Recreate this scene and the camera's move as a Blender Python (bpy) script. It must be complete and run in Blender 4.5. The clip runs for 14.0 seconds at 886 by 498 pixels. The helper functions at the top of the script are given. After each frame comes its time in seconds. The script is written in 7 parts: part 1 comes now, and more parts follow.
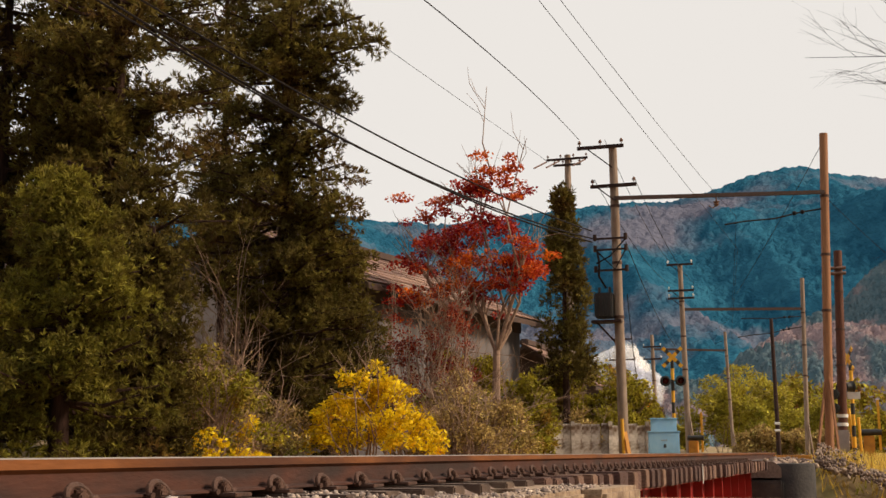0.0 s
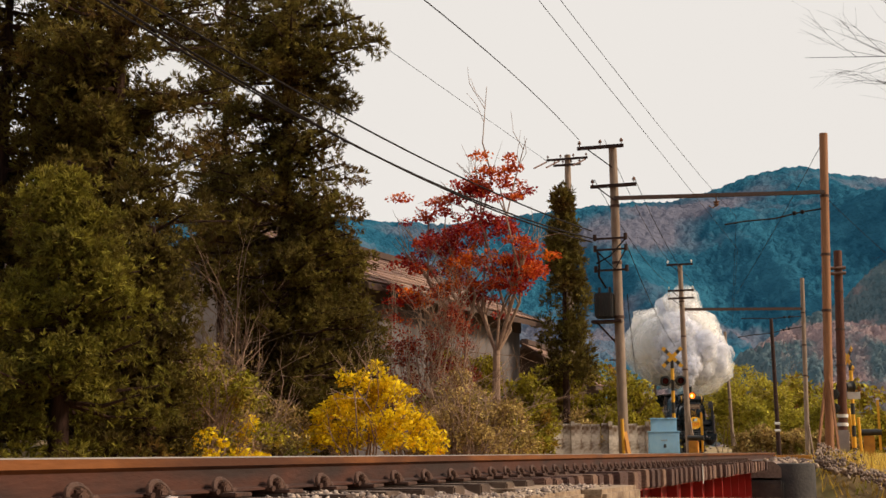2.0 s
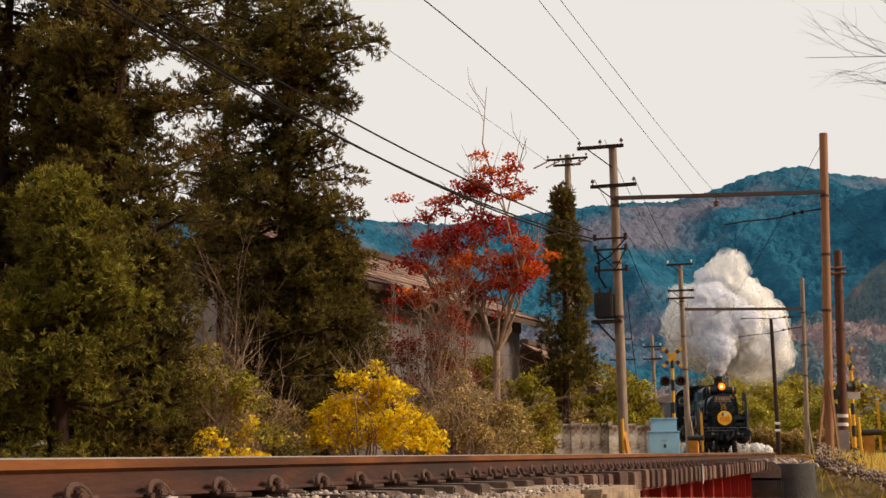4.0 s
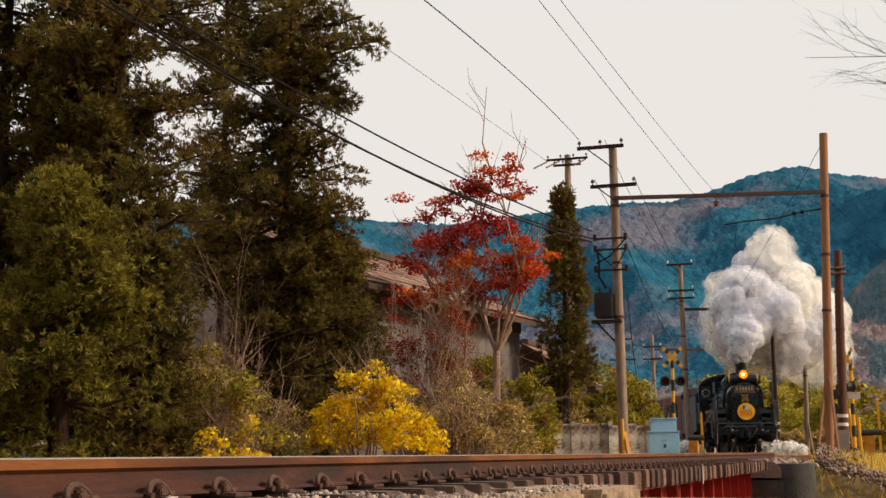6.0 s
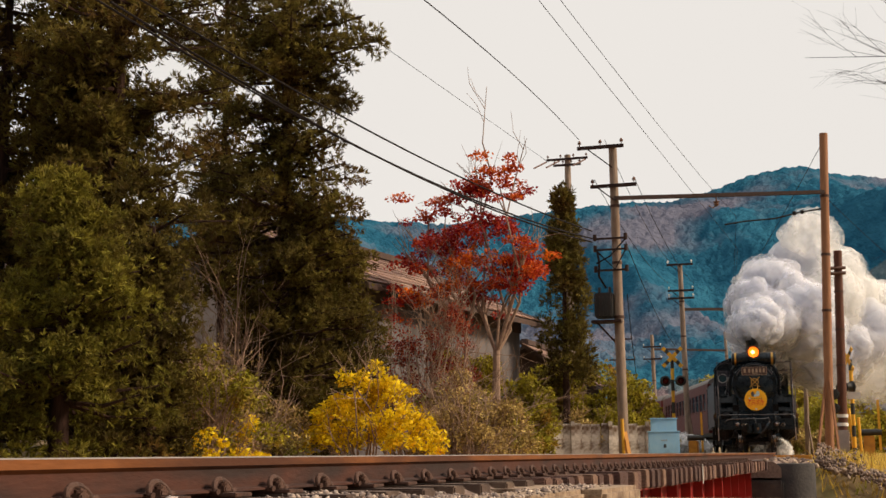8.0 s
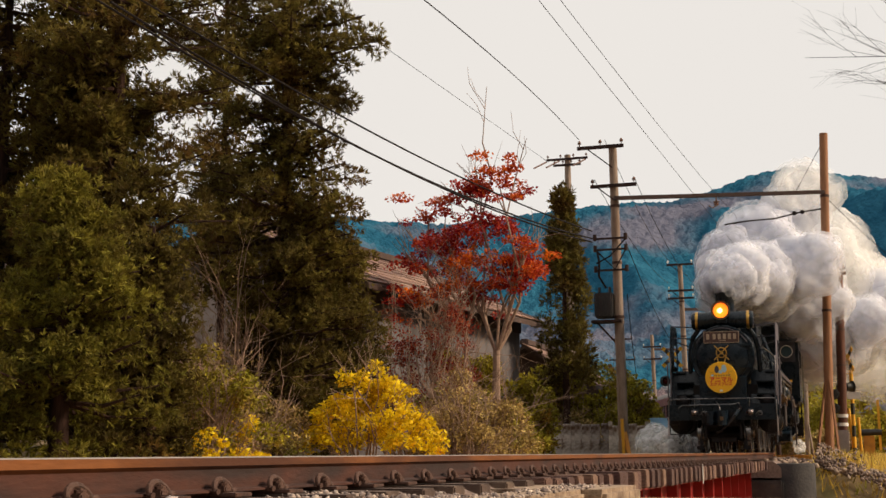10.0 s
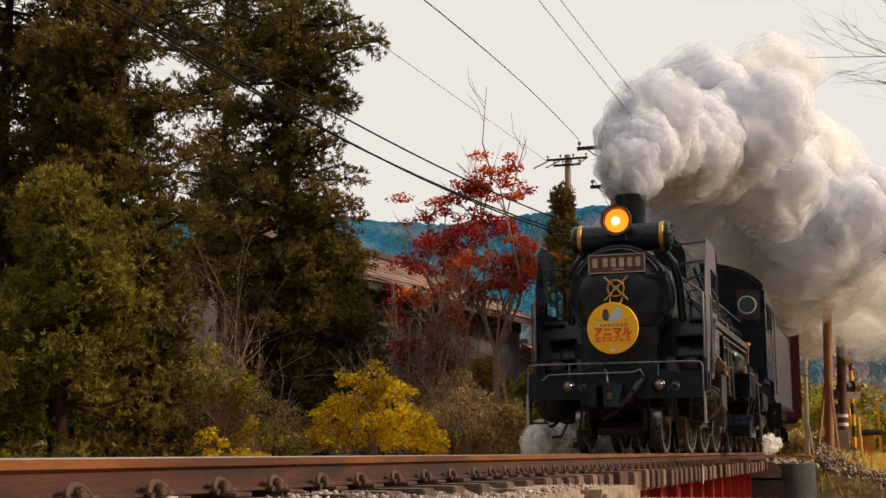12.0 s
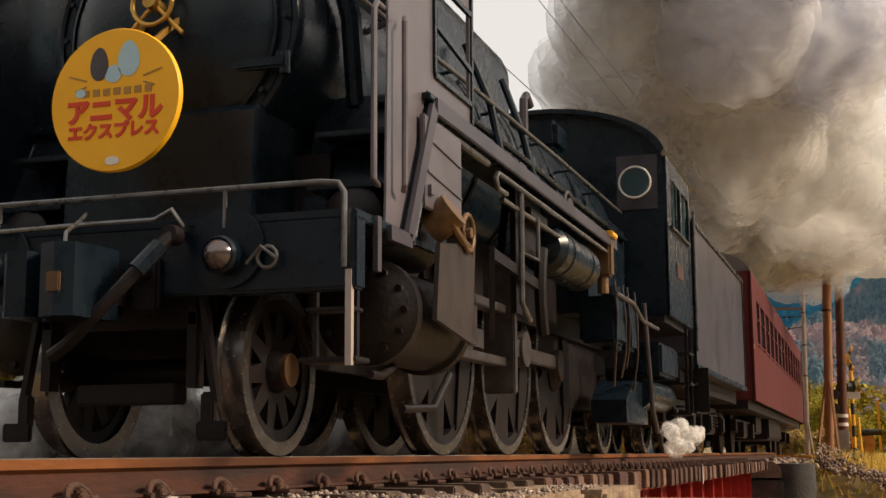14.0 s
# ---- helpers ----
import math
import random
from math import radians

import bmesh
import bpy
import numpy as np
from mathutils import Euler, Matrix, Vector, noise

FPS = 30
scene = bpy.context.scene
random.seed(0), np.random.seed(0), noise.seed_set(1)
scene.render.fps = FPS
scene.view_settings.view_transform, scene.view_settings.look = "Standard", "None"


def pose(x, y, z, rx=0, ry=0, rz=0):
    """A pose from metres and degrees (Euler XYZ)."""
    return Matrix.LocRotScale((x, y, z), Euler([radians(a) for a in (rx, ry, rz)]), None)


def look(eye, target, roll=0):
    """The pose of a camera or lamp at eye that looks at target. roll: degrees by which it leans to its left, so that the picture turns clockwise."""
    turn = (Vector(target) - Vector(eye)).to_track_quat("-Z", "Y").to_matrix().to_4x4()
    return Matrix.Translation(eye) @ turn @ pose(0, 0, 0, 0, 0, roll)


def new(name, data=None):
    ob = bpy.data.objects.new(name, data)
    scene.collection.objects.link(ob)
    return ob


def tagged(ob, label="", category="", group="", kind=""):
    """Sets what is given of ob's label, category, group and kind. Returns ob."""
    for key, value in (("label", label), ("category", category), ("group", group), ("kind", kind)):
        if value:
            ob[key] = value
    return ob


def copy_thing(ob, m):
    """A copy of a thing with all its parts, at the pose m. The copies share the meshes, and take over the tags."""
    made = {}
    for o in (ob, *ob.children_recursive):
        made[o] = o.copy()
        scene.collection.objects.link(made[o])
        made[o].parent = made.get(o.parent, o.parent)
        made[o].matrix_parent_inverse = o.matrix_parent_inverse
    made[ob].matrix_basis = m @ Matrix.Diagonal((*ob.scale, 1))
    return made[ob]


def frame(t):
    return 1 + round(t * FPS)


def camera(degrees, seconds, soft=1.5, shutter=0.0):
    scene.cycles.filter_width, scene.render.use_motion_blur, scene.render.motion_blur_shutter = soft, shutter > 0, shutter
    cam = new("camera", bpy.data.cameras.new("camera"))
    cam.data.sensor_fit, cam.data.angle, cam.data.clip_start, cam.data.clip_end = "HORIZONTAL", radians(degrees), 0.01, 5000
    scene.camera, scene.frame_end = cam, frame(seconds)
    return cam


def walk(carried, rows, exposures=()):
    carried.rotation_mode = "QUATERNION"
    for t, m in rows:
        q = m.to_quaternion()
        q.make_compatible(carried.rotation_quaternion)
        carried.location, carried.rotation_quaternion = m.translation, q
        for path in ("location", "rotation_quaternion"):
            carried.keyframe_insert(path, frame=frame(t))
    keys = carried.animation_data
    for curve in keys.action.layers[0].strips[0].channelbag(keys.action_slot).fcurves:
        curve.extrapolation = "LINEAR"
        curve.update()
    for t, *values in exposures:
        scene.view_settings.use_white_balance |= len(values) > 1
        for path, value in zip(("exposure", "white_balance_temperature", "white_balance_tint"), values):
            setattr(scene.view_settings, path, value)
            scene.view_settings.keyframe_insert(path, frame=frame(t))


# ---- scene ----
# ---- camera, standing still beside the track ----
cam = camera(37.43, 14.0)
CAMERA_POSE = pose(0, 0, 0.012, 98.91, 0, 18.3) @ pose(0, 0, 0, 0, 0, -0.3)
walk(cam, [(0.0, CAMERA_POSE), (14.0, CAMERA_POSE)])

# ---- thinly overcast daylight, low warm sun behind the trees ----
SUN_AZ, SUN_EL = radians(-82), radians(34)      # azimuth counted left of +y
world = bpy.data.worlds.new("overcast_sky")
scene.world = world
world.use_nodes = True
wn, wl = world.node_tree.nodes, world.node_tree.links
wn.clear()
w_out = wn.new("ShaderNodeOutputWorld")
w_sky = wn.new("ShaderNodeTexSky")
w_sky.sky_type = "NISHITA"
w_sky.sun_disc = False
w_sky.sun_elevation, w_sky.sun_rotation = SUN_EL, -SUN_AZ
w_cloud_noise = wn.new("ShaderNodeTexNoise")
w_cloud_noise.inputs["Scale"].default_value = 1.3
w_cloud_noise.inputs["Detail"].default_value = 4
w_cloud = wn.new("ShaderNodeValToRGB")
w_cloud.color_ramp.elements[0].color = (0.815, 0.77, 0.72, 1)
w_cloud.color_ramp.elements[1].color = (0.865, 0.82, 0.77, 1)
wl.new(w_cloud_noise.outputs["Fac"], w_cloud.inputs["Fac"])
w_bg_sky = wn.new("ShaderNodeBackground")
w_bg_sky.inputs["Strength"].default_value = 0.05
w_bg_cloud = wn.new("ShaderNodeBackground")
w_bg_cloud.inputs["Strength"].default_value = 1.06
wl.new(w_sky.outputs[0], w_bg_sky.inputs["Color"])
wl.new(w_cloud.outputs[0], w_bg_cloud.inputs["Color"])
w_mix = wn.new("ShaderNodeMixShader")
w_mix.inputs[0].default_value = 0.93
wl.new(w_bg_sky.outputs[0], w_mix.inputs[1])
wl.new(w_bg_cloud.outputs[0], w_mix.inputs[2])
wl.new(w_mix.outputs[0], w_out.inputs[0])
sun_data = bpy.data.lights.new("sun", "SUN")
sun_data.energy, sun_data.angle, sun_data.color = 4.7, radians(12), (1.0, 0.79, 0.56)
sun = new("sun", sun_data)
sun.matrix_world = look((-math.sin(SUN_AZ) * math.cos(SUN_EL) * 100, math.cos(SUN_AZ) * math.cos(SUN_EL) * 100, math.sin(SUN_EL) * 100), (0, 0, 0))


# ---- materials ----
def material(name, dark, light, rough=0.8, scale=4.0, metal=0.0, bump=0.3, bump_scale=None, patch=None, island=0.0, through_light=0.0,
             patch_scale=0.6, patch_cut=0.55, stretch=(1, 1, 1), objrand=0.0, coat=0.0, spec=0.5, bump_dist=0.02):
    """A surface with grain between two colours, larger patches of a third, relief, and per-piece variation."""
    m = bpy.data.materials.new(name)
    m.use_nodes = True
    n, l = m.node_tree.nodes, m.node_tree.links
    b = n["Principled BSDF"]
    tc = n.new("ShaderNodeTexCoord")
    mp = n.new("ShaderNodeMapping")
    mp.inputs["Scale"].default_value = stretch
    l.new(tc.outputs["Object"], mp.inputs[0])
    g = n.new("ShaderNodeTexNoise")
    g.inputs["Scale"].default_value, g.inputs["Detail"].default_value, g.inputs["Roughness"].default_value = scale, 6, 0.65
    l.new(mp.outputs[0], g.inputs["Vector"])
    r = n.new("ShaderNodeValToRGB")
    r.color_ramp.elements[0].position, r.color_ramp.elements[1].position = 0.3, 0.7
    r.color_ramp.elements[0].color, r.color_ramp.elements[1].color = (*dark, 1), (*light, 1)
    l.new(g.outputs["Fac"], r.inputs["Fac"])
    col = r.outputs[0]
    if patch:
        p = n.new("ShaderNodeTexNoise")
        p.inputs["Scale"].default_value, p.inputs["Detail"].default_value = patch_scale, 5
        l.new(mp.outputs[0], p.inputs["Vector"])
        pr = n.new("ShaderNodeValToRGB")
        pr.color_ramp.elements[0].position, pr.color_ramp.elements[1].position = patch_cut, patch_cut + 0.12
        l.new(p.outputs["Fac"], pr.inputs["Fac"])
        mx = n.new("ShaderNodeMix")
        mx.data_type = "RGBA"
        l.new(pr.outputs[0], mx.inputs[0])
        l.new(col, mx.inputs[6])
        mx.inputs[7].default_value = (*patch, 1)
        col = mx.outputs[2]
    if island or objrand:
        src = n.new("ShaderNodeNewGeometry").outputs["Random Per Island"] if island else n.new("ShaderNodeObjectInfo").outputs["Random"]
        k = island or objrand
        mr = n.new("ShaderNodeMapRange")
        mr.inputs["To Min"].default_value, mr.inputs["To Max"].default_value = 1 - k, 1 + k
        l.new(src, mr.inputs["Value"])
        hs = n.new("ShaderNodeHueSaturation")
        l.new(mr.outputs[0], hs.inputs["Value"])
        hr = n.new("ShaderNodeMapRange")
        hr.inputs["To Min"].default_value, hr.inputs["To Max"].default_value = 0.5 - 0.03 * k, 0.5 + 0.03 * k
        l.new(src, hr.inputs["Value"])
        l.new(hr.outputs[0], hs.inputs["Hue"])
        l.new(col, hs.inputs["Color"])
        col = hs.outputs[0]
    l.new(col, b.inputs["Base Color"])
    rr = n.new("ShaderNodeMapRange")
    rr.inputs["To Min"].default_value, rr.inputs["To Max"].default_value = max(rough - 0.12, 0.05), min(rough + 0.12, 1)
    l.new(g.outputs["Fac"], rr.inputs["Value"])
    l.new(rr.outputs[0], b.inputs["Roughness"])
    b.inputs["Metallic"].default_value = metal
    b.inputs["Coat Weight"].default_value = coat
    b.inputs["Specular IOR Level"].default_value = spec
    if bump:
        bn = n.new("ShaderNodeTexNoise")
        bn.inputs["Scale"].default_value, bn.inputs["Detail"].default_value = bump_scale or scale * 4, 4
        l.new(mp.outputs[0], bn.inputs["Vector"])
        bp = n.new("ShaderNodeBump")
        bp.inputs["Strength"].default_value, bp.inputs["Distance"].default_value = bump, bump_dist
        l.new(bn.outputs["Fac"], bp.inputs["Height"])
        l.new(bp.outputs[0], b.inputs["Normal"])
    if through_light:
        tr = n.new("ShaderNodeBsdfTranslucent")
        l.new(col, tr.inputs["Color"])
        ms = n.new("ShaderNodeMixShader")
        ms.inputs[0].default_value = through_light
        l.new(b.outputs[0], ms.inputs[1])
        l.new(tr.outputs[0], ms.inputs[2])
        l.new(ms.outputs[0], n["Material Output"].inputs["Surface"])
    return m


def glow(name, colour, strength):
    m = bpy.data.materials.new(name)
    m.use_nodes = True
    b = m.node_tree.nodes["Principled BSDF"]
    b.inputs["Base Color"].default_value = (*colour, 1)
    b.inputs["Emission Color"].default_value = (*colour, 1)
    b.inputs["Emission Strength"].default_value = strength
    return m


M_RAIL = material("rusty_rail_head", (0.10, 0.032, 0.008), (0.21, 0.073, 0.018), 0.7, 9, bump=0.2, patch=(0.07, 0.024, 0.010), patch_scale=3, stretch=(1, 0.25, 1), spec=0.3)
# web and foot in a darker brown than the head
M_WEB = material("dark_rail_web", (0.026, 0.008, 0.005), (0.075, 0.022, 0.011), 0.85, 9, bump=0.3, patch=(0.022, 0.009, 0.007), patch_scale=3, stretch=(1, 0.25, 1))
M_RAILTOP = material("worn_rail_head", (0.32, 0.26, 0.21), (0.5, 0.44, 0.38), 0.32, 20, metal=0.9, bump=0.05, stretch=(1, 0.1, 1))
M_IRON = material("rusty_iron", (0.03, 0.014, 0.010), (0.10, 0.045, 0.028), 0.8, 14, bump=0.4)
M_TIMBER = material("weathered_timber", (0.055, 0.024, 0.018), (0.20, 0.11, 0.085), 0.85, 7, bump=0.6, objrand=0.55, stretch=(1, 6, 6))
M_TIMBERTOP = material("grey_sleeper_wood", (0.05, 0.03, 0.022), (0.15, 0.10, 0.075), 0.9, 6, bump=0.5, objrand=0.3)
M_RED = material("red_girder_paint", (0.22, 0.012, 0.012), (0.34, 0.02, 0.02), 0.5, 3, bump=0.1, patch=(0.10, 0.02, 0.015), patch_cut=0.6)
M_CONC = material("old_concrete", (0.16, 0.145, 0.13), (0.38, 0.34, 0.30), 0.9, 5, bump=0.5, patch=(0.07, 0.065, 0.06), patch_scale=1.5)
M_SAND = material("sandy_concrete_ledge", (0.15, 0.095, 0.06), (0.40, 0.30, 0.21), 0.9, 9, bump=0.9, patch=(0.12, 0.075, 0.05), patch_scale=4)
M_STONE = material("ballast_stone", (0.16, 0.115, 0.095), (0.40, 0.32, 0.28), 0.85, 20, bump=0.3, island=0.7)
M_STONE_B = material("brown_ballast_stone", (0.13, 0.085, 0.065), (0.32, 0.235, 0.19), 0.85, 20, bump=0.3, island=0.6)
M_GROUND = material("dry_autumn_ground", (0.15, 0.10, 0.05), (0.36, 0.26, 0.13), 0.95, 2.5, bump=0.6, patch=(0.18, 0.165, 0.05), patch_scale=0.5)
# much darker than the other concrete, with browner patches
M_DARKCONC = material("dark_concrete", (0.018, 0.017, 0.019), (0.055, 0.048, 0.047), 0.9, 4, bump=0.5, patch=(0.10, 0.075, 0.05), patch_scale=1.5, patch_cut=0.62)
# the blue of distance haze is painted into the mountain's base colour
M_MTN = material("haze_blue_wooded_slope", (0.010, 0.058, 0.108), (0.030, 0.128, 0.20), 1.0, 0.02, bump=0.8, bump_scale=0.12, patch=(0.12, 0.125, 0.17), patch_scale=0.005, patch_cut=0.53, spec=0.0, bump_dist=8.0)
# foothill colours are lifted and blued, again as painted haze
M_FOOT = material("haze_tinted_autumn_foothill", (0.045, 0.095, 0.125), (0.13, 0.17, 0.19), 1.0, 0.09, bump=0.9, bump_scale=0.16, patch=(0.27, 0.20, 0.21), patch_scale=0.025, patch_cut=0.50, spec=0.0, bump_dist=8.0)
M_POLEWOOD = material("rust_brown_pole", (0.20, 0.085, 0.04), (0.36, 0.17, 0.08), 0.75, 3, bump=0.3, stretch=(6, 6, 0.6))
M_POLECONC = material("weathered_pole", (0.15, 0.105, 0.075), (0.33, 0.25, 0.20), 0.85, 3, bump=0.2, stretch=(4, 4, 0.6), patch=(0.14, 0.075, 0.045))
M_STEELBEAM = material("dark_steel_beam", (0.020, 0.010, 0.009), (0.05, 0.026, 0.022), 0.65, 6, bump=0.2, spec=0.2)
M_SIGPOLE = material("red_brown_signal_pole", (0.06, 0.020, 0.013), (0.14, 0.055, 0.032), 0.7, 4, bump=0.3, stretch=(5, 5, 0.6), spec=0.3)
M_WIRE = material("dark_cable", (0.008, 0.006, 0.006), (0.02, 0.015, 0.014), 0.7, 6, bump=0, spec=0.1)
M_PORC = material("brown_porcelain", (0.10, 0.05, 0.035), (0.2, 0.11, 0.08), 0.25, 6, bump=0)
M_PORCW = material("white_porcelain", (0.6, 0.58, 0.55), (0.75, 0.72, 0.7), 0.25, 6, bump=0)
M_BLUE = material("pale_blue_enamel", (0.34, 0.66, 0.95), (0.44, 0.74, 0.98), 0.45, 4, bump=0.05, patch=(0.30, 0.56, 0.80), patch_scale=2)
M_TRANSF = material("black_transformer_paint", (0.012, 0.012, 0.013), (0.03, 0.028, 0.028), 0.5, 5, bump=0.1)
M_YEL = material("yellow_warning_paint", (0.66, 0.32, 0.02), (0.80, 0.44, 0.03), 0.5, 6, bump=0.1)
M_BLK = material("black_warning_paint", (0.015, 0.014, 0.013), (0.03, 0.028, 0.026), 0.5, 6, bump=0.1)
M_ORANGE = material("rusty_orange_paint", (0.40, 0.15, 0.015), (0.60, 0.27, 0.03), 0.6, 6, bump=0.2)
M_WHITE = material("dull_white_paint", (0.62, 0.60, 0.58), (0.8, 0.78, 0.75), 0.5, 5, bump=0.05)
M_GREYBOX = material("grey_relay_box_paint", (0.30, 0.25, 0.24), (0.42, 0.36, 0.34), 0.5, 5, bump=0.1)
M_ROOFT = material("weathered_roof_tile", (0.13, 0.07, 0.055), (0.28, 0.165, 0.125), 0.85, 8, bump=0.4, objrand=0.45)
# the plaster's grey is lowered to hold the eave's shade
M_HWALL = material("eave_shaded_grey_plaster", (0.085, 0.075, 0.08), (0.17, 0.15, 0.155), 0.9, 2, bump=0.3, patch=(0.05, 0.04, 0.038), patch_scale=0.8, stretch=(1, 1, 0.4))
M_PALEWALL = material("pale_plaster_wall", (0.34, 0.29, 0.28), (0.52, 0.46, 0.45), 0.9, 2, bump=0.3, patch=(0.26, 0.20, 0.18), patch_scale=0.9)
M_HWOOD = material("dark_house_timber", (0.03, 0.018, 0.014), (0.09, 0.05, 0.038), 0.85, 5, bump=0.4, stretch=(1, 1, 0.2))
M_FENCE = material("mossy_fence_concrete", (0.30, 0.25, 0.21), (0.70, 0.64, 0.59), 0.9, 6, bump=0.5, patch=(0.13, 0.075, 0.045), patch_scale=2.6, patch_cut=0.46, objrand=0.35)
M_BARK = material("cedar_bark", (0.020, 0.011, 0.009), (0.065, 0.036, 0.028), 0.95, 10, bump=0.8, stretch=(3, 3, 0.3), spec=0.1)
M_TWIG = material("bare_twig", (0.18, 0.11, 0.08), (0.38, 0.26, 0.19), 0.9, 8, bump=0)
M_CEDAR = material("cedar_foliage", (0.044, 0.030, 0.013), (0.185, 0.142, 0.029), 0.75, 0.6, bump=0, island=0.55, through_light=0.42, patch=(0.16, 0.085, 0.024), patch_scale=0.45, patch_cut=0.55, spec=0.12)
# lighter copy of the cedar foliage, with sunlight painted into its colour
M_CEDARL = material("cedar_foliage_sun_painted", (0.066, 0.058, 0.012), (0.27, 0.228, 0.034), 0.75, 0.8, bump=0, island=0.5, through_light=0.36, patch=(0.09, 0.062, 0.018), patch_scale=0.7, spec=0.12)
M_MAPLE = material("red_maple_leaves", (0.26, 0.012, 0.012), (0.50, 0.035, 0.018), 0.6, 0.7, bump=0, island=0.45, through_light=0.42, patch=(0.66, 0.14, 0.012), patch_scale=0.5, patch_cut=0.50, spec=0.2)
M_DULLRED = material("dull_red_maple_leaves", (0.17, 0.022, 0.014), (0.34, 0.055, 0.026), 0.65, 0.7, bump=0, island=0.5, through_light=0.35, patch=(0.22, 0.09, 0.04), patch_scale=0.6, spec=0.15)
M_YLEAF = material("yellow_autumn_leaves", (0.66, 0.45, 0.010), (0.92, 0.70, 0.02), 0.6, 1.2, bump=0, island=0.35, through_light=0.45, patch=(0.70, 0.30, 0.010), patch_scale=1.3, patch_cut=0.58, spec=0.2)
M_BUSH = material("olive_hedge_leaves", (0.12, 0.11, 0.011), (0.44, 0.35, 0.034), 0.7, 1.0, bump=0, island=0.6, through_light=0.35, patch=(0.34, 0.15, 0.035), patch_scale=0.8, spec=0.2)
M_BAMBOO = material("yellow_green_bamboo_leaves", (0.22, 0.19, 0.022), (0.50, 0.42, 0.055), 0.7, 0.5, bump=0, island=0.4, through_light=0.4, patch=(0.15, 0.16, 0.02), patch_scale=0.3, spec=0.2)
M_DRYBUSH = material("dry_brown_brush", (0.22, 0.14, 0.05), (0.54, 0.39, 0.15), 0.9, 1.5, bump=0, island=0.5, through_light=0.25, patch=(0.16, 0.15, 0.03), patch_scale=0.9, spec=0.1)
M_GRASS = material("dry_grass_blades", (0.50, 0.33, 0.06), (0.80, 0.58, 0.15), 0.8, 2, bump=0, island=0.4, through_light=0.35, patch=(0.26, 0.26, 0.04), patch_scale=0.9, spec=0.1)


# ---- mesh helpers ----
def site(a, b, z=0.0):
    """A place from metres along and right of the site's own axis, which is turned 18.3 degrees left of the track."""
    c, s = math.cos(radians(18.3)), math.sin(radians(18.3))
    return Vector((-a * s + b * c, a * c + b * s, z))


def box(bm, c, size, rot=None, bevel=0.0):
    m = Matrix.Translation(c) @ (rot.to_4x4() if rot else Matrix()) @ Matrix.Diagonal((*size, 1))
    vs = bmesh.ops.create_cube(bm, size=1.0, matrix=m)["verts"]
    if bevel:
        es = list({e for v in vs for e in v.link_edges})
        bmesh.ops.bevel(bm, geom=es, offset=bevel, segments=2, affect="EDGES", clamp_overlap=True)
    return vs


def bar(bm, p, q, w, h, up=Vector((0, 0, 1))):
    """A straight bar of section w by h from p to q."""
    p, q = Vector(p), Vector(q)
    d = (q - p).normalized()
    x = d.cross(up)
    x = x.normalized() if x.length > 1e-4 else Vector((1, 0, 0))
    z = x.cross(d)
    rot = Matrix((x, d, z)).transposed()
    return box(bm, (p + q) / 2, (w, (q - p).length, h), rot)


def rod(bm, p, q, r0, r1=None, seg=12, caps=True):
    p, q = Vector(p), Vector(q)
    d = q - p
    m = Matrix.Translation((p + q) / 2) @ d.to_track_quat("Z", "Y").to_matrix().to_4x4()
    return bmesh.ops.create_cone(bm, cap_ends=caps, segments=seg, radius1=r0, radius2=r0 if r1 is None else r1, depth=d.length, matrix=m)["verts"]


def pipe(bm, pts, r, seg=8):
    """A bent pipe through the points."""
    pts = [Vector(p) for p in pts]
    rings = []
    for i, p in enumerate(pts):
        d = (pts[min(i + 1, len(pts) - 1)] - pts[max(i - 1, 0)]).normalized()
        x = d.orthogonal().normalized() if i == 0 else (rings[-1][1] - d * rings[-1][1].dot(d)).normalized()
        y = d.cross(x)
        rings.append(([bm.verts.new(p + r * (math.cos(a) * x + math.sin(a) * y)) for a in [2 * math.pi * k / seg for k in range(seg)]], x))
    for (a, _), (b, _) in zip(rings, rings[1:]):
        for k in range(seg):
            bm.faces.new((a[k], a[(k + 1) % seg], b[(k + 1) % seg], b[k]))
    bm.faces.new(rings[0][0][::-1])
    bm.faces.new(rings[-1][0])


def arc(centre, r, a0, a1, n, axis="xz"):
    """Points on an arc in the xz, yz or xy plane, degrees."""
    out = []
    for i in range(n + 1):
        a = radians(a0 + (a1 - a0) * i / n)
        u, v = r * math.cos(a), r * math.sin(a)
        o = {"xz": (u, 0, v), "yz": (0, u, v), "xy": (u, v, 0)}[axis]
        out.append(Vector(centre) + Vector(o))
    return out


def prism(bm, outline, axis, a, b):
    """A plate: an outline of 2D points drawn out along an axis from a to b."""
    def put(u, v, w):
        return {"x": (w, u, v), "y": (u, w, v), "z": (u, v, w)}[axis]
    f = [bm.verts.new(put(u, v, a)) for u, v in outline]
    g = [bm.verts.new(put(u, v, b)) for u, v in outline]
    bm.faces.new(f)
    bm.faces.new(g[::-1])
    for i in range(len(f)):
        j = (i + 1) % len(f)
        bm.faces.new((f[i], g[i], g[j], f[j]))


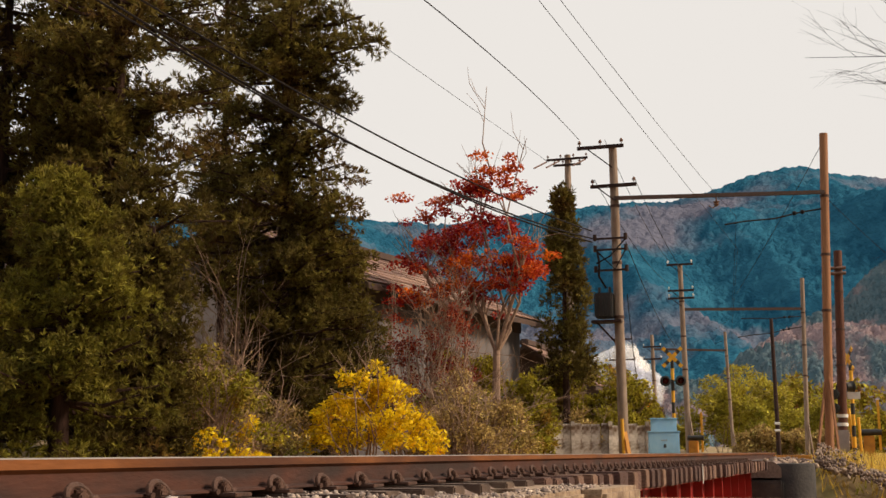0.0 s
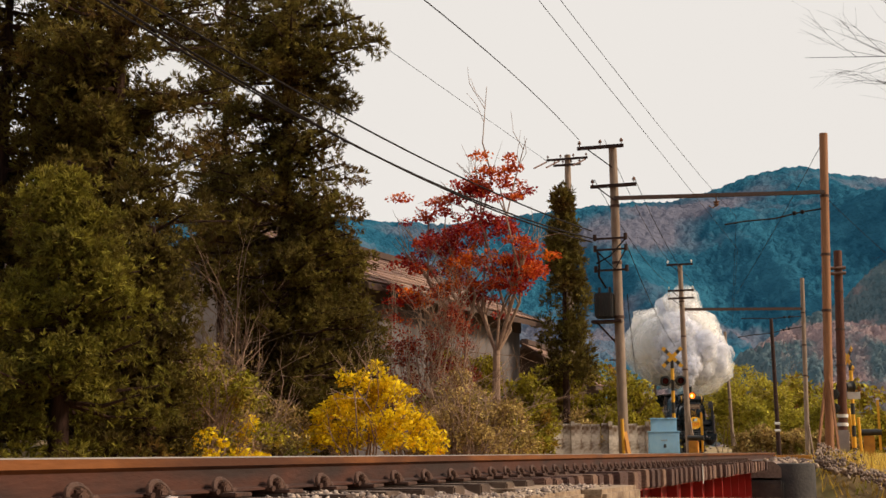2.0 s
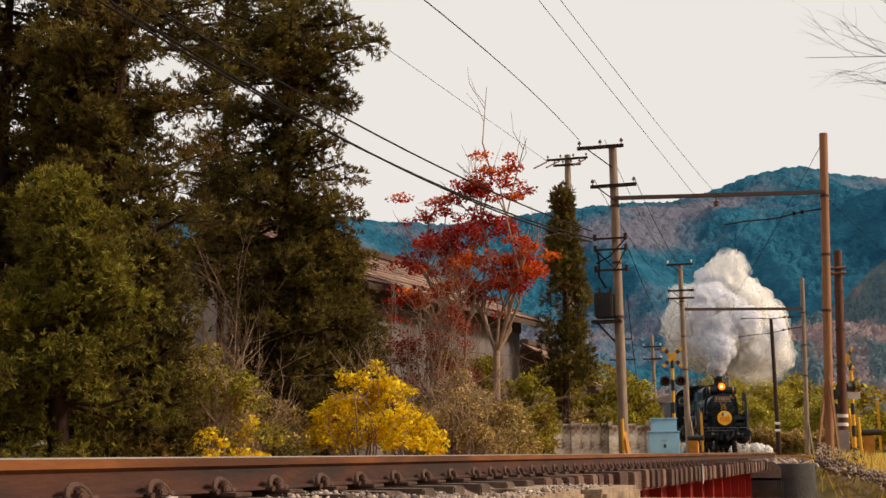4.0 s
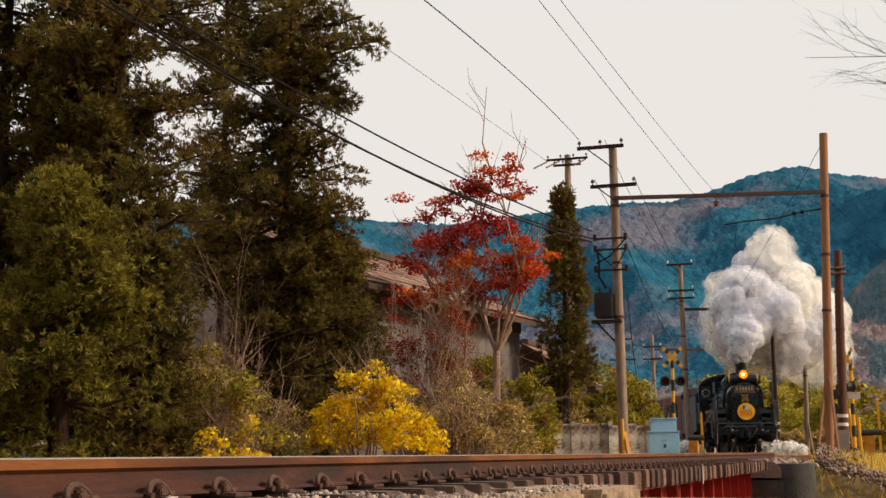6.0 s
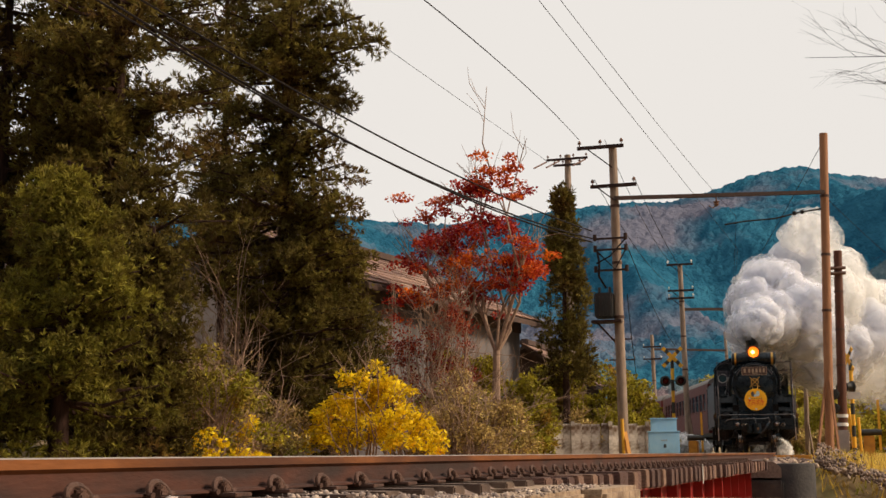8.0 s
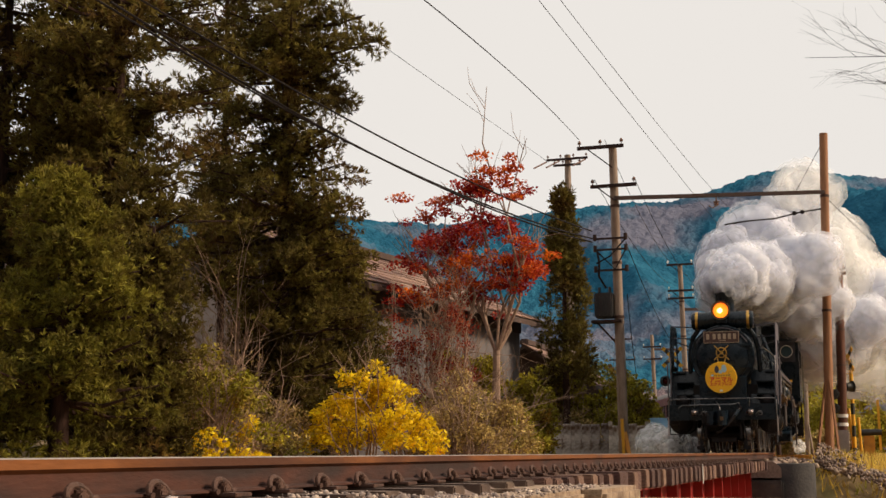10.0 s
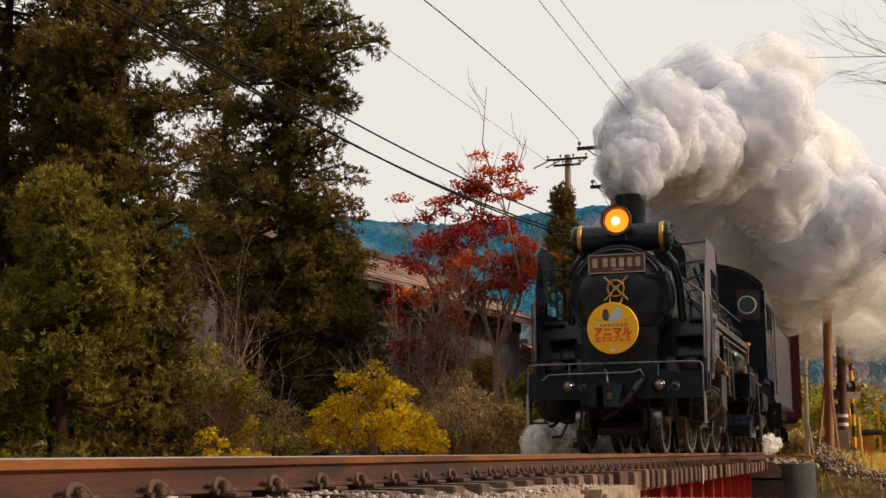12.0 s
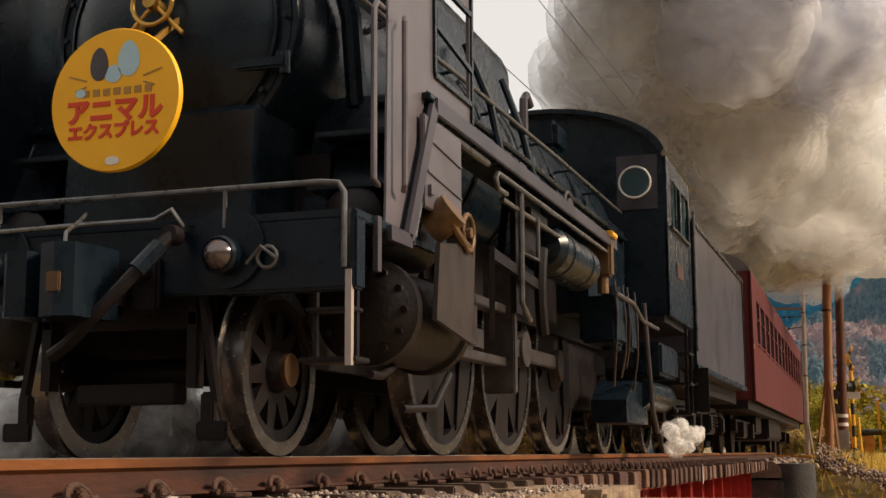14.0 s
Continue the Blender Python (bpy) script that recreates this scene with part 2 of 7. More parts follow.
def lathe(bm, profile, centre, axis="y", seg=32, caps=True):
    """A turned form: (radius, along) pairs round an axis through centre."""
    rings = []
    for r, h in profile:
        ring = []
        for k in range(seg):
            a = 2 * math.pi * k / seg
            u, v = r * math.cos(a), r * math.sin(a)
            o = {"x": (h, u, v), "y": (u, h, v), "z": (u, v, h)}[axis]
            ring.append(bm.verts.new(Vector(centre) + Vector(o)))
        rings.append(ring)
    for a, b in zip(rings, rings[1:]):
        for k in range(seg):
            bm.faces.new((a[k], a[(k + 1) % seg], b[(k + 1) % seg], b[k]))
    if caps:
        bm.faces.new(rings[0])
        bm.faces.new(rings[-1][::-1])


def finish(bm, name, mat, smooth=None):
    bmesh.ops.recalc_face_normals(bm, faces=bm.faces)
    me = bpy.data.meshes.new(name)
    bm.to_mesh(me)
    bm.free()
    me.materials.append(mat)
    if smooth:
        me.shade_smooth()
        me.set_sharp_from_angle(angle=radians(smooth))
    return me


def part(name, bm, mat, parent, label="", smooth=35):
    ob = new(name, finish(bm, name, mat, smooth))
    ob.parent = parent
    return tagged(ob, label) if label else ob


def thing(name, label, category, group="", kind="", m=None):
    ob = new(name)
    if m is not None:
        ob.matrix_basis = m
    return tagged(ob, label, category, group, kind)


def solid(name, bm, mat, label, category, kind="", group="", smooth=35):
    return tagged(new(name, finish(bm, name, mat, smooth)), label, category, group, kind)


def raw_mesh(name, verts, faces, mat):
    """A mesh from arrays: verts (n, 3), faces (m, 3 or 4)."""
    me = bpy.data.meshes.new(name)
    k = faces.shape[1]
    me.vertices.add(len(verts))
    me.vertices.foreach_set("co", verts.astype(np.float32).ravel())
    me.loops.add(faces.size)
    me.loops.foreach_set("vertex_index", faces.astype(np.int32).ravel())
    me.polygons.add(len(faces))
    me.polygons.foreach_set("loop_start", np.arange(0, faces.size, k, dtype=np.int32))
    me.update(calc_edges=True)
    me.validate()
    me.materials.append(mat)
    return me


# ---- the track: straight past the camera, then a curve of 150 m radius to the left ----
TRACK_X, BEND, RADIUS = -3.46, 33.0, 150.0


def along(s, off=0.0, z=0.0):
    """A place on the track, s metres on, off metres to its right."""
    if s < BEND:
        return Vector((TRACK_X + off, s, z))
    a = (s - BEND) / RADIUS
    r = RADIUS + off
    return Vector((TRACK_X - RADIUS + r * math.cos(a), BEND + r * math.sin(a), z))


def heading(s):
    return math.degrees(max(0.0, s - BEND) / RADIUS)


def sweep(bm, outline, s0, s1, off, step_straight=30.0, step_curve=2.5):
    """An outline of (across, height) points drawn along the track."""
    ss, s = [s0], s0
    while s < s1:
        s = min(s + (step_curve if s >= BEND else step_straight), s1, BEND if s < BEND else 1e9)
        ss.append(s)
    rings = [[bm.verts.new(along(q, off + u, v)) for u, v in outline] for q in ss]
    for a, b in zip(rings, rings[1:]):
        for i in range(len(outline)):
            j = (i + 1) % len(outline)
            bm.faces.new((a[i], b[i], b[j], a[j]))
    bm.faces.new(rings[0])
    bm.faces.new(rings[-1][::-1])


def speed_place(t):
    """Where the engine's buffer beam stands on the track at t seconds."""
    knots = ((0.0, 92.5), (1.5, 81.8), (3.0, 72.9), (5.5, 60.2), (6.5, 54.2), (8.0, 44.5), (10.3, 28.9), (12.0, 18.06), (13.0, 11.77), (14.0, 5.49))
    for (t0, s0), (t1, s1) in zip(knots, knots[1:]):
        if t <= t1:
            break
    i = knots.index((t0, s0))
    def slope(j):
        a, b = knots[max(j - 1, 0)], knots[min(j + 1, len(knots) - 1)]
        return (b[1] - a[1]) / (b[0] - a[0])
    h = t1 - t0
    u = (t - t0) / h
    return ((2 * u**3 - 3 * u**2 + 1) * s0 + (u**3 - 2 * u**2 + u) * h * slope(i)
            + (-2 * u**3 + 3 * u**2) * s1 + (u**3 - u**2) * h * slope(i + 1))
# ---- ground, one sheet to the horizon, with the ravine under the bridge ----
def smooth(a, b, x):
    t = np.clip((x - a) / (b - a), 0, 1)
    return t * t * (3 - 2 * t)


def ground_height(x, y):
    n = 0.10 * np.sin(x * 0.7 + 1.3 * np.sin(y * 0.31)) * np.sin(y * 0.53 + x * 0.21)
    z = -0.30 + n * 0.4 * smooth(3, 14, np.abs(x + 3.4))
    z = z + 1.1 * smooth(-8.5, -22, x) * smooth(12, 20, y)
    ravine = smooth(9.7, 10.6, y) * (1 - smooth(29.0, 33.0, y)) * smooth(-60, -40, y - 0.4 * np.abs(x))
    ravine = ravine * smooth(-10.5, -8.0, x)
    bank = smooth(29.5, 36, y - 0.25 * (x + 2))
    z = z - 4.2 * ravine * (1 - 0.25 * bank)
    z = z - 0.9 * smooth(-1.2, 4.0, x) * smooth(30, 34, y) * (1 - smooth(44, 60, y))
    return z


gx = np.concatenate([np.linspace(-3000, -80, 14), np.linspace(-70, -14, 30), np.linspace(-13, 6, 77), np.linspace(7, 70, 30), np.linspace(80, 3000, 14)])
gy = np.concatenate([np.linspace(-3000, -20, 12), np.linspace(-15, 1, 9), np.linspace(2, 60, 150), np.linspace(62, 140, 30), np.linspace(150, 3000, 16)])
GX, GY = np.meshgrid(gx, gy)
gv = np.stack([GX, GY, ground_height(GX, GY)], -1).reshape(-1, 3)
gi = np.arange(len(gx) * len(gy)).reshape(len(gy), len(gx))
gf = np.stack([gi[:-1, :-1], gi[:-1, 1:], gi[1:, 1:], gi[1:, :-1]], -1).reshape(-1, 4)
ground = tagged(new("ground", raw_mesh("ground", gv, gf, M_GROUND)), "dry autumn earth and grass sloping to a ravine", "ground", kind="structure")
ground.data.shade_smooth()


# ---- mountains: a wooded range of ridges ----
def ridge(name, a0, z_base, skyline, depth, seed, label, mat=None, turned=0.0, amp=14.0, canopy=3.0):
    """A mountainside whose crest follows (across, height) knots, with spurs and gullies running down it."""
    rng = np.random.RandomState(seed)
    bs = np.linspace(skyline[0][0], skyline[-1][0], 640)
    crest = np.interp(bs, [k[0] for k in skyline], [k[1] for k in skyline])
    k = np.hanning(21) / np.hanning(21).sum()
    crest = np.convolve(np.pad(crest, 10, mode="edge"), k, "valid")
    span = bs[-1] - bs[0]
    crest = crest + sum(rng.uniform(0.3, 1) * 4.0 / q * np.sin(bs / span * 60 * q + rng.uniform(0, 6)) for q in (1, 2.3, 4.1, 7.7))
    rows = 110
    u = (np.arange(rows + 1) / rows)[:, None]
    spur = sum(w0 * (1 - 2 * np.abs(np.sin(bs / span * w * 3.14 + p + 1.8 * u + 0.5 * np.sin(5 * u + p)))) for w0, w, p in ((1.0, 4, seed), (0.6, 9, seed * 2.1), (0.35, 19, seed * 1.3)))
    z = z_base + (crest - z_base) * u ** 0.9 + amp * spur * np.sin(u * math.pi) * (1 - 0.4 * u)
    z = z + rng.uniform(-1, 1, z.shape) * canopy * (0.35 + 0.65 * (u < 0.999))
    A = a0 + (u - 1) * depth + 40 * np.sin(bs * 0.01) * (1 - u) + 0 * bs
    c, s = math.cos(radians(18.3)), math.sin(radians(18.3))
    B = bs + 0 * u
    vs = np.stack([-A * s + B * c, A * c + B * s, z], -1).reshape(-1, 3)
    idx = np.arange(len(vs)).reshape(rows + 1, len(bs))
    fs = np.stack([idx[:-1, :-1], idx[:-1, 1:], idx[1:, 1:], idx[1:, :-1]], -1).reshape(-1, 4)
    ob = tagged(new(name, raw_mesh(name, vs, fs, mat or M_MTN)), label, "mountain", kind="structure")
    ob.data.shade_smooth()
    ob.matrix_basis = pose(0, 0, 0, 0, 0, turned)
    return ob


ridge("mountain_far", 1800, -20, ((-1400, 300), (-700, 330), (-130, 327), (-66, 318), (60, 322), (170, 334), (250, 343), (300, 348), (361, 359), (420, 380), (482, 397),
      (520, 392), (552, 381), (623, 384), (760, 360), (1100, 330), (1700, 260)), 900, 3, "wooded mountain, haze painted in as blue-green, with reddish autumn slopes", amp=46.0, canopy=4.5)
ridge("mountain_near", 820, -20, ((30, -20), (90, 22), (170, 52), (225, 78), (262, 108), (285, 124), (330, 150), (420, 200), (600, 250), (900, 240)), 380, 8, "wooded foothill tinted with painted haze, with patches of autumn red", M_FOOT, amp=12.0, canopy=3.0)
# unseen hillsides added behind, to cut sky reflections on the engine's front
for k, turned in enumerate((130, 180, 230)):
    ridge("sky_blocking_hillside", 240, -20, ((-330, 70), (-200, 110), (-60, 95), (60, 120), (200, 100), (330, 70)), 180, 20 + k, "unseen wooded hillside added to keep sky light off the engine front", M_FOOT, turned, 6.0)

# ---- rails, ballast bed, sleepers, bridge ----
HEAD = ((-0.0325, 0), (0.0325, 0), (0.0325, -0.036), (0.009, -0.052), (0.009, -0.135), (0.0635, -0.143), (0.0635, -0.153), (-0.0635, -0.153), (-0.0635, -0.143), (-0.009, -0.135),
        (-0.009, -0.052), (-0.0325, -0.036))
track = thing("railway_track", "single narrow-gauge railway track with rusty rails", "railway track", kind="structure")
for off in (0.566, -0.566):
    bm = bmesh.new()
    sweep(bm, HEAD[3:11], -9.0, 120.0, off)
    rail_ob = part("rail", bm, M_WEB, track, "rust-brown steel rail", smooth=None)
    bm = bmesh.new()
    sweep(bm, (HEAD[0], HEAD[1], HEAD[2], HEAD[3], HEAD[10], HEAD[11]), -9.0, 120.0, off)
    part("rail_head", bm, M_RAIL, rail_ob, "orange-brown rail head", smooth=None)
    bm = bmesh.new()
    sweep(bm, ((-0.026, -0.004), (0.026, -0.004), (0.022, 0.0035), (-0.022, 0.0035)), -9.0, 120.0, off)
    part("running_band", bm, M_RAILTOP, track, "bright worn top of the rail", smooth=None)
bm = bmesh.new()
sweep(bm, ((-1.9, -0.55), (1.05, -0.55), (1.0, -0.235), (0.9, -0.19), (-1.3, -0.19)), -9.0, 9.55, 0)
part("ballast_bed", bm, M_STONE_B, track, "", smooth=None)
bm = bmesh.new()
sweep(bm, ((-1.9, -0.55), (1.6, -0.55), (1.15, -0.19), (-1.3, -0.19)), 30.3, 120, 0)
part("ballast_bed", bm, M_STONE_B, track, "", smooth=None)

bridge = thing("railway_bridge", "short railway bridge with red steel girders and timber sleepers", "bridge", kind="structure")
BR0, BR1 = 9.75, 30.0
for off in (-0.62, 0.62):
    bm = bmesh.new()
    box(bm, (TRACK_X + off, (BR0 + BR1) / 2, -0.95), (0.03, BR1 - BR0, 1.1))
    box(bm, (TRACK_X + off, (BR0 + BR1) / 2, -0.40), (0.32, BR1 - BR0, 0.04))
    box(bm, (TRACK_X + off, (BR0 + BR1) / 2, -1.50), (0.32, BR1 - BR0, 0.04))
    y = BR0 + 0.4
    while y < BR1:
        box(bm, (TRACK_X + off + math.copysign(0.085, off), y, -0.95), (0.14, 0.016, 1.06))
        y += 1.35
    part("girder", bm, M_RED, bridge, "red-painted steel plate girder")
bm = bmesh.new()
box(bm, (0, 0, 0), (2.1, 0.22, 0.2), bevel=0.012)
timber_mesh = finish(bm, "sleeper", M_TIMBER, None)
y = BR0 + 0.02
while y < BR1:
    ob = new("sleeper", timber_mesh)
    ob.parent = bridge
    ob.matrix_basis = pose(TRACK_X + random.uniform(-0.025, 0.025), y, -0.275 + random.uniform(-0.008, 0.008), 0, random.uniform(-0.4, 0.4), random.uniform(-0.8, 0.8))
    y += 0.415
bm = bmesh.new()
box(bm, (TRACK_X + 1.07, 18.75, -0.28), (0.006, 0.035, 0.27))
part("marker_strip", bm, M_WHITE, bridge, "thin white marker strip")

bm = bmesh.new()
box(bm, (-3.4, 9.1, -2.03), (3.4, 1.3, 3.62), bevel=0.03)
box(bm, (-2.02, 6.9, -0.76), (0.36, 5.6, 1.08), bevel=0.03)
solid("near_abutment", bm, M_SAND, "weathered sandy concrete abutment ledge under the track end", "abutment", kind="structure")
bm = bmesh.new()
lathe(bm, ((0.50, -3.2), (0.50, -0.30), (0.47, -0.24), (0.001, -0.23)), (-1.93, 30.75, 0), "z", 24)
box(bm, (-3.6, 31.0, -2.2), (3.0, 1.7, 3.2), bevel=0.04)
solid("far_abutment", bm, M_DARKCONC, "dark concrete bridge abutment", "abutment", kind="structure")


def clip_mesh():
    """A sprung hook on its base plate, holding the rail's foot."""
    bm = bmesh.new()
    box(bm, (0.07, 0, -0.163), (0.22, 0.16, 0.02), bevel=0.004)
    box(bm, (0.088, -0.02, -0.138), (0.05, 0.06, 0.03), bevel=0.006)
    rod(bm, (0.088, -0.02, -0.16), (0.088, -0.02, -0.105), 0.012, seg=8)
    rod(bm, (0.088, -0.02, -0.130), (0.088, -0.02, -0.112), 0.023, seg=6)
    pts = [Vector((0.105, -0.10, -0.148))] + [Vector((0.085 - 0.02 * math.sin(a), -0.02 - 0.075 * math.cos(a), -0.145 + 0.05 * math.sin(a))) for a in [math.pi * k / 9 for k in range(10)]] + [Vector((0.07, 0.085, -0.150)), Vector((0.065, 0.125, -0.145))]
    pipe(bm, pts, 0.0135, 8)
    return finish(bm, "rail_clip", M_IRON, 40)


cm = clip_mesh()
y = 2.0
while y < BR1:
    for side, off in ((1, 0.566), (-1, 0.566)):
        ob = new("rail_clip", cm)
        ob.parent = track
        ob.matrix_basis = pose(TRACK_X + off, y + random.uniform(-0.015, 0.015), 0, 0, 0, 0 if side > 0 else 180)
    y += 0.56 if y < BR0 - 0.5 else 0.415
bm = bmesh.new()
box(bm, (0, 0, 0), (2.1, 0.2, 0.14), bevel=0.01)
ground_sleeper = finish(bm, "sleeper", M_TIMBERTOP, None)
y = 2.0
while y < 9.6:
    ob = new("sleeper", ground_sleeper)
    ob.parent = track
    ob.matrix_basis = pose(TRACK_X, y, -0.247, 0, 0, random.uniform(-1, 1))
    y += 0.56


def stones(name, n, region, size, mat, label, seed):
    """Loose broken stones heaped over a strip: region gives place for two random numbers."""
    rng = np.random.RandomState(seed)
    base = np.array([(1, 0, 0), (-1, 0, 0), (0, 1, 0), (0, -1, 0), (0, 0, 1), (0, 0, -1), (.6, .6, .55), (-.6, .55, .6), (.6, -.6, .5), (-.55, -.6, .6)], float)
    tri = np.array([(0, 2, 6), (2, 4, 6), (4, 0, 6), (2, 1, 7), (1, 4, 7), (4, 2, 7), (0, 4, 8), (4, 3, 8), (3, 0, 8), (1, 3, 9), (3, 4, 9), (4, 1, 9), (0, 5, 2), (2, 5, 1), (1, 5, 3), (3, 5, 0)])
    V, F = [], []
    for i in range(n):
        c = np.array(region(rng.rand(), rng.rand(), rng.rand()))
        q = np.linalg.qr(rng.randn(3, 3))[0]
        s = size * rng.lognormal(0, 0.35) * np.array([1, rng.uniform(0.6, 1), rng.uniform(0.45, 0.8)])
        V.append((base * rng.uniform(0.7, 1.15, (10, 1)) * s) @ q.T + c)
        F.append(tri + 10 * i)
    return tagged(new(name, raw_mesh(name, np.concatenate(V), np.concatenate(F), mat)), label, "ballast", kind="stuff")


stones("ballast_stones", 4200, lambda a, b, c: (TRACK_X + 0.70 + 0.62 * a, -2 + 9.4 * b, -0.222 + 0.02 * c - 0.03 * a + 0.03 * math.exp(-((b - 0.86) / 0.06) ** 2)), 0.0145, M_STONE,
       "pale grey and pinkish broken ballast stones beside the rail", 5)
stones("ballast_stones", 700, lambda a, b, c: (TRACK_X - 0.4 + 0.9 * a, -2 + 11.6 * b, -0.185 + 0.02 * c), 0.03, M_STONE_B, "brown broken ballast stones between the rails", 6)
stones("ballast_stones", 1600, lambda a, b, c: (-2.6 + 2.6 * a, 31.5 + 16 * b, -0.2 - 0.35 * a + 0.05 * c), 0.06, M_STONE_B, "brown broken ballast stones at the far bank", 7)
stones("bank_rocks", 1300, lambda a, b, c: (-1.5 + 3.6 * a, 31.2 + 4 * b, -0.30 - 1.3 * a + 0.35 * b + 0.25 * c), 0.05, M_STONE_B, "brown broken rocks heaped on the ravine bank", 9)
stones("ledge_rubble", 420, lambda a, b, c: (-2.2 + 0.36 * a, 4.3 + 5.4 * b, -0.225 + 0.012 * c), 0.014, M_STONE, "loose grit and gravel on the concrete ledge", 14)
stones("blue_grey_stone", 1, lambda a, b, c: (-2.62, 4.55, -0.165), 0.06, M_GREYBOX, "single larger blue-grey stone among the ballast", 15)
# ---- poles, gantries and wires ----
def insulator(bm, p, up=0.16, r=0.055):
    p = Vector(p)
    rod(bm, p, p + Vector((0, 0, up * 0.5)), 0.012, seg=6)
    lathe(bm, ((0.02, up * 0.4), (r, up * 0.45), (r * 0.6, up * 0.6), (r, up * 0.68), (r * 0.55, up * 0.85), (r * 0.4, up)), p, "z", 10)


def post(name, foot, top, r0, r1, mat, label, category="pole", seg=14):
    """An upright pole, leaning as it stands, with iron bands."""
    base = thing(name, label, category, "line-side poles", m=Matrix.Translation(foot))
    foot, top = Vector(foot), Vector(top)
    d = top - foot
    bm = bmesh.new()
    rod(bm, (0, 0, -0.5), d, r0, r1, seg)
    part("shaft", bm, mat, base)
    for u in (0.45, 0.62, 0.8):
        bm = bmesh.new()
        rod(bm, d * u, d * (u + 0.008), (r0 + (r1 - r0) * u) * 1.12, seg=seg)
        part("band", bm, M_IRON, base)
    return base, d


def crossarm(base, d, u, left, right, mat=None, n_ins=3, brace=True, ins=None):
    """A cross-arm at height share u of a pole, square to the track, with its insulators."""
    c = d * u
    bm = bmesh.new()
    bar(bm, c + Vector((-left, -0.12, 0)), c + Vector((right, -0.12, 0)), 0.075, 0.09)
    if brace:
        bar(bm, c + Vector((-left * 0.75, -0.12, 0)), c + Vector((0, -0.12, -left * 0.62)), 0.03, 0.03)
    arm = part("crossarm", bm, mat or M_STEELBEAM, base)
    for k in range(n_ins):
        bm = bmesh.new()
        x = -left + 0.06 + (left + right - 0.12) * k / max(n_ins - 1, 1)
        insulator(bm, c + Vector((x, -0.12, 0.045)))
        part("insulator", bm, ins or M_PORC, arm)
    return arm


def strand(name, pts_list, r, label, sag=0.0, n=16, group="overhead wires"):
    """One thing: wire or bundle of wires between pairs of places, with its sag."""
    bm = bmesh.new()
    for p, q in pts_list:
        p, q = Vector(p), Vector(q)
        pipe(bm, [p.lerp(q, i / n) - Vector((0, 0, sag * 4 * (i / n) * (1 - i / n))) for i in range(n + 1)], r, 5)
    return solid(name, bm, M_WIRE, label, "cable", group=group, smooth=60)


# first gantry
gl, gld = post("catenary_pole", site(34.6, 4.72, -0.3), site(34.6, 4.61, 8.25), 0.14, 0.11, M_POLECONC, "weathered catenary pole with cross-arms, rust streaks and cable brackets")
crossarm(gl, gld, 0.995, 0.95, 0.32, n_ins=3)
crossarm(gl, gld, 0.868, 0.62, 0.62, n_ins=2)
bm = bmesh.new()
for u in (0.60, 0.665, 0.70):
    c = gld * u
    bar(bm, c + Vector((-0.55, -0.15, 0)), c + Vector((0.3, -0.15, 0)), 0.05, 0.05)
    rod(bm, c + Vector((-0.55, -0.15, -0.05)), c + Vector((-0.55, -0.15, 0.12)), 0.05, seg=8)
    rod(bm, c + Vector((0.28, -0.15, -0.05)), c + Vector((0.28, -0.15, 0.12)), 0.05, seg=8)
part("cable_bracket", bm, M_STEELBEAM, gl)
bm = bmesh.new()
tc = gld * 0.49 + Vector((-0.36, -0.05, 0))
box(bm, tc, (0.48, 0.5, 0.66), bevel=0.03)
for k in range(5):
    box(bm, tc + Vector((-0.2 + 0.1 * k, -0.265, -0.02)), (0.02, 0.03, 0.52))
for k in (-0.14, 0.14):
    rod(bm, tc + Vector((k, 0, 0.3)), tc + Vector((k, 0, 0.5)), 0.035, seg=8)
part("transformer", bm, M_TRANSF, gl, "black pole transformer box")
bm = bmesh.new()
box(bm, gld * 0.44 + Vector((-0.3, -0.05, 0)), (0.8, 0.5, 0.06))
bar(bm, gld * 0.44 + Vector((-0.6, -0.05, 0)), gld * 0.36, 0.05, 0.05)
part("transformer_shelf", bm, M_STEELBEAM, gl)
bm = bmesh.new()
pipe(bm, [gld * 0.66 + Vector((-0.5, -0.1, 0)), gld * 0.62 + Vector((-0.42, -0.3, 0)), gld * 0.58 + Vector((-0.45, -0.28, 0)), gld * 0.545 + Vector((-0.3, -0.1, 0))], 0.03)
pipe(bm, [gld * 0.70 + Vector((0.28, -0.1, 0)), gld * 0.64 + Vector((-0.1, -0.4, 0)), gld * 0.62 + Vector((-0.5, -0.3, 0))], 0.02)
pipe(bm, [gld * 0.66 + Vector((-0.5, -0.1, 0)), gld * 0.60 + Vector((0.0, -0.3, 0)), gld * 0.665 + Vector((0.28, -0.15, 0))], 0.02)
part("drop_cable", bm, M_WIRE, gl)
bm = bmesh.new()
rod(bm, gld * 0.01 + Vector((0.02, -0.18, 0)), gld * 0.14 + Vector((0.0, -0.17, 0)), 0.045, seg=8)
part("cable_guard", bm, M_YEL, gl, "yellow cable guard")
bm = bmesh.new()
bar(bm, gld * 0.12, Vector((0.22, -0.4, 0.1)), 0.09, 0.09)
part("strut", bm, M_ORANGE, gl)

gr, grd = post("catenary_pole", site(36, 10.47, -0.3), site(36, 10.76, 8.9), 0.125, 0.115, M_POLEWOOD, "rust-brown steel catenary pole with a slanting strut")
bm = bmesh.new()
bar(bm, grd * 0.30, Vector((0.30, -0.5, 0.0)), 0.06, 0.06)
bar(bm, grd * 0.30, Vector((-0.32, -0.3, 0.0)), 0.06, 0.06)
part("strut", bm, M_POLEWOOD, gr)
bm = bmesh.new()
pl, pr = site(34.6, 4.66, 6.76), site(36, 10.7, 7.18)
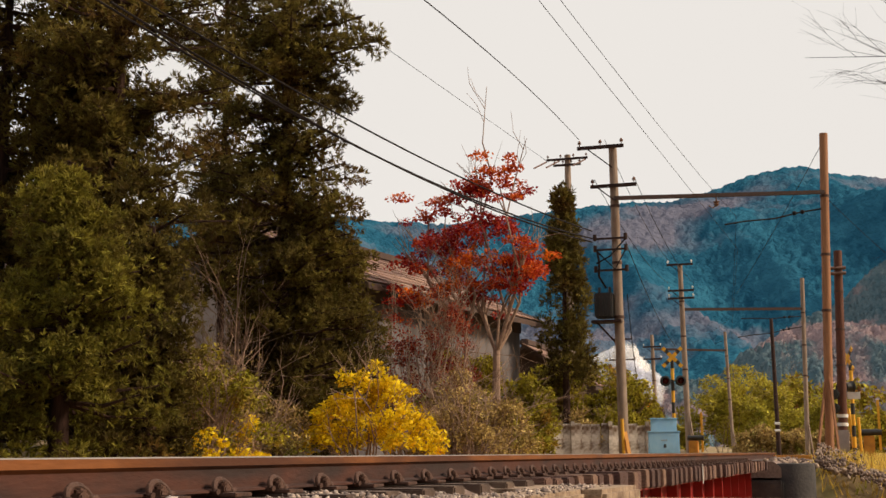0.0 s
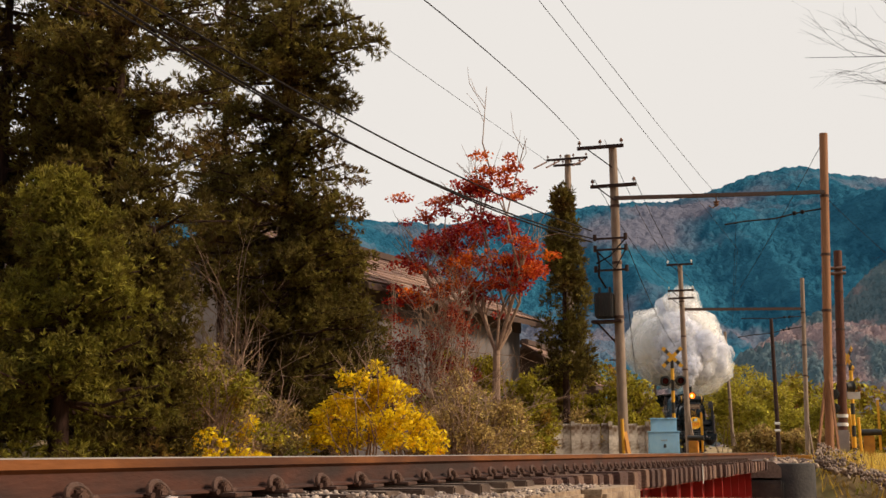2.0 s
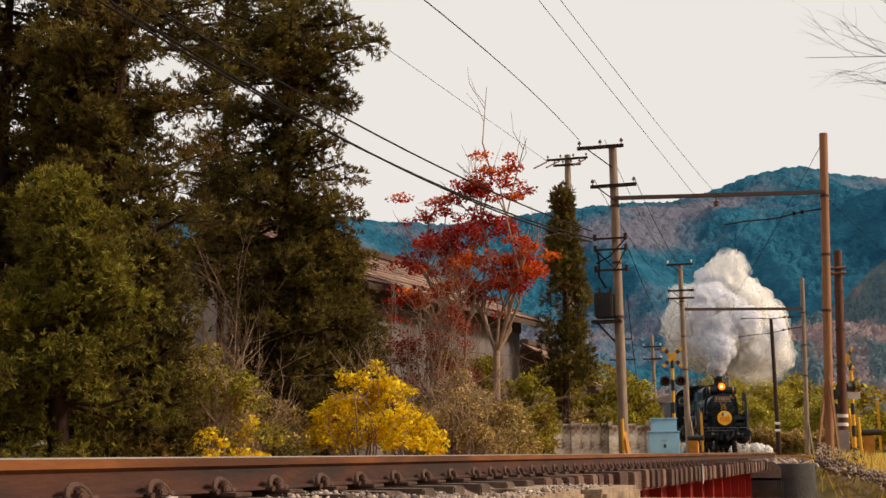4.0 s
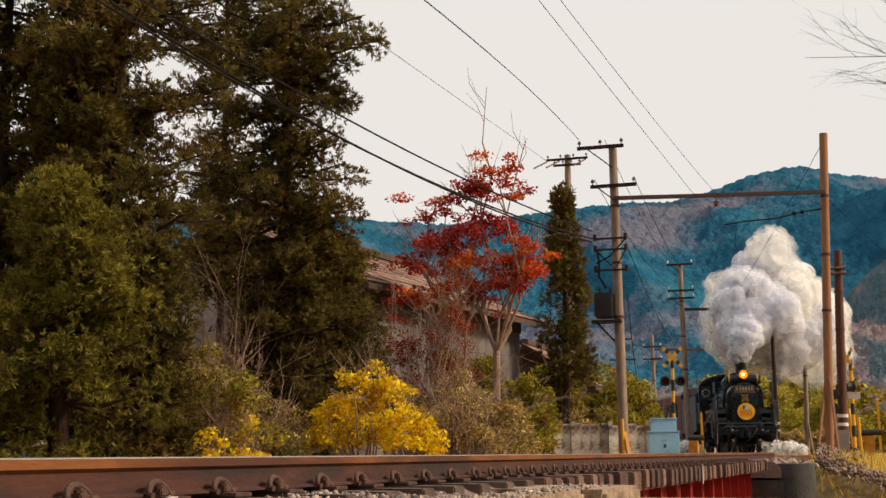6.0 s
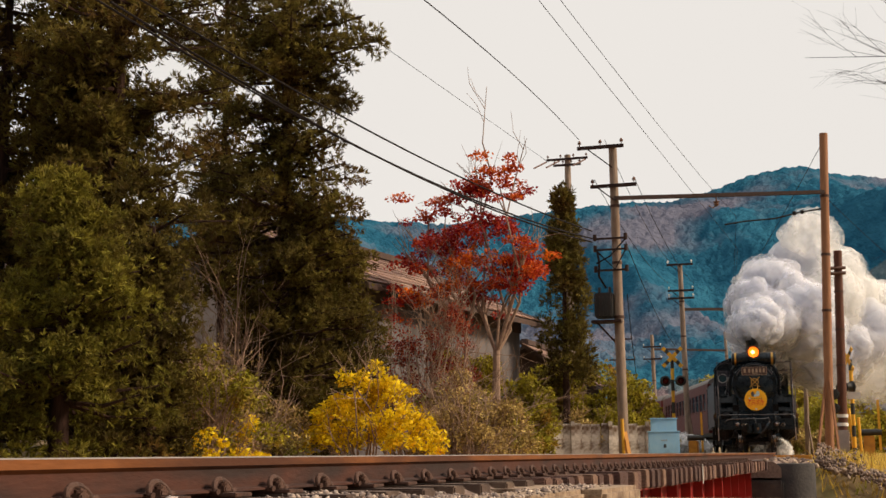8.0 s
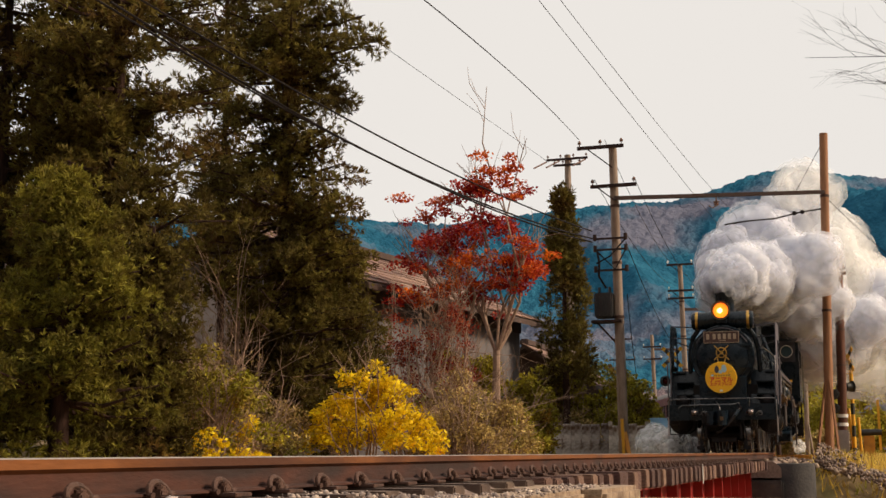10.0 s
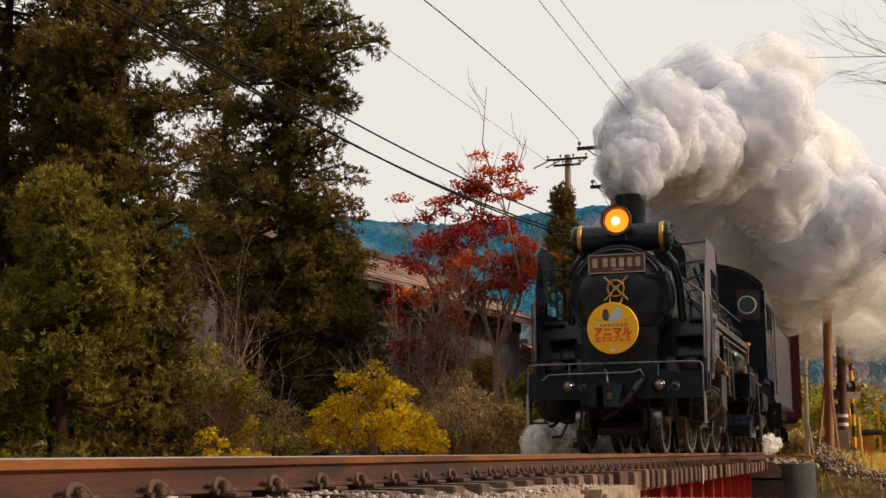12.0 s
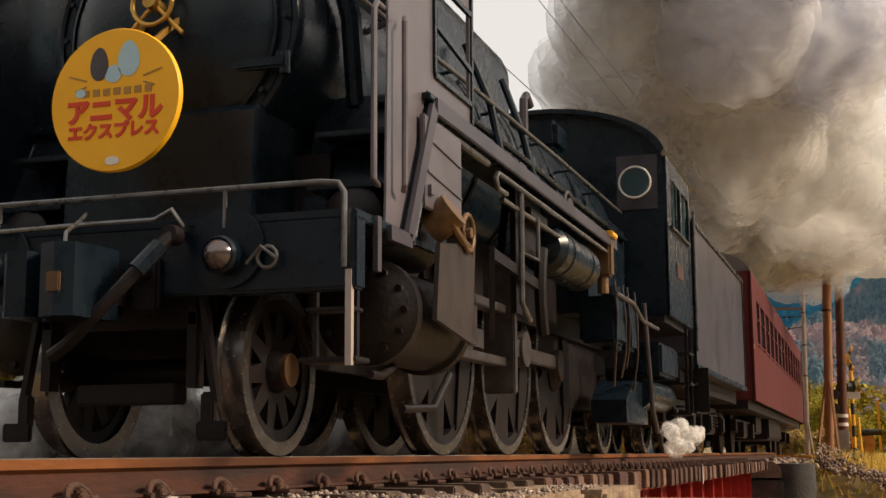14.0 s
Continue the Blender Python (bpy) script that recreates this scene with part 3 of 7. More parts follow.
bar(bm, pl + Vector((0, -0.2, 0)), pr + Vector((0, -0.2, 0)), 0.10, 0.10)
solid("catenary_beam", bm, M_STEELBEAM, "dark steel beam spanning the track between two poles", "beam", group="catenary beams")


def hanger(p, name="insulator_hanger"):
    """A hanging insulator with its bracket, under a beam."""
    bm = bmesh.new()
    p = Vector(p)
    rod(bm, p, p - Vector((0, 0, 0.12)), 0.02, seg=6)
    lathe(bm, ((0.03, -0.10), (0.09, -0.13), (0.05, -0.17), (0.08, -0.2), (0.03, -0.26)), p, "z", 10)
    pipe(bm, [p + Vector((0, 0, -0.24)), p + Vector((-0.12, 0, -0.30)), p + Vector((-0.2, 0, -0.22))], 0.018)
    return solid(name, bm, M_PORC, "brown insulator hanging under the catenary beam", "insulator", group="catenary insulators")


hanger(pl.lerp(pr, 0.475) - Vector((0, 0.2, 0.05)))
# steady arms that carry the contact wire
def steady_arm(p, q, name="steady_arm"):
    p, q = Vector(p), Vector(q)
    bm = bmesh.new()
    mid = p.lerp(q, 0.5) + Vector((0, 0, -0.06))
    pipe(bm, [p, p.lerp(q, 0.25), mid, p.lerp(q, 0.8), q], 0.022)
    for u in (0.22, 0.30):
        c = p.lerp(q, u)
        lathe(bm, ((0.02, -0.06), (0.06, -0.03), (0.06, 0.03), (0.02, 0.06)), c, "x", 8)
    return solid(name, bm, M_WIRE, "dark steady arm with insulators holding the contact wire", "steady arm", group="steady arms")


steady_arm(site(36, 10.66, 6.75), site(35.4, 7.75, 6.2))
steady_arm(site(64, 17.65, 6.1), site(63, 14.2, 5.5))
steady_arm(site(64, 17.65, 6.6), site(63, 14.4, 6.4))

# further gantries
def far_gantry(lf, lt, rf, rt, beam_l, beam_r, mat, arms):
    a, ad = post("catenary_pole", lf, lt, 0.15, 0.11, M_POLECONC, "grey concrete catenary pole with cross-arms")
    for u in arms:
        crossarm(a, ad, u, 0.62, 0.62, n_ins=2, ins=M_PORCW)
    bm = bmesh.new()
    bar(bm, ad * 0.30, Vector((0.35, -0.2, 0)), 0.07, 0.07)
    part("strut", bm, M_POLECONC, a)
    b, bd = post("catenary_pole", rf, rt, 0.12, 0.10, mat, "weathered catenary pole standing beside the track")
    bm = bmesh.new()
    bar(bm, bd * 0.25, Vector((0.3, -0.2, 0)), 0.07, 0.07)
    part("strut", bm, mat, b)
    bm = bmesh.new()
    bar(bm, beam_l, beam_r, 0.10, 0.13)
    solid("catenary_beam", bm, M_STEELBEAM, "dark steel beam spanning the track between two poles", "beam", group="catenary beams")


far_gantry(site(62, 11.5, -0.3), site(62, 11.34, 8.95), site(64, 17.58, -0.3), site(64, 17.71, 8.5), site(62, 11.42, 6.76), site(64, 17.7, 6.98), M_POLECONC, (0.995, 0.86, 0.82))
far_gantry(site(86, 13.9, -0.3), site(86, 13.72, 7.7), site(88, 19.28, -0.3), site(88, 18.98, 8.06), site(86, 13.8, 6.75), site(88, 19.1, 6.8), M_POLECONC, (0.9, 0.8))
dp, dpd = post("signal_cable_pole", site(60, 15.2, -0.3), site(60, 15.09, 6.1), 0.11, 0.08, M_STEELBEAM, "dark slender steel pole with white insulators")
for u in (0.20, 0.25):
    bm = bmesh.new()
    rod(bm, dpd * u + Vector((-0.12, -0.1, 0)), dpd * u + Vector((0.12, -0.1, 0)), 0.06, seg=8)
    part("insulator", bm, M_PORCW, dp)
cp, cpd = post("utility_pole", site(55, 5.35, -0.3), site(55, 5.38, 12.7), 0.19, 0.13, M_POLECONC, "tall grey concrete utility pole behind the cypress")
for u, l in ((0.985, 0.9), (0.965, 0.6)):
    crossarm(cp, cpd, u, l, l, n_ins=4, brace=False)
for x in (-0.9, -0.35, 0.8):
    bm = bmesh.new()
    c = cpd * 0.98 + Vector((x, -0.1, 0))
    rod(bm, c, c + Vector((-0.35, -0.9, -0.45)), 0.035, seg=6)
    part("strain_insulator", bm, M_PORC, cp)
sp, spd = post("signal_pole", site(38, 11.46, -0.3), site(38, 11.6, 5.85), 0.14, 0.12, M_SIGPOLE, "dark red-brown steel signal pole with a grey box at its foot")
bm = bmesh.new()
box(bm, (0.02, -0.2, 0.62), (0.34, 0.26, 0.62), bevel=0.02)
box(bm, (0.02, -0.34, 0.62), (0.28, 0.02, 0.54), bevel=0.005)
part("relay_box", bm, M_GREYBOX, sp, "grey relay box")
bm = bmesh.new()
rod(bm, spd * 0.17, spd * 0.185, 0.165, seg=14)
rod(bm, spd * 0.21, spd * 0.225, 0.165, seg=14)
part("reflector_band", bm, M_WHITE, sp)
bm = bmesh.new()
for u in (0.89, 0.915):
    rod(bm, spd * u + Vector((-0.22, -0.12, 0)), spd * u + Vector((0.22, -0.12, 0)), 0.05, seg=8)
part("cable_clamp", bm, M_PORC, sp)
bm = bmesh.new()
for z in (1.55, 1.95):
    lathe(bm, ((0.15, 0), (0.15, -0.02), (0.11, -0.03), (0.11, -0.16), (0.10, -0.16)), (-0.16, -0.12, z), "y", 16)
part("signal_lamp", bm, M_BLK, sp, "black round signal lamps")
hp, hpd = post("thin_pole", site(90, 6.5 + 5.9, -0.3), site(90, 12.3, 8.0), 0.10, 0.07, M_POLECONC, "thin grey utility pole far down the line")
crossarm(hp, hpd, 0.97, 0.7, 0.7, n_ins=2, brace=False)
crossarm(hp, hpd, 0.8, 0.9, 0.9, n_ins=2, brace=False)

# wires
strand("service_cable", [(site(34.6, 4.0, 5.70), site(18, -4.98, 6.5)), (site(34.6, 4.0, 5.6), site(18, -4.75, 6.45))], 0.020, "twisted black service cables sagging from pole to pole", 0.45)
strand("service_cable", [(site(34.6, 4.0, 5.9), site(18, -4.35, 6.5))], 0.018, "single black service cable sagging from pole to pole", 0.3)
strand("feeder_wire", [(site(34.6, 3.7, 8.42), site(16, -0.28, 5.77 + 0.02))], 0.009, "thin feeder wire running to the pole top", -0.12)
strand("feeder_wire", [(site(34.6, 4.4, 8.42), site(62, 10.8, 9.1))], 0.008, "thin feeder wire between the pole tops", 0.3)
strand("contact_wire", [(along(-4, -0.25, 5.2), along(36, 0.05, 5.5)), (along(36, 0.05, 5.5), along(64, 0.1, 5.5)), (along(64, 0.1, 5.5), along(92, 0.1, 5.5))], 0.0045, "thin contact wire above the track", 0.0)
strand("messenger_wire", [(along(-4, -0.25, 5.75), along(36, 0.05, 6.4)), (along(36, 0.05, 6.4), along(64, 0.1, 6.4)), (along(64, 0.1, 6.4), along(92, 0.1, 6.4))], 0.0045, "thin messenger wire above the track", 0.35)
strand("line_wire", [(site(34.6, 4.1, 7.3), site(62, 10.8, 8.0)), (site(34.6, 5.2, 7.3), site(62, 12.0, 8.0))], 0.009, "thin line wires between the gantries", 0.4)
strand("line_wire", [(site(34.6, 4.9, 5.6), site(62, 11.0, 5.0)), (site(34.6, 4.9, 4.2), site(50, 7.4, 2.6))], 0.012, "slack black cable between the gantries", 0.3)
strand("feeder_wire", [(site(54.5, 4.55, 12.25), site(25, -2.30, 8.85))], 0.007, "thin feeder wire running to the concrete pole", 0.0)
strand("guy_wire", [(site(36, 10.75, 8.7), site(62, 14.0, 7.5))], 0.009, "thin stay wire from the pole top", 0.1)
strand("guy_wire", [(site(36, 10.8, 7.0), site(30, 11.0, 3.9))], 0.009, "thin stay wire slanting down from the pole", 0.05)


# ---- line-side equipment ----
def cabinet(p, size, label, rz):
    w, d, h = size
    base = thing("signal_cabinet", label, "cabinet", "blue signal cabinets", m=Matrix.Translation(p) @ pose(0, 0, 0, 0, 0, rz))
    bm = bmesh.new()
    box(bm, (0, 0, h / 2), (w, d, h), bevel=0.015)
    part("body", bm, M_BLUE, base)
    bm = bmesh.new()
    box(bm, (0, 0, h + 0.01), (w + 0.06, d + 0.08, 0.035), bevel=0.01)
    part("cap", bm, M_BLUE, base)
    for x in (-w * 0.245, w * 0.245):
        bm = bmesh.new()
        box(bm, (x, -d / 2 - 0.008, h * 0.5), (w * 0.47, 0.014, h * 0.86), bevel=0.005)
        door = part("door", bm, M_BLUE, base)
    bm = bmesh.new()
    box(bm, (0.02, -d / 2 - 0.022, h * 0.36), (0.07, 0.02, 0.10), bevel=0.004)
    part("lock", bm, M_BLK, base)
    for k in range(3):
        bm = bmesh.new()
        box(bm, (-0.06 + 0.06 * k, -d / 2 - 0.018, h * 0.62), (0.035, 0.006, 0.03))
        part("print_bar", bm, M_GREYBOX, base)
    bm = bmesh.new()
    box(bm, (0, 0, -0.15), (w + 0.04, d + 0.04, 0.3))
    part("plinth", bm, M_CONC, base)
    return base


cabinet(site(37.6, 6.25, -0.02), (0.86, 0.45, 0.62), "low pale blue enamelled signal cabinet with double doors", 12)
cabinet(site(39.0, 6.49, 0.0), (0.74, 0.45, 1.0), "taller pale blue enamelled signal cabinet behind a lower one", 12)


def crossing_signal(p, rz, label, h):
    base = thing("crossing_signal", label, "crossing signal", "level crossing signals", m=Matrix.Translation(p) @ pose(0, 0, 0, 0, 0, rz))
    for k in range(9):
        bm = bmesh.new()
        rod(bm, (0, 0, h * k / 9), (0, 0, h * (k + 1) / 9), 0.06, seg=12)
        part("mast_band", bm, M_YEL if k % 2 else M_BLK, base)
    for s in (-1, 1):
        for k in range(7):
            u0, u1 = -0.48 + 0.96 * k / 7, -0.48 + 0.96 * (k + 1) / 7
            bm = bmesh.new()
            c, q = math.cos(radians(45)), math.sin(radians(45)) * s
            bar(bm, (u0 * c, -0.09 - 0.012 * s, h + u0 * q), (u1 * c, -0.09 - 0.012 * s, h + u1 * q), 0.02, 0.13, up=Vector((-q, 0, c)))
            part("crossbuck_board", bm, M_BLK if k in (1, 5) else M_YEL, base)
    bm = bmesh.new()
    bar(bm, (-0.42, -0.08, h - 0.85), (0.42, -0.08, h - 0.85), 0.05, 0.05)
    part("lamp_bar", bm, M_BLK, base)
    for x in (-0.27, 0.27):
        bm = bmesh.new()
        lathe(bm, ((0.19, 0.0), (0.19, -0.015), (0.13, -0.03), (0.13, -0.22), (0.12, -0.22), (0.115, -0.04), (0.001, -0.035)), (x, -0.1, h - 0.85), "y", 20, caps=False)
        lamp = part("lamp_hood", bm, M_BLK, base)
        bm = bmesh.new()
        lathe(bm, ((0.11, -0.05), (0.08, -0.075), (0.001, -0.085)), (x, -0.1, h - 0.85), "y", 16, caps=False)
        part("lens", bm, M_LENS, lamp, "dark red lens")
    return base


M_LENS = material("dark_red_lens", (0.10, 0.006, 0.006), (0.16, 0.012, 0.010), 0.2, 5, bump=0)
crossing_signal(site(47, 8.2, -0.2), 14, "black and yellow level crossing signal beside the hedge", 3.6)
crossing_signal(site(40, 12.42, -0.2), -62, "black and yellow level crossing signal turned to the road", 3.0)

# orange barrier machine and hand rails beside the crossing
def barrier(p, h, label):
    base = thing("crossing_barrier", label, "barrier", m=Matrix.Translation(p))
    bm = bmesh.new()
    box(bm, (0, 0, h * 0.35), (0.30, 0.4, h * 0.7), bevel=0.03)
    part("housing", bm, M_ORANGE, base)
    bm = bmesh.new()
    rod(bm, (-0.2, 0, h * 0.8), (0.35, 0, h * 0.8), 0.09, seg=12)
    part("pivot", bm, M_BLK, base)
    bm = bmesh.new()
    bar(bm, (0.3, 0, h * 0.3), (0.28, 0, h * 1.7), 0.05, 0.07)
    part("arm", bm, M_YEL, base)
    return base


barrier(site(37, 11.9, -0.25), 1.0, "rusty orange level crossing barrier machine with its arm raised")
barrier(site(45, 8.5, -0.25), 0.95, "orange crossing barrier machine with its yellow arm raised")
for p, q in ((site(41, 12.8, -0.9), site(41, 12.6, 1.35)), (site(42, 13.3, -0.9), site(42, 13.2, 1.1))):
    bm = bmesh.new()
    rod(bm, p, q, 0.05, seg=8)
    solid("guard_post", bm, M_YEL, "yellow steel guard post beside the crossing", "post", group="guard posts")
bm = bmesh.new()
box(bm, site(38, 11.85, 1.62), (0.36, 0.03, 0.20))
solid("notice_plate", bm, M_WHITE, "small white notice plate on the signal pole", "sign")
bm = bmesh.new()
box(bm, site(39, 13.6, 0.35), (0.8, 0.06, 0.8), bevel=0.01)
solid("white_board", bm, M_WHITE, "white painted board beside the road", "board")
bm = bmesh.new()
box(bm, site(41, 10.4, -0.14), (5.5, 2.6, 0.12), bevel=0.01)
solid("crossing_deck", bm, M_ORANGE, "rust-stained level crossing deck across the track", "crossing deck", kind="structure")

# ---- concrete post-and-panel fence ----
fence = thing("panel_fence", "stained concrete panel fence overgrown with brush", "fence")
bm = bmesh.new()
box(bm, (0, 0, 0.5), (0.30, 0.06, 1.0), bevel=0.012)
panel_mesh = finish(bm, "panel", M_FENCE, None)
bm = bmesh.new()
box(bm, (0, 0, 0.55), (0.12, 0.13, 1.1), bevel=0.012)
post_mesh = finish(bm, "post", M_FENCE, None)
for k in range(13):
    ob = new("panel", panel_mesh)
    ob.parent = fence
    m = Matrix.Translation(site(41 + 0.09 * k, 2.95 + 0.305 * k, -0.08)) @ pose(0, 0, random.uniform(-0.05, 0.03), random.uniform(-4, 4), random.uniform(-2, 2), 18)
    ob.matrix_basis = m
    if k % 4 == 0:
        ob = new("post", post_mesh)
        ob.parent = fence
        ob.matrix_basis = Matrix.Translation(site(40.85 + 0.09 * k, 2.80 + 0.305 * k, -0.1)) @ pose(0, 0, 0, 0, 0, 18)

# ---- old house along the line ----
def house(x_face, y0, y1, depth, eave, ridge_z, label, tiles=True, wall=None, turned=0.0, posts=True, gable=None):
    base = thing("old_house", label, "house", m=pose(x_face, y0, 0) @ pose(0, 0, 0, 0, 0, turned) @ pose(-x_face, -y0, 0))
    bm = bmesh.new()
    prism(bm, ((x_face, -0.5), (x_face, eave), (x_face - depth / 2, ridge_z - 0.15), (x_face - depth, eave), (x_face - depth, -0.5)), "y", y0, y1)
    part("wall", bm, wall or M_HWALL, base)
    bm = bmesh.new()
    over = 0.8
    slope = (ridge_z - eave) / (depth / 2)
    for s in (1, -1):
        xa, xb = x_face - depth / 2, x_face - depth / 2 + s * (depth / 2 + over)
        za, zb = ridge_z, ridge_z - slope * (depth / 2 + over)
        prism(bm, ((xa, za), (xb, zb), (xb, zb - 0.14), (xa, za - 0.14)), "y", y0 - 0.7, y1 + 0.7)
    part("roof_deck", bm, M_HWOOD, base)
    bm = bmesh.new()
    box(bm, (x_face - depth / 2, (y0 + y1) / 2, ridge_z + 0.1), (0.34, y1 - y0 + 1.5, 0.26), bevel=0.05)
    part("ridge", bm, M_HWOOD, base)
    y = y0 + 0.3
    bm = bmesh.new()
    while posts and y < y1:
        box(bm, (x_face + 0.03, y, eave / 2), (0.05, 0.13, eave))
        y += 1.9
    # the deep dark band below the eave paints in its shade
    box(bm, (x_face + 0.04, (y0 + y1) / 2, eave - 0.3), (0.05, y1 - y0, 0.7))
    box(bm, (x_face + 0.035, (y0 + y1) / 2, 1.2), (0.05, y1 - y0, 0.14))
    part("timber_and_eave_shade", bm, M_HWOOD, base)
    if gable:
        bm = bmesh.new()
        box(bm, (x_face - depth / 2, y0 - 0.025, eave / 2), (depth - 0.1, 0.04, eave))
        part("gable_wall", bm, gable, base, "pale plastered gable wall")
    if tiles:
        tl, tw = 0.46, 0.62
        L = math.hypot(depth / 2 + over, slope * (depth / 2 + over))
        ang = math.atan(slope)
        bm = bmesh.new()
        box(bm, (0, 0, 0), (tl + 0.06, tw - 0.02, 0.035), bevel=0.01)
        tm = finish(bm, "roof_tile", M_ROOFT, None)
        rows = int(L / tl)
        k = 0
        for i in range(rows):
            d = (i + 0.5) * tl
            y = y0 - 0.6
            while y < y1 + 0.6:
                if k < 300:
                    ob = new("roof_tile", tm)
                    ob.parent = base
                    ob.matrix_basis = pose(x_face - depth / 2 + d * math.cos(ang), y, ridge_z - d * math.sin(ang) + 0.035 + random.uniform(0, 0.015), 0, math.degrees(ang) - 3 + random.uniform(-1, 1), random.uniform(-1.5, 1.5))
                k += 1
                y += tw
    return base


house(-12.3, 30.1, 41.0, 7.0, 4.5, 6.1, "old timber house with a weathered tiled roof and eave-shaded grey plaster wall", turned=-7.2, posts=False, gable=M_PALEWALL)
house(-14.3, 24.0, 28.5, 3.4, 1.35, 2.35, "small old shed with a brown tiled roof behind the cedars", wall=M_HWOOD)
house(-11.0, 50.0, 55.0, 4.0, 3.0, 4.2, "small brown timber shed beyond the cypress", wall=M_HWOOD)
house(-21.0, 31.0, 39.0, 6.0, 4.6, 6.4, "pale plastered house glimpsed behind the cedars", tiles=False, wall=M_PALEWALL)
# ---- trees and brush ----
def leaves(name, clumps, n, leaf, mat, parent, seed, droop=0.0, flat=0.6, fill=0.55, aspect=2.4, label=""):
    """A crown of many small leaves in clumps. clumps: rows of x, y, z, radius across, radius up."""
    rng = np.random.RandomState(seed)
    C = np.array(clumps, float)
    w = C[:, 3] ** 2
    pick = rng.choice(len(C), n, p=w / w.sum())
    d = rng.randn(n, 3)
    d /= np.linalg.norm(d, axis=1)[:, None]
    rad = (fill + (1 - fill) * rng.rand(n) ** 0.5)[:, None] * rng.uniform(0.75, 1.12, n)[:, None]
    P = C[pick, :3] + d * rad * np.stack([C[pick, 3], C[pick, 3], C[pick, 4]], 1)
    t = d * np.array([1, 1, 0.6]) + rng.randn(n, 3) * flat
    t[:, 2] -= droop
    t /= np.linalg.norm(t, axis=1)[:, None]
    s = np.cross(t, rng.randn(n, 3))
    s /= np.linalg.norm(s, axis=1)[:, None]
    L = (leaf * rng.uniform(0.6, 1.4, n))[:, None]
    W = L / aspect
    V = np.stack([P - t * L * 0.5, P + s * W * 0.5, P + t * L * 0.5, P - s * W * 0.5], 1).reshape(-1, 3)
    F = np.arange(4 * n).reshape(n, 4)
    ob = new(name, raw_mesh(name, V, F, mat))
    ob.parent = parent
    if label:
        ob["label"] = label
    return ob


def limbs(bm, p, q, r, rng, kids=3, depth=2, spread=0.5):
    """A bent limb with smaller ones leaving it."""
    p, q = Vector(p), Vector(q)
    mid = p.lerp(q, 0.5) + Vector(rng.randn(3) * 0.08 * (q - p).length)
    rod(bm, p, mid, r, r * 0.75, 6, False)
    rod(bm, mid, q, r * 0.75, r * 0.4, 6, False)
    if depth:
        for _ in range(kids):
            u = rng.uniform(0.35, 1.0)
            o = p.lerp(mid, u * 2) if u < 0.5 else mid.lerp(q, u * 2 - 1)
            d = (q - p).normalized() + Vector(rng.randn(3)) * spread
            limbs(bm, o, o + d.normalized() * (q - p).length * rng.uniform(0.35, 0.6), r * 0.45, rng, kids, depth - 1, spread)


def tufts(name, clumps, n, blade, mat, parent, seed, per=10):
    """Foliage in tufts: each a fan of narrow needle sprays that leave one point and reach out and up."""
    rng = np.random.RandomState(seed)
    C = np.array(clumps, float)
    m = n // per
    w = C[:, 3] ** 2
    pick = rng.choice(len(C), m, p=w / w.sum())
    d = rng.randn(m, 3)
    d[:, 2] += 0.35
    d /= np.linalg.norm(d, axis=1)[:, None]
    P = C[pick, :3] + d * rng.uniform(0.5, 1.05, m)[:, None] * np.stack([C[pick, 3], C[pick, 3], C[pick, 4]], 1)
    axis = d * np.array([0.9, 0.9, 0.6]) + np.array([0, 0, 0.25]) + rng.randn(m, 3) * 0.25
    t = axis[:, None, :] + rng.randn(m, per, 3) * 0.5
    t /= np.linalg.norm(t, axis=2)[:, :, None]
    side = np.cross(t, rng.randn(m, per, 3))
    side /= np.linalg.norm(side, axis=2)[:, :, None]
    L = (blade * rng.uniform(0.6, 1.5, (m, per)))[:, :, None]
    mid = P[:, None, :] + t * L * 0.55
    V = np.concatenate([P[:, None, :], mid - side * L * 0.10, P[:, None, :] + t * L, mid + side * L * 0.10], 1)
    k = np.arange(per)
    F = np.stack([0 * k, 1 + k, 1 + per + k, 1 + 2 * per + k], 1)[None] + (np.arange(m) * (1 + 3 * per))[:, None, None]
    ob = new(name, raw_mesh(name, V.reshape(-1, 3), F.reshape(-1, 4), mat))
    ob.parent = parent
    return ob


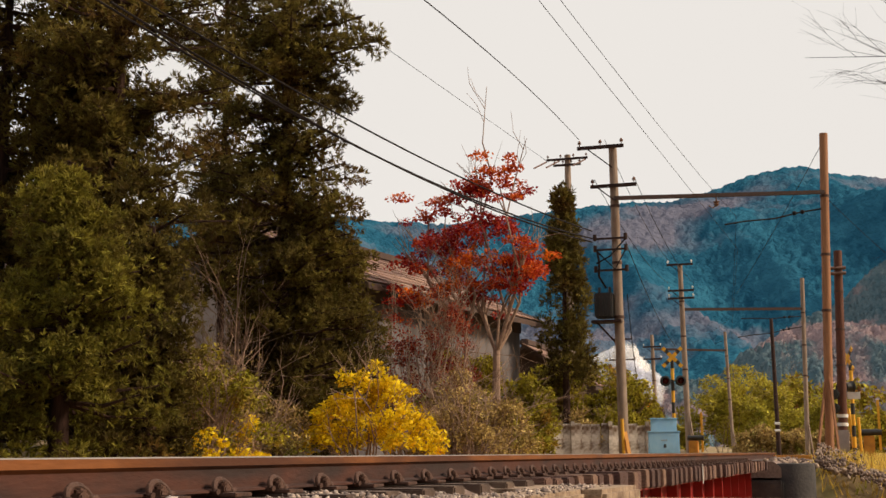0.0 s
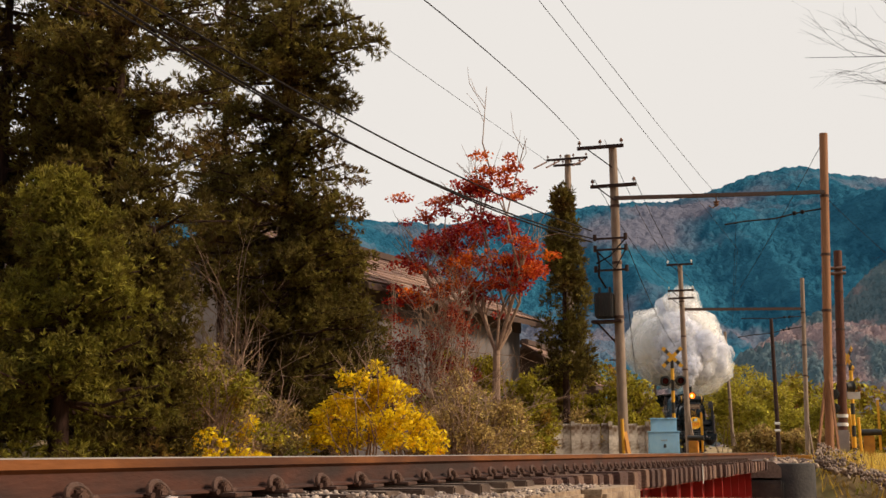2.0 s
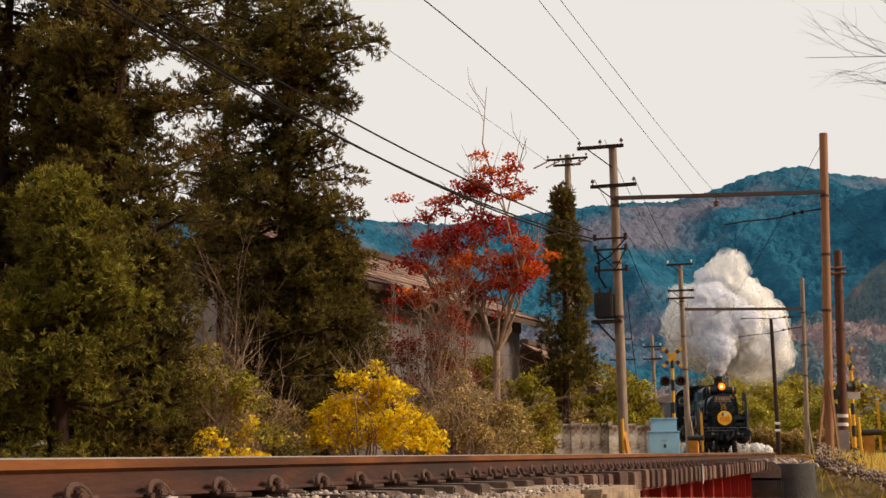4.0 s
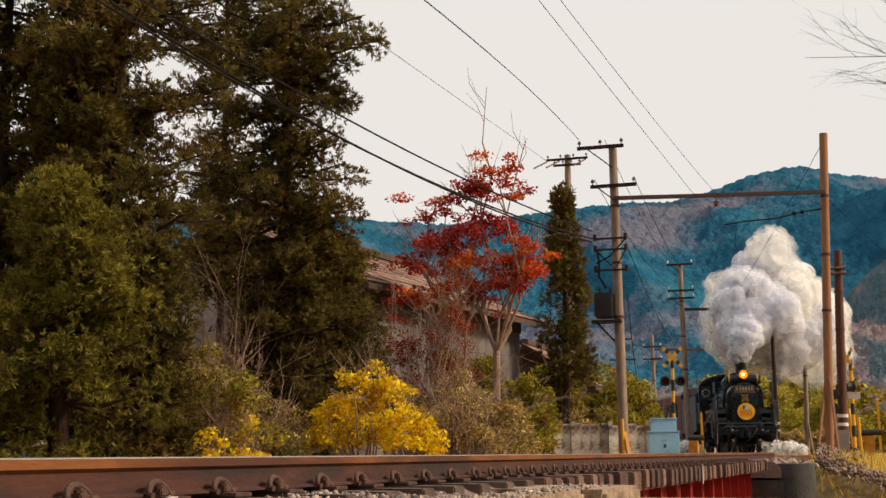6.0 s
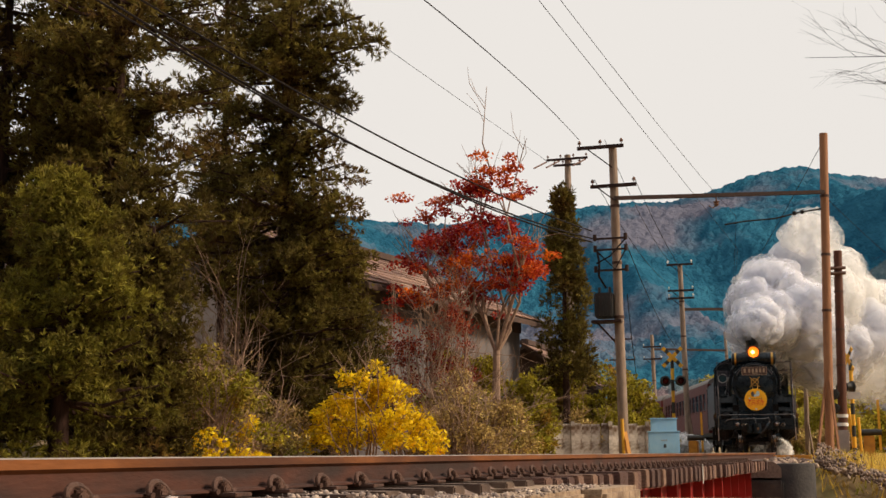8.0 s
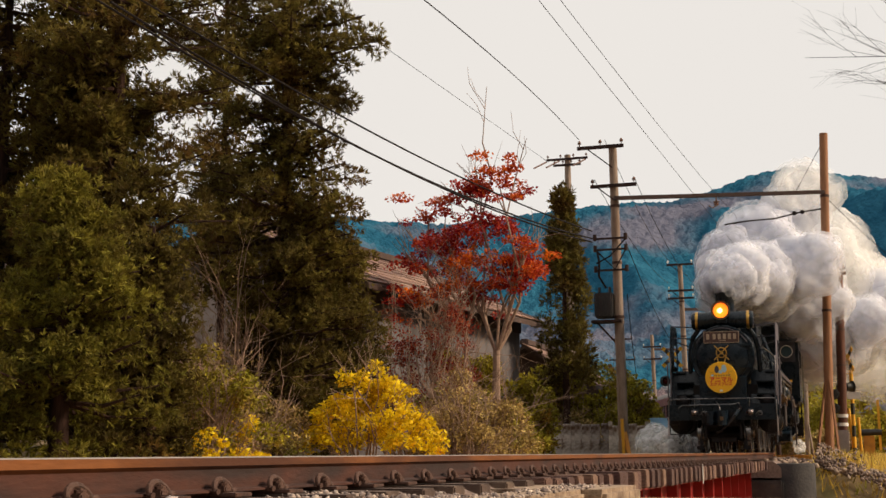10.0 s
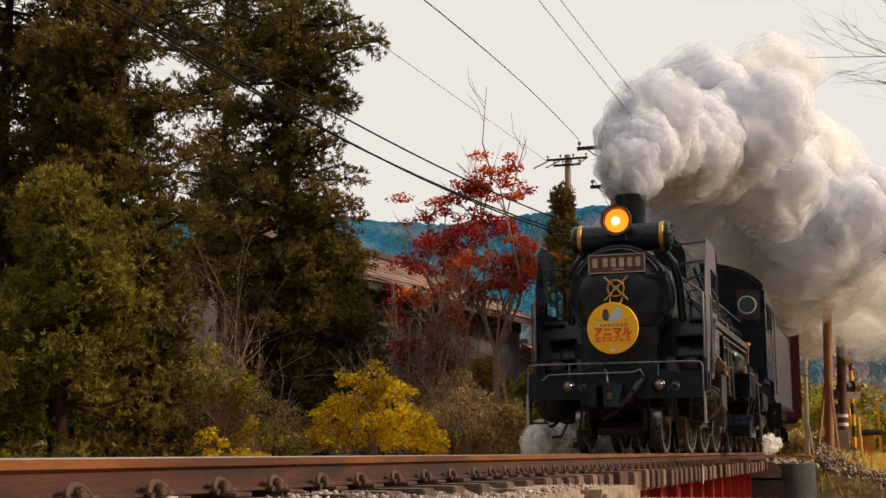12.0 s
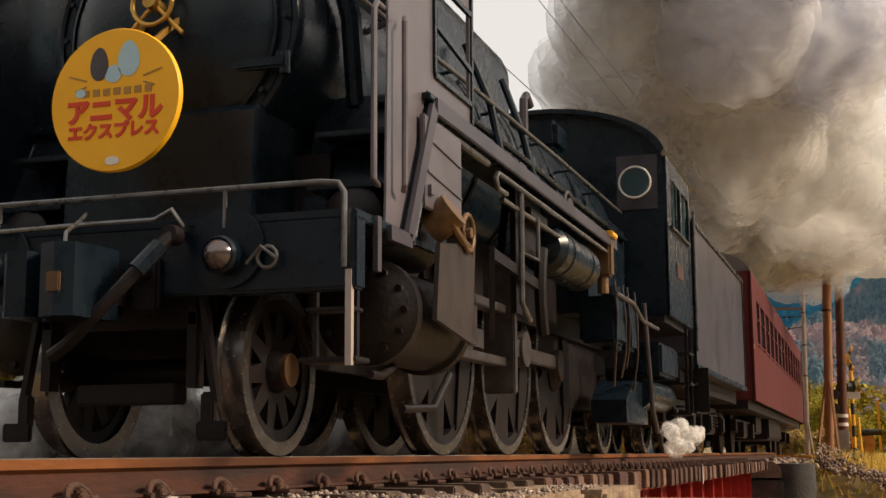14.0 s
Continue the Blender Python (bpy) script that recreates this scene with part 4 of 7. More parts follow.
def cedar(foot, h, rows, n, seed, label, mat=M_CEDAR, lean=(0, 0), blade=0.12, trunk=0.17, tier=(0.26, 0.42), clump=(0.14, 0.32)):
    """A cedar: tapered trunk and limbs in tiers, each ending in tufts. rows: height, reach to either side, fullness."""
    rng = np.random.RandomState(seed)
    base = thing("cedar_tree", label, "tree", "cedars", m=Matrix.Translation(foot) @ pose(0, 0, 0, 0, 0, 18.3))
    bm = bmesh.new()
    top = Vector((lean[0], lean[1], h))
    rod(bm, (0, 0, -0.4), top * 0.5, trunk, trunk * 0.68, 12)
    rod(bm, top * 0.5, top, trunk * 0.68, 0.03, 10)
    part("trunk", bm, M_BARK, base)
    zs, lo, hi, full = zip(*rows)
    clumps = []
    bm = bmesh.new()
    z = zs[0]
    while z < h - 0.1:
        left, right, f = np.interp(z, zs, lo), np.interp(z, zs, hi), np.interp(z, zs, full)
        for k in range(8):
            a = rng.uniform(0, 6.283)
            if rng.rand() > f:
                continue
            c_a = math.cos(a)
            reach = (right if c_a > 0 else left) * c_a * c_a + 0.5 * (left + right) * (1 - c_a * c_a)
            L = reach * (1.0 - 0.45 * rng.rand() ** 1.5)
            c = top * (z / h)
            tip = c + Vector((c_a * L, math.sin(a) * L, rng.uniform(-0.16, 0.16) * L + rng.uniform(-0.1, 0.15)))
            elbow = c.lerp(tip, 0.5) - Vector((0, 0, 0.07 * L))
            rod(bm, c, elbow, 0.045, 0.03, 5, False)
            rod(bm, elbow, c.lerp(tip, 0.92), 0.03, 0.010, 5, False)
            for j in range(rng.randint(4, 8)):
                v = rng.uniform(0.18, 1.0)
                q = c.lerp(tip, v)
                rr = rng.uniform(*clump) * min(1.0, 0.35 + reach)
                clumps.append((q.x + rng.randn() * 0.13, q.y + rng.randn() * 0.13, q.z + rng.randn() * 0.10, rr, rr * rng.uniform(0.55, 0.9)))
        z += rng.uniform(*tier)
    part("branchwork", bm, M_BARK, base)["kind"] = "stuff"
    tufts("crown", clumps, n, blade, mat, base, seed + 1)
    return base


cedar(site(26, -3.29, -0.3), 14.5, ((1.0, 0.3, 1.2, 0.4), (1.5, 0.5, 2.0, 0.6), (2.0, 0.8, 2.4, 0.85), (3.0, 0.95, 2.3, 0.9), (3.7, 1.2, 1.8, 0.9), (4.4, 2.1, 1.75, 0.9), (5.3, 2.2, 1.7, 0.9), (5.8, 1.9, 1.75, 0.85), (6.5, 1.5, 1.85, 0.8),
      (7.4, 1.5, 1.8, 0.8), (7.9, 1.7, 1.4, 0.65), (8.2, 1.7, 0.9, 0.65), (8.5, 1.7, 2.25, 0.8), (9.0, 1.6, 1.9, 0.8), (9.6, 1.5, 1.7, 0.45), (14.5, 0.2, 0.2, 0.45)), 230000, 11,
      "tall dark green cedar with a gappy crown, bare lower trunk", lean=(0.25, 0), blade=0.102)
cedar(site(22.5, -5.75, -0.3), 13, ((0.9, 1.2, 1.1, 0.8), (2.2, 1.4, 1.3, 0.85), (3.25, 1.6, 1.9, 0.85), (4.2, 1.8, 2.5, 0.85), (5.2, 1.6, 2.2, 0.8), (5.7, 1.6, 1.0, 0.5), (6.1, 1.6, 1.0, 0.5), (6.5, 1.7, 2.4, 0.6),
      (7.5, 1.7, 2.2, 0.62), (8.5, 1.6, 2.2, 0.75), (9.2, 1.6, 2.0, 0.5), (13, 0.2, 0.2, 0.4)), 160000, 21, "tall dark cedar with open upper limbs and dense drooping sprays", blade=0.112)
cedar(site(23.3, -6.75, -0.3), 7.8, ((0.8, 1.8, 1.9, 0.8), (3.0, 1.8, 2.0, 0.85), (4.5, 1.7, 1.9, 0.85), (6.0, 1.4, 1.6, 0.9), (7.1, 0.9, 0.9, 0.9), (7.8, 0.1, 0.1, 1)), 115000, 26,
      "broad cedar with yellow-green sprays", blade=0.112)
cedar(site(31, -5.3, -0.3), 15, ((4.2, 1.2, 1.2, 0.8), (7.0, 1.4, 1.3, 0.7), (7.5, 1.2, 1.0, 0.3), (8.5, 0.9, 0.9, 0.25), (9.0, 1.4, 1.3, 0.55), (11, 1.6, 1.4, 0.6), (15, 0.2, 0.2, 0.6)), 60000, 45,
      "slender cedar standing back in the grove", blade=0.125, trunk=0.10)
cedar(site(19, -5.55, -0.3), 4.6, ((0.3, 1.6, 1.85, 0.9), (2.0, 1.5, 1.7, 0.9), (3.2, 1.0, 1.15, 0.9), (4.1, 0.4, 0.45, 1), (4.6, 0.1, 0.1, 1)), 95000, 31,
      "bushy young cedar with sunlight painted in as yellow-green", mat=M_CEDARL, blade=0.092, clump=(0.16, 0.32))
cedar(site(20.5, -4.6, -0.3), 3.9, ((0.3, 1.1, 0.75, 0.85), (2.0, 1.0, 0.7, 0.85), (3.2, 0.6, 0.45, 0.9), (3.9, 0.1, 0.1, 1)), 45000, 37,
      "low dense cedar in the shade of the grove", blade=0.092, clump=(0.15, 0.3))
cedar(site(23.5, -8.1, -0.3), 12, ((1.2, 1.6, 1.7, 0.8), (7.0, 1.8, 1.8, 0.8), (9.5, 1.4, 1.4, 0.6), (12, 0.2, 0.2, 0.4)), 75000, 41, "tall dark cedar at the end of the grove", blade=0.125)
cedar(site(27.2, -2.2, -0.3), 4.9, ((0.9, 0.9, 1.0, 0.8), (2.2, 1.2, 1.15, 0.9), (3.4, 1.1, 1.0, 0.9), (4.4, 0.5, 0.5, 0.9), (4.9, 0.1, 0.1, 1)), 65000, 16, "dense young cedar beside a taller one", blade=0.085, trunk=0.09)
cedar(site(25.2, -2.1, -0.3), 1.5, ((0.1, 0.5, 0.45, 0.9), (0.9, 0.3, 0.3, 0.9), (1.5, 0.05, 0.05, 1)), 9000, 15, "knee-high young cedar at the foot of a taller one", blade=0.08, trunk=0.04, clump=(0.08, 0.16))


def bush(name, foot, clumps, n, leaf, mat, label, seed, category="bush", stems=8, flat=0.7, aspect=1.8, group="", fill=0.45, stem_mat=None):
    rng = np.random.RandomState(seed)
    base = thing(name, label, category, group, m=Matrix.Translation(foot))
    if stems:
        bm = bmesh.new()
        for _ in range(stems):
            c = clumps[rng.randint(len(clumps))]
            limbs(bm, (c[0] * 0.4 + rng.randn() * 0.15, c[1] * 0.4, -0.3), (c[0], c[1], c[2] + c[4] * 0.5), 0.022, rng, 3, 2, 0.45)
        part("stem_tangle", bm, stem_mat or M_TWIG, base, smooth=None)["kind"] = "stuff"
    leaves("foliage", clumps, n, leaf, mat, base, seed, flat=flat, aspect=aspect, fill=fill)
    return base


def mound(rng, k, wx, wy, h, r):
    """Clump centres filling a low rounded mass."""
    out = []
    for _ in range(k):
        x, y = rng.uniform(-wx, wx), rng.uniform(-wy, wy)
        lobe = 0.98 + 0.20 * math.sin(5.1 * x / wx + 2.0 * wx) * math.sin(2.3 * x + h)
        top = h * lobe * math.sqrt(max(0.05, 1 - (x / wx) ** 2 * 0.7)) * rng.uniform(0.75, 1.1)
        rr = r * rng.uniform(0.6, 1.3)
        out.append((x, y, rng.uniform(0.15, 1) ** 0.7 * max(top - rr * 0.5, 0.1), rr, rr * 0.8))
    return out


rg = np.random.RandomState(77)
bush("yellow_shrub", site(24, -1.3, -0.3), mound(rg, 110, 1.2, 0.5, 1.85, 0.2), 7500, 0.085, M_YLEAF, "bright yellow autumn shrub at the trackside", 51, stems=16, fill=0.1)
bush("yellow_shrub", site(21, -3.75, -0.3), mound(rg, 22, 1.0, 0.3, 0.75, 0.16), 1700, 0.075, M_YLEAF, "low straggling shrub with yellow leaves under the cedars", 52, stems=8)
bush("yellow_shrub", site(23, -3.45, -0.3), mound(rg, 9, 0.22, 0.2, 1.25, 0.13), 600, 0.08, M_YLEAF, "thin upright shrub with yellow leaves beside the cedar trunk", 53, stems=5)
bush("brush", site(22.5, -4.3, -0.3), mound(rg, 60, 1.5, 0.6, 2.2, 0.26), 9000, 0.07, M_BUSH, "tangled olive brush under the cedars", 54, stems=40)
bush("brush", site(27, 0.6, -0.3), mound(rg, 60, 1.2, 0.6, 1.95, 0.26), 7000, 0.07, M_DRYBUSH, "dry tangled brown brush and briars", 55, stems=70)
bush("hedge", site(37, 1.0, -0.3), mound(rg, 80, 2.1, 0.9, 3.0, 0.36), 21000, 0.11, M_BUSH, "olive and russet overgrown hedge", 56, stems=30)
bush("hedge", site(44, 5.0, -0.3), mound(rg, 60, 2.0, 0.8, 3.4, 0.45), 15000, 0.13, M_BUSH, "olive green overgrown hedge above the fence", 57, stems=20)
bush("hedge", site(46, 6.6, -0.3), mound(rg, 34, 1.2, 0.7, 2.6, 0.42), 8000, 0.13, M_BUSH, "rounded olive hedge beside the crossing signal", 58, stems=10)
bush("brush", site(42.6, 3.6, -0.3), mound(rg, 40, 1.5, 0.5, 2.2, 0.3), 6000, 0.09, M_DRYBUSH, "dry brown brush growing through the fence", 59, stems=34)


bush("hedge", site(43.5, 3.5, -0.3), mound(rg, 50, 1.4, 0.7, 3.1, 0.4), 11000, 0.12, M_BUSH, "olive and russet hedge behind the panel fence", 71, stems=14)
bush("lime_bush", site(42.9, 5.5, -0.3), mound(rg, 30, 0.9, 0.4, 2.1, 0.3), 5000, 0.11, M_BAMBOO, "yellow-green bush behind the panel fence", 72, stems=8)
bush("brush", site(30, 0.9, -0.3), mound(rg, 50, 1.3, 0.5, 1.7, 0.26), 7000, 0.08, M_BUSH, "low russet and olive brush at the trackside", 73, stems=20)


bush("brush", site(24.5, -3.9, -0.3), mound(rg, 50, 1.6, 0.5, 1.9, 0.24), 6500, 0.065, M_DRYBUSH, "pale dry brush and leaf litter under the cedars", 74, stems=36)
bush("brush", site(25.5, 0.3, -0.3), mound(rg, 60, 0.9, 0.4, 1.5, 0.2), 6000, 0.06, M_DRYBUSH, "straw-coloured tangled brush beside the yellow shrub", 75, stems=44)


def maple(foot, seed):
    rng = np.random.RandomState(seed)
    base = thing("maple_tree", "red and orange autumn maple with a thin airy crown", "tree", m=Matrix.Translation(foot))
    bm = bmesh.new()
    rod(bm, (0, 0, -0.4), (0.05, 0, 2.3), 0.13, 0.09, 10)
    rod(bm, (-0.9, 0.2, -0.4), (-0.75, 0.1, 2.9), 0.06, 0.045, 8)
    tips = []
    for x, z, r in ((-1.9, 4.6, .5), (-1.3, 5.2, .5), (-0.7, 4.7, .5), (-0.2, 5.4, .55), (0.35, 4.5, .6), (0.7, 4.0, .5), (-1.1, 3.9, .5), (0.9, 4.8, .4), (-0.5, 6.3, .45), (0.1, 6.9, .4), (0.25, 6.3, .35), (-1.6, 5.7, .4), (-0.3, 3.6, .4), (-2.0, 3.6, .4)):
        y = rng.uniform(-0.6, 0.6)
        src = (0.05, 0, 2.2) if x > -0.6 else (-0.75, 0.1, 2.7)
        limbs(bm, src, (x, y, z), 0.045, rng, 3, 2, 0.4)
        for _ in range(9):
            tips.append((x + rng.randn() * 0.36, y + rng.randn() * 0.3, z + rng.randn() * 0.20, r * rng.uniform(0.5, 0.95), r * 0.34))
    part("trunk", bm, M_TWIG, base, smooth=None)
    leaves("crown", tips, 17000, 0.08, M_MAPLE, base, seed, flat=0.8, fill=0.15, aspect=1.5)
    return base


maple(site(32, 1.25, 0.2), 61)
bush("maple_bush", site(31, -0.45, 0.0), mound(rg, 110, 1.35, 0.5, 4.1, 0.3), 8500, 0.065, M_DULLRED, "low dull red maple branches with half their leaves fallen", 62, stems=60, fill=0.1)
bush("bare_shrub", site(25.5, -4.2, -0.3), mound(rg, 40, 0.9, 0.4, 3.6, 0.3), 900, 0.06, M_DRYBUSH, "leafless pale brown saplings under the cedars", 66, stems=46)


def cypress(foot, h, r, n, seed):
    rng = np.random.RandomState(seed)
    base = thing("cypress_tree", "narrow dark green columnar cypress", "tree", m=Matrix.Translation(foot))
    bm = bmesh.new()
    rod(bm, (0, 0, -0.4), (0, 0, h * 0.95), 0.14, 0.03, 8)
    part("trunk", bm, M_BARK, base)
    cl = []
    for _ in range(120):
        u = rng.rand()
        rr = r * (1 - u ** 2.2) * rng.uniform(0.3, 0.75) + 0.08
        a = rng.uniform(0, 6.283)
        cl.append((math.cos(a) * rr, math.sin(a) * rr, 1.6 + u * (h - 1.9), 0.2 + 0.1 * rng.rand(), 0.42))
    for k in range(3):
        cl.append((0.25 * (k - 1), 0, h - 0.25 * abs(k - 1) - 0.1, 0.13, 0.4))
    tufts("crown", cl, n, 0.15, M_CEDAR, base, seed)
    return base


cypress(site(42, 3.92, 0.2), 8.4, 1.0, 30000, 63)

# bamboo thicket and woods down the line
bm_rng = np.random.RandomState(88)
for i, (a, b, w, h, lab) in enumerate(((96, 20.2, 3.4, 5.6, "yellow-green bamboo thicket down the line"), (100, 23.6, 2.6, 8.0, "tall arching yellow-green bamboo clump"), (92, 26.2, 3.2, 4.2, "low yellow-green thicket beside the line"),
                                       (120, 31, 5, 6.2, "yellowing thicket beyond the road"), (112, 17.0, 3.0, 4.0, "dry autumn thicket beside the line"))):
    bush("bamboo_thicket", site(a, b, -0.3), mound(bm_rng, 50, w, 1.2, h, 0.8), 9000, 0.32, M_BAMBOO, lab, 90 + i, category="bamboo", stems=14, flat=0.5, aspect=3.0, group="thickets")
bush("brush", site(80, 19.8, -0.3), mound(bm_rng, 40, 2.2, 0.8, 2.2, 0.5), 6000, 0.2, M_DRYBUSH, "low brown brush along the far embankment", 97, stems=14)
bush("brush", site(84, 24, -0.3), mound(bm_rng, 40, 2.6, 0.8, 2.0, 0.5), 6000, 0.2, M_DRYBUSH, "dry brown brush below the bamboo", 98, stems=14)
bush("autumn_woods", site(150, 42, -0.3), mound(bm_rng, 60, 9, 3, 9, 1.6), 9000, 0.6, M_BUSH, "far autumn wood at the mountain's foot", 99, category="woods", stems=8)

# grass on the far bank
rng_g = np.random.RandomState(4)
n = 18000
gx_, gy_ = rng_g.uniform(-1.6, 9, n), rng_g.uniform(31.5, 52, n)
gz_ = ground_height(gx_, gy_)
hgt, ang = rng_g.uniform(0.12, 0.45, n), rng_g.uniform(0, 6.283, n)
P = np.stack([gx_, gy_, gz_], 1)
S = np.stack([np.cos(ang), np.sin(ang), 0 * ang], 1) * 0.02
T = np.stack([rng_g.randn(n) * 0.12, rng_g.randn(n) * 0.12, hgt], 1)
tagged(new("dry_grass", raw_mesh("dry_grass", np.stack([P - S, P + S, P + T], 1).reshape(-1, 3), np.arange(3 * n).reshape(n, 3), M_GRASS)), "dry yellow grass on the far bank", "grass", kind="stuff")

# bare twigs reaching in at the upper edge of the view
bare = thing("bare_tree", "leafless tree with thin bare twigs", "tree", m=Matrix.Translation(site(30, 15.9, -1.2)))
bm = bmesh.new()
rg2 = np.random.RandomState(12)
rod(bm, (0, 0, -0.5), (0.1, 0, 7.5), 0.16, 0.09, 10)
for q in ((-3.9, -1.5, 9.9), (-3.7, -1.5, 9.0), (-3.5, -1.0, 9.6), (-3.3, -1.4, 8.0)):
    limbs(bm, (0.05, 0, 6.0 + 0.2 * rg2.rand()), q, 0.03, rg2, 4, 3, 0.3)
part("branchwork", bm, M_BARK, bare, smooth=None)["kind"] = "stuff"
# ---- the train: materials ----
M_LOCO = material("black_engine_paint", (0.003, 0.008, 0.014), (0.008, 0.015, 0.024), 0.28, 5, bump=0.05, patch=(0.010, 0.012, 0.014), patch_scale=1.6, patch_cut=0.6, spec=0.32)
# engine black lightened to grey: its sheen is painted into the colour
M_SHEEN = material("sheen_grey_engine_paint", (0.036, 0.033, 0.044), (0.072, 0.064, 0.080), 0.36, 3, bump=0.05, patch=(0.03, 0.027, 0.029), patch_scale=1.2, spec=0.4)
# lighter grey sheet, with sunlight on the side plates painted in
M_SHEET = material("grey_sheet_with_sun_sheen", (0.074, 0.066, 0.080), (0.13, 0.116, 0.138), 0.36, 3, bump=0.05, patch=(0.06, 0.052, 0.055), patch_scale=1.1, spec=0.5)
M_OILY = material("oily_brown_sheet", (0.022, 0.016, 0.015), (0.050, 0.038, 0.034), 0.5, 6, bump=0.1, patch=(0.035, 0.022, 0.016), patch_scale=4, spec=0.3)
# rails and pipes take a paler base colour for the rim light on them
M_BRIGHT = material("rimlit_handrail_steel", (0.10, 0.10, 0.105), (0.20, 0.20, 0.205), 0.3, 12, metal=0.6, bump=0)
M_FRAME = material("oily_frame_steel", (0.006, 0.0045, 0.0055), (0.014, 0.010, 0.011), 0.45, 9, bump=0.2, spec=0.25)
M_STEEL = material("oiled_rod_steel", (0.07, 0.06, 0.06), (0.16, 0.14, 0.14), 0.35, 8, metal=0.7, bump=0.08)
M_TYRE = material("bright_tyre_steel", (0.14, 0.125, 0.12), (0.26, 0.24, 0.23), 0.25, 14, metal=0.9, bump=0)
M_BRASS = material("brass_trim", (0.42, 0.24, 0.05), (0.62, 0.38, 0.10), 0.35, 8, metal=0.8, bump=0.05)
M_BRONZE = material("bronze_fitting", (0.09, 0.05, 0.025), (0.20, 0.115, 0.055), 0.5, 10, metal=0.4, bump=0.2)
M_BOARD = material("orange_yellow_headboard", (0.84, 0.42, 0.005), (0.94, 0.50, 0.010), 0.5, 3, bump=0.03)
M_BOARDRED = material("red_headboard_letters", (0.60, 0.040, 0.012), (0.68, 0.055, 0.015), 0.5, 4, bump=0)
M_BOARDTAN = material("ochre_headboard_print", (0.34, 0.18, 0.04), (0.42, 0.23, 0.05), 0.5, 4, bump=0)
M_BOARDBLUE = material("pale_blue_headboard_print", (0.35, 0.55, 0.68), (0.5, 0.68, 0.78), 0.5, 4, bump=0)
M_BOARDDARK = material("dark_headboard_print", (0.04, 0.035, 0.05), (0.08, 0.07, 0.09), 0.5, 4, bump=0)
M_COACH = material("maroon_coach_paint", (0.075, 0.011, 0.012), (0.115, 0.018, 0.018), 0.5, 3, bump=0.03, patch=(0.085, 0.013, 0.013), spec=0.25)
M_COACHROOF = material("grey_coach_roof", (0.10, 0.085, 0.08), (0.18, 0.155, 0.145), 0.7, 4, bump=0.1)
M_CREAM = material("cream_line_paint", (0.6, 0.45, 0.25), (0.7, 0.55, 0.33), 0.4, 4, bump=0)
M_COAL = material("coal", (0.006, 0.006, 0.006), (0.02, 0.02, 0.02), 0.5, 12, bump=0.8)
M_PLATE = material("dark_number_plate", (0.05, 0.022, 0.02), (0.08, 0.035, 0.03), 0.5, 6, bump=0.1)
M_PLATEMARK = material("worn_brass_characters", (0.36, 0.28, 0.20), (0.50, 0.40, 0.30), 0.45, 8, metal=0.3, bump=0.05)
M_LAMPGLOW = glow("headlamp_glow", (1.0, 0.26, 0.015), 1.0)
M_LAMPCORE = glow("headlamp_filament", (1.0, 0.70, 0.24), 4.5)
M_REDGLASS = material("dark_marker_glass", (0.10, 0.085, 0.085), (0.18, 0.15, 0.15), 0.12, 5, metal=0.7, bump=0)
M_GLASS = bpy.data.materials.new("cab_window_glass")
M_GLASS.use_nodes = True
glass_shader = M_GLASS.node_tree.nodes["Principled BSDF"]
glass_shader.inputs["Base Color"].default_value = (0.05, 0.10, 0.12, 1)
glass_shader.inputs["Roughness"].default_value = 0.06
glass_shader.inputs["Transmission Weight"].default_value = 0.35

# ---- wheels ----
SPINNING = []           # wheel, its radius, its pose at rest, the thing's gap to the engine's front


def tyre_profile(r):
    return ((r - 0.07, -0.065), (r - 0.002, -0.065), (r, 0.045), (r + 0.028, 0.055), (r + 0.028, 0.075), (r - 0.07, 0.075))


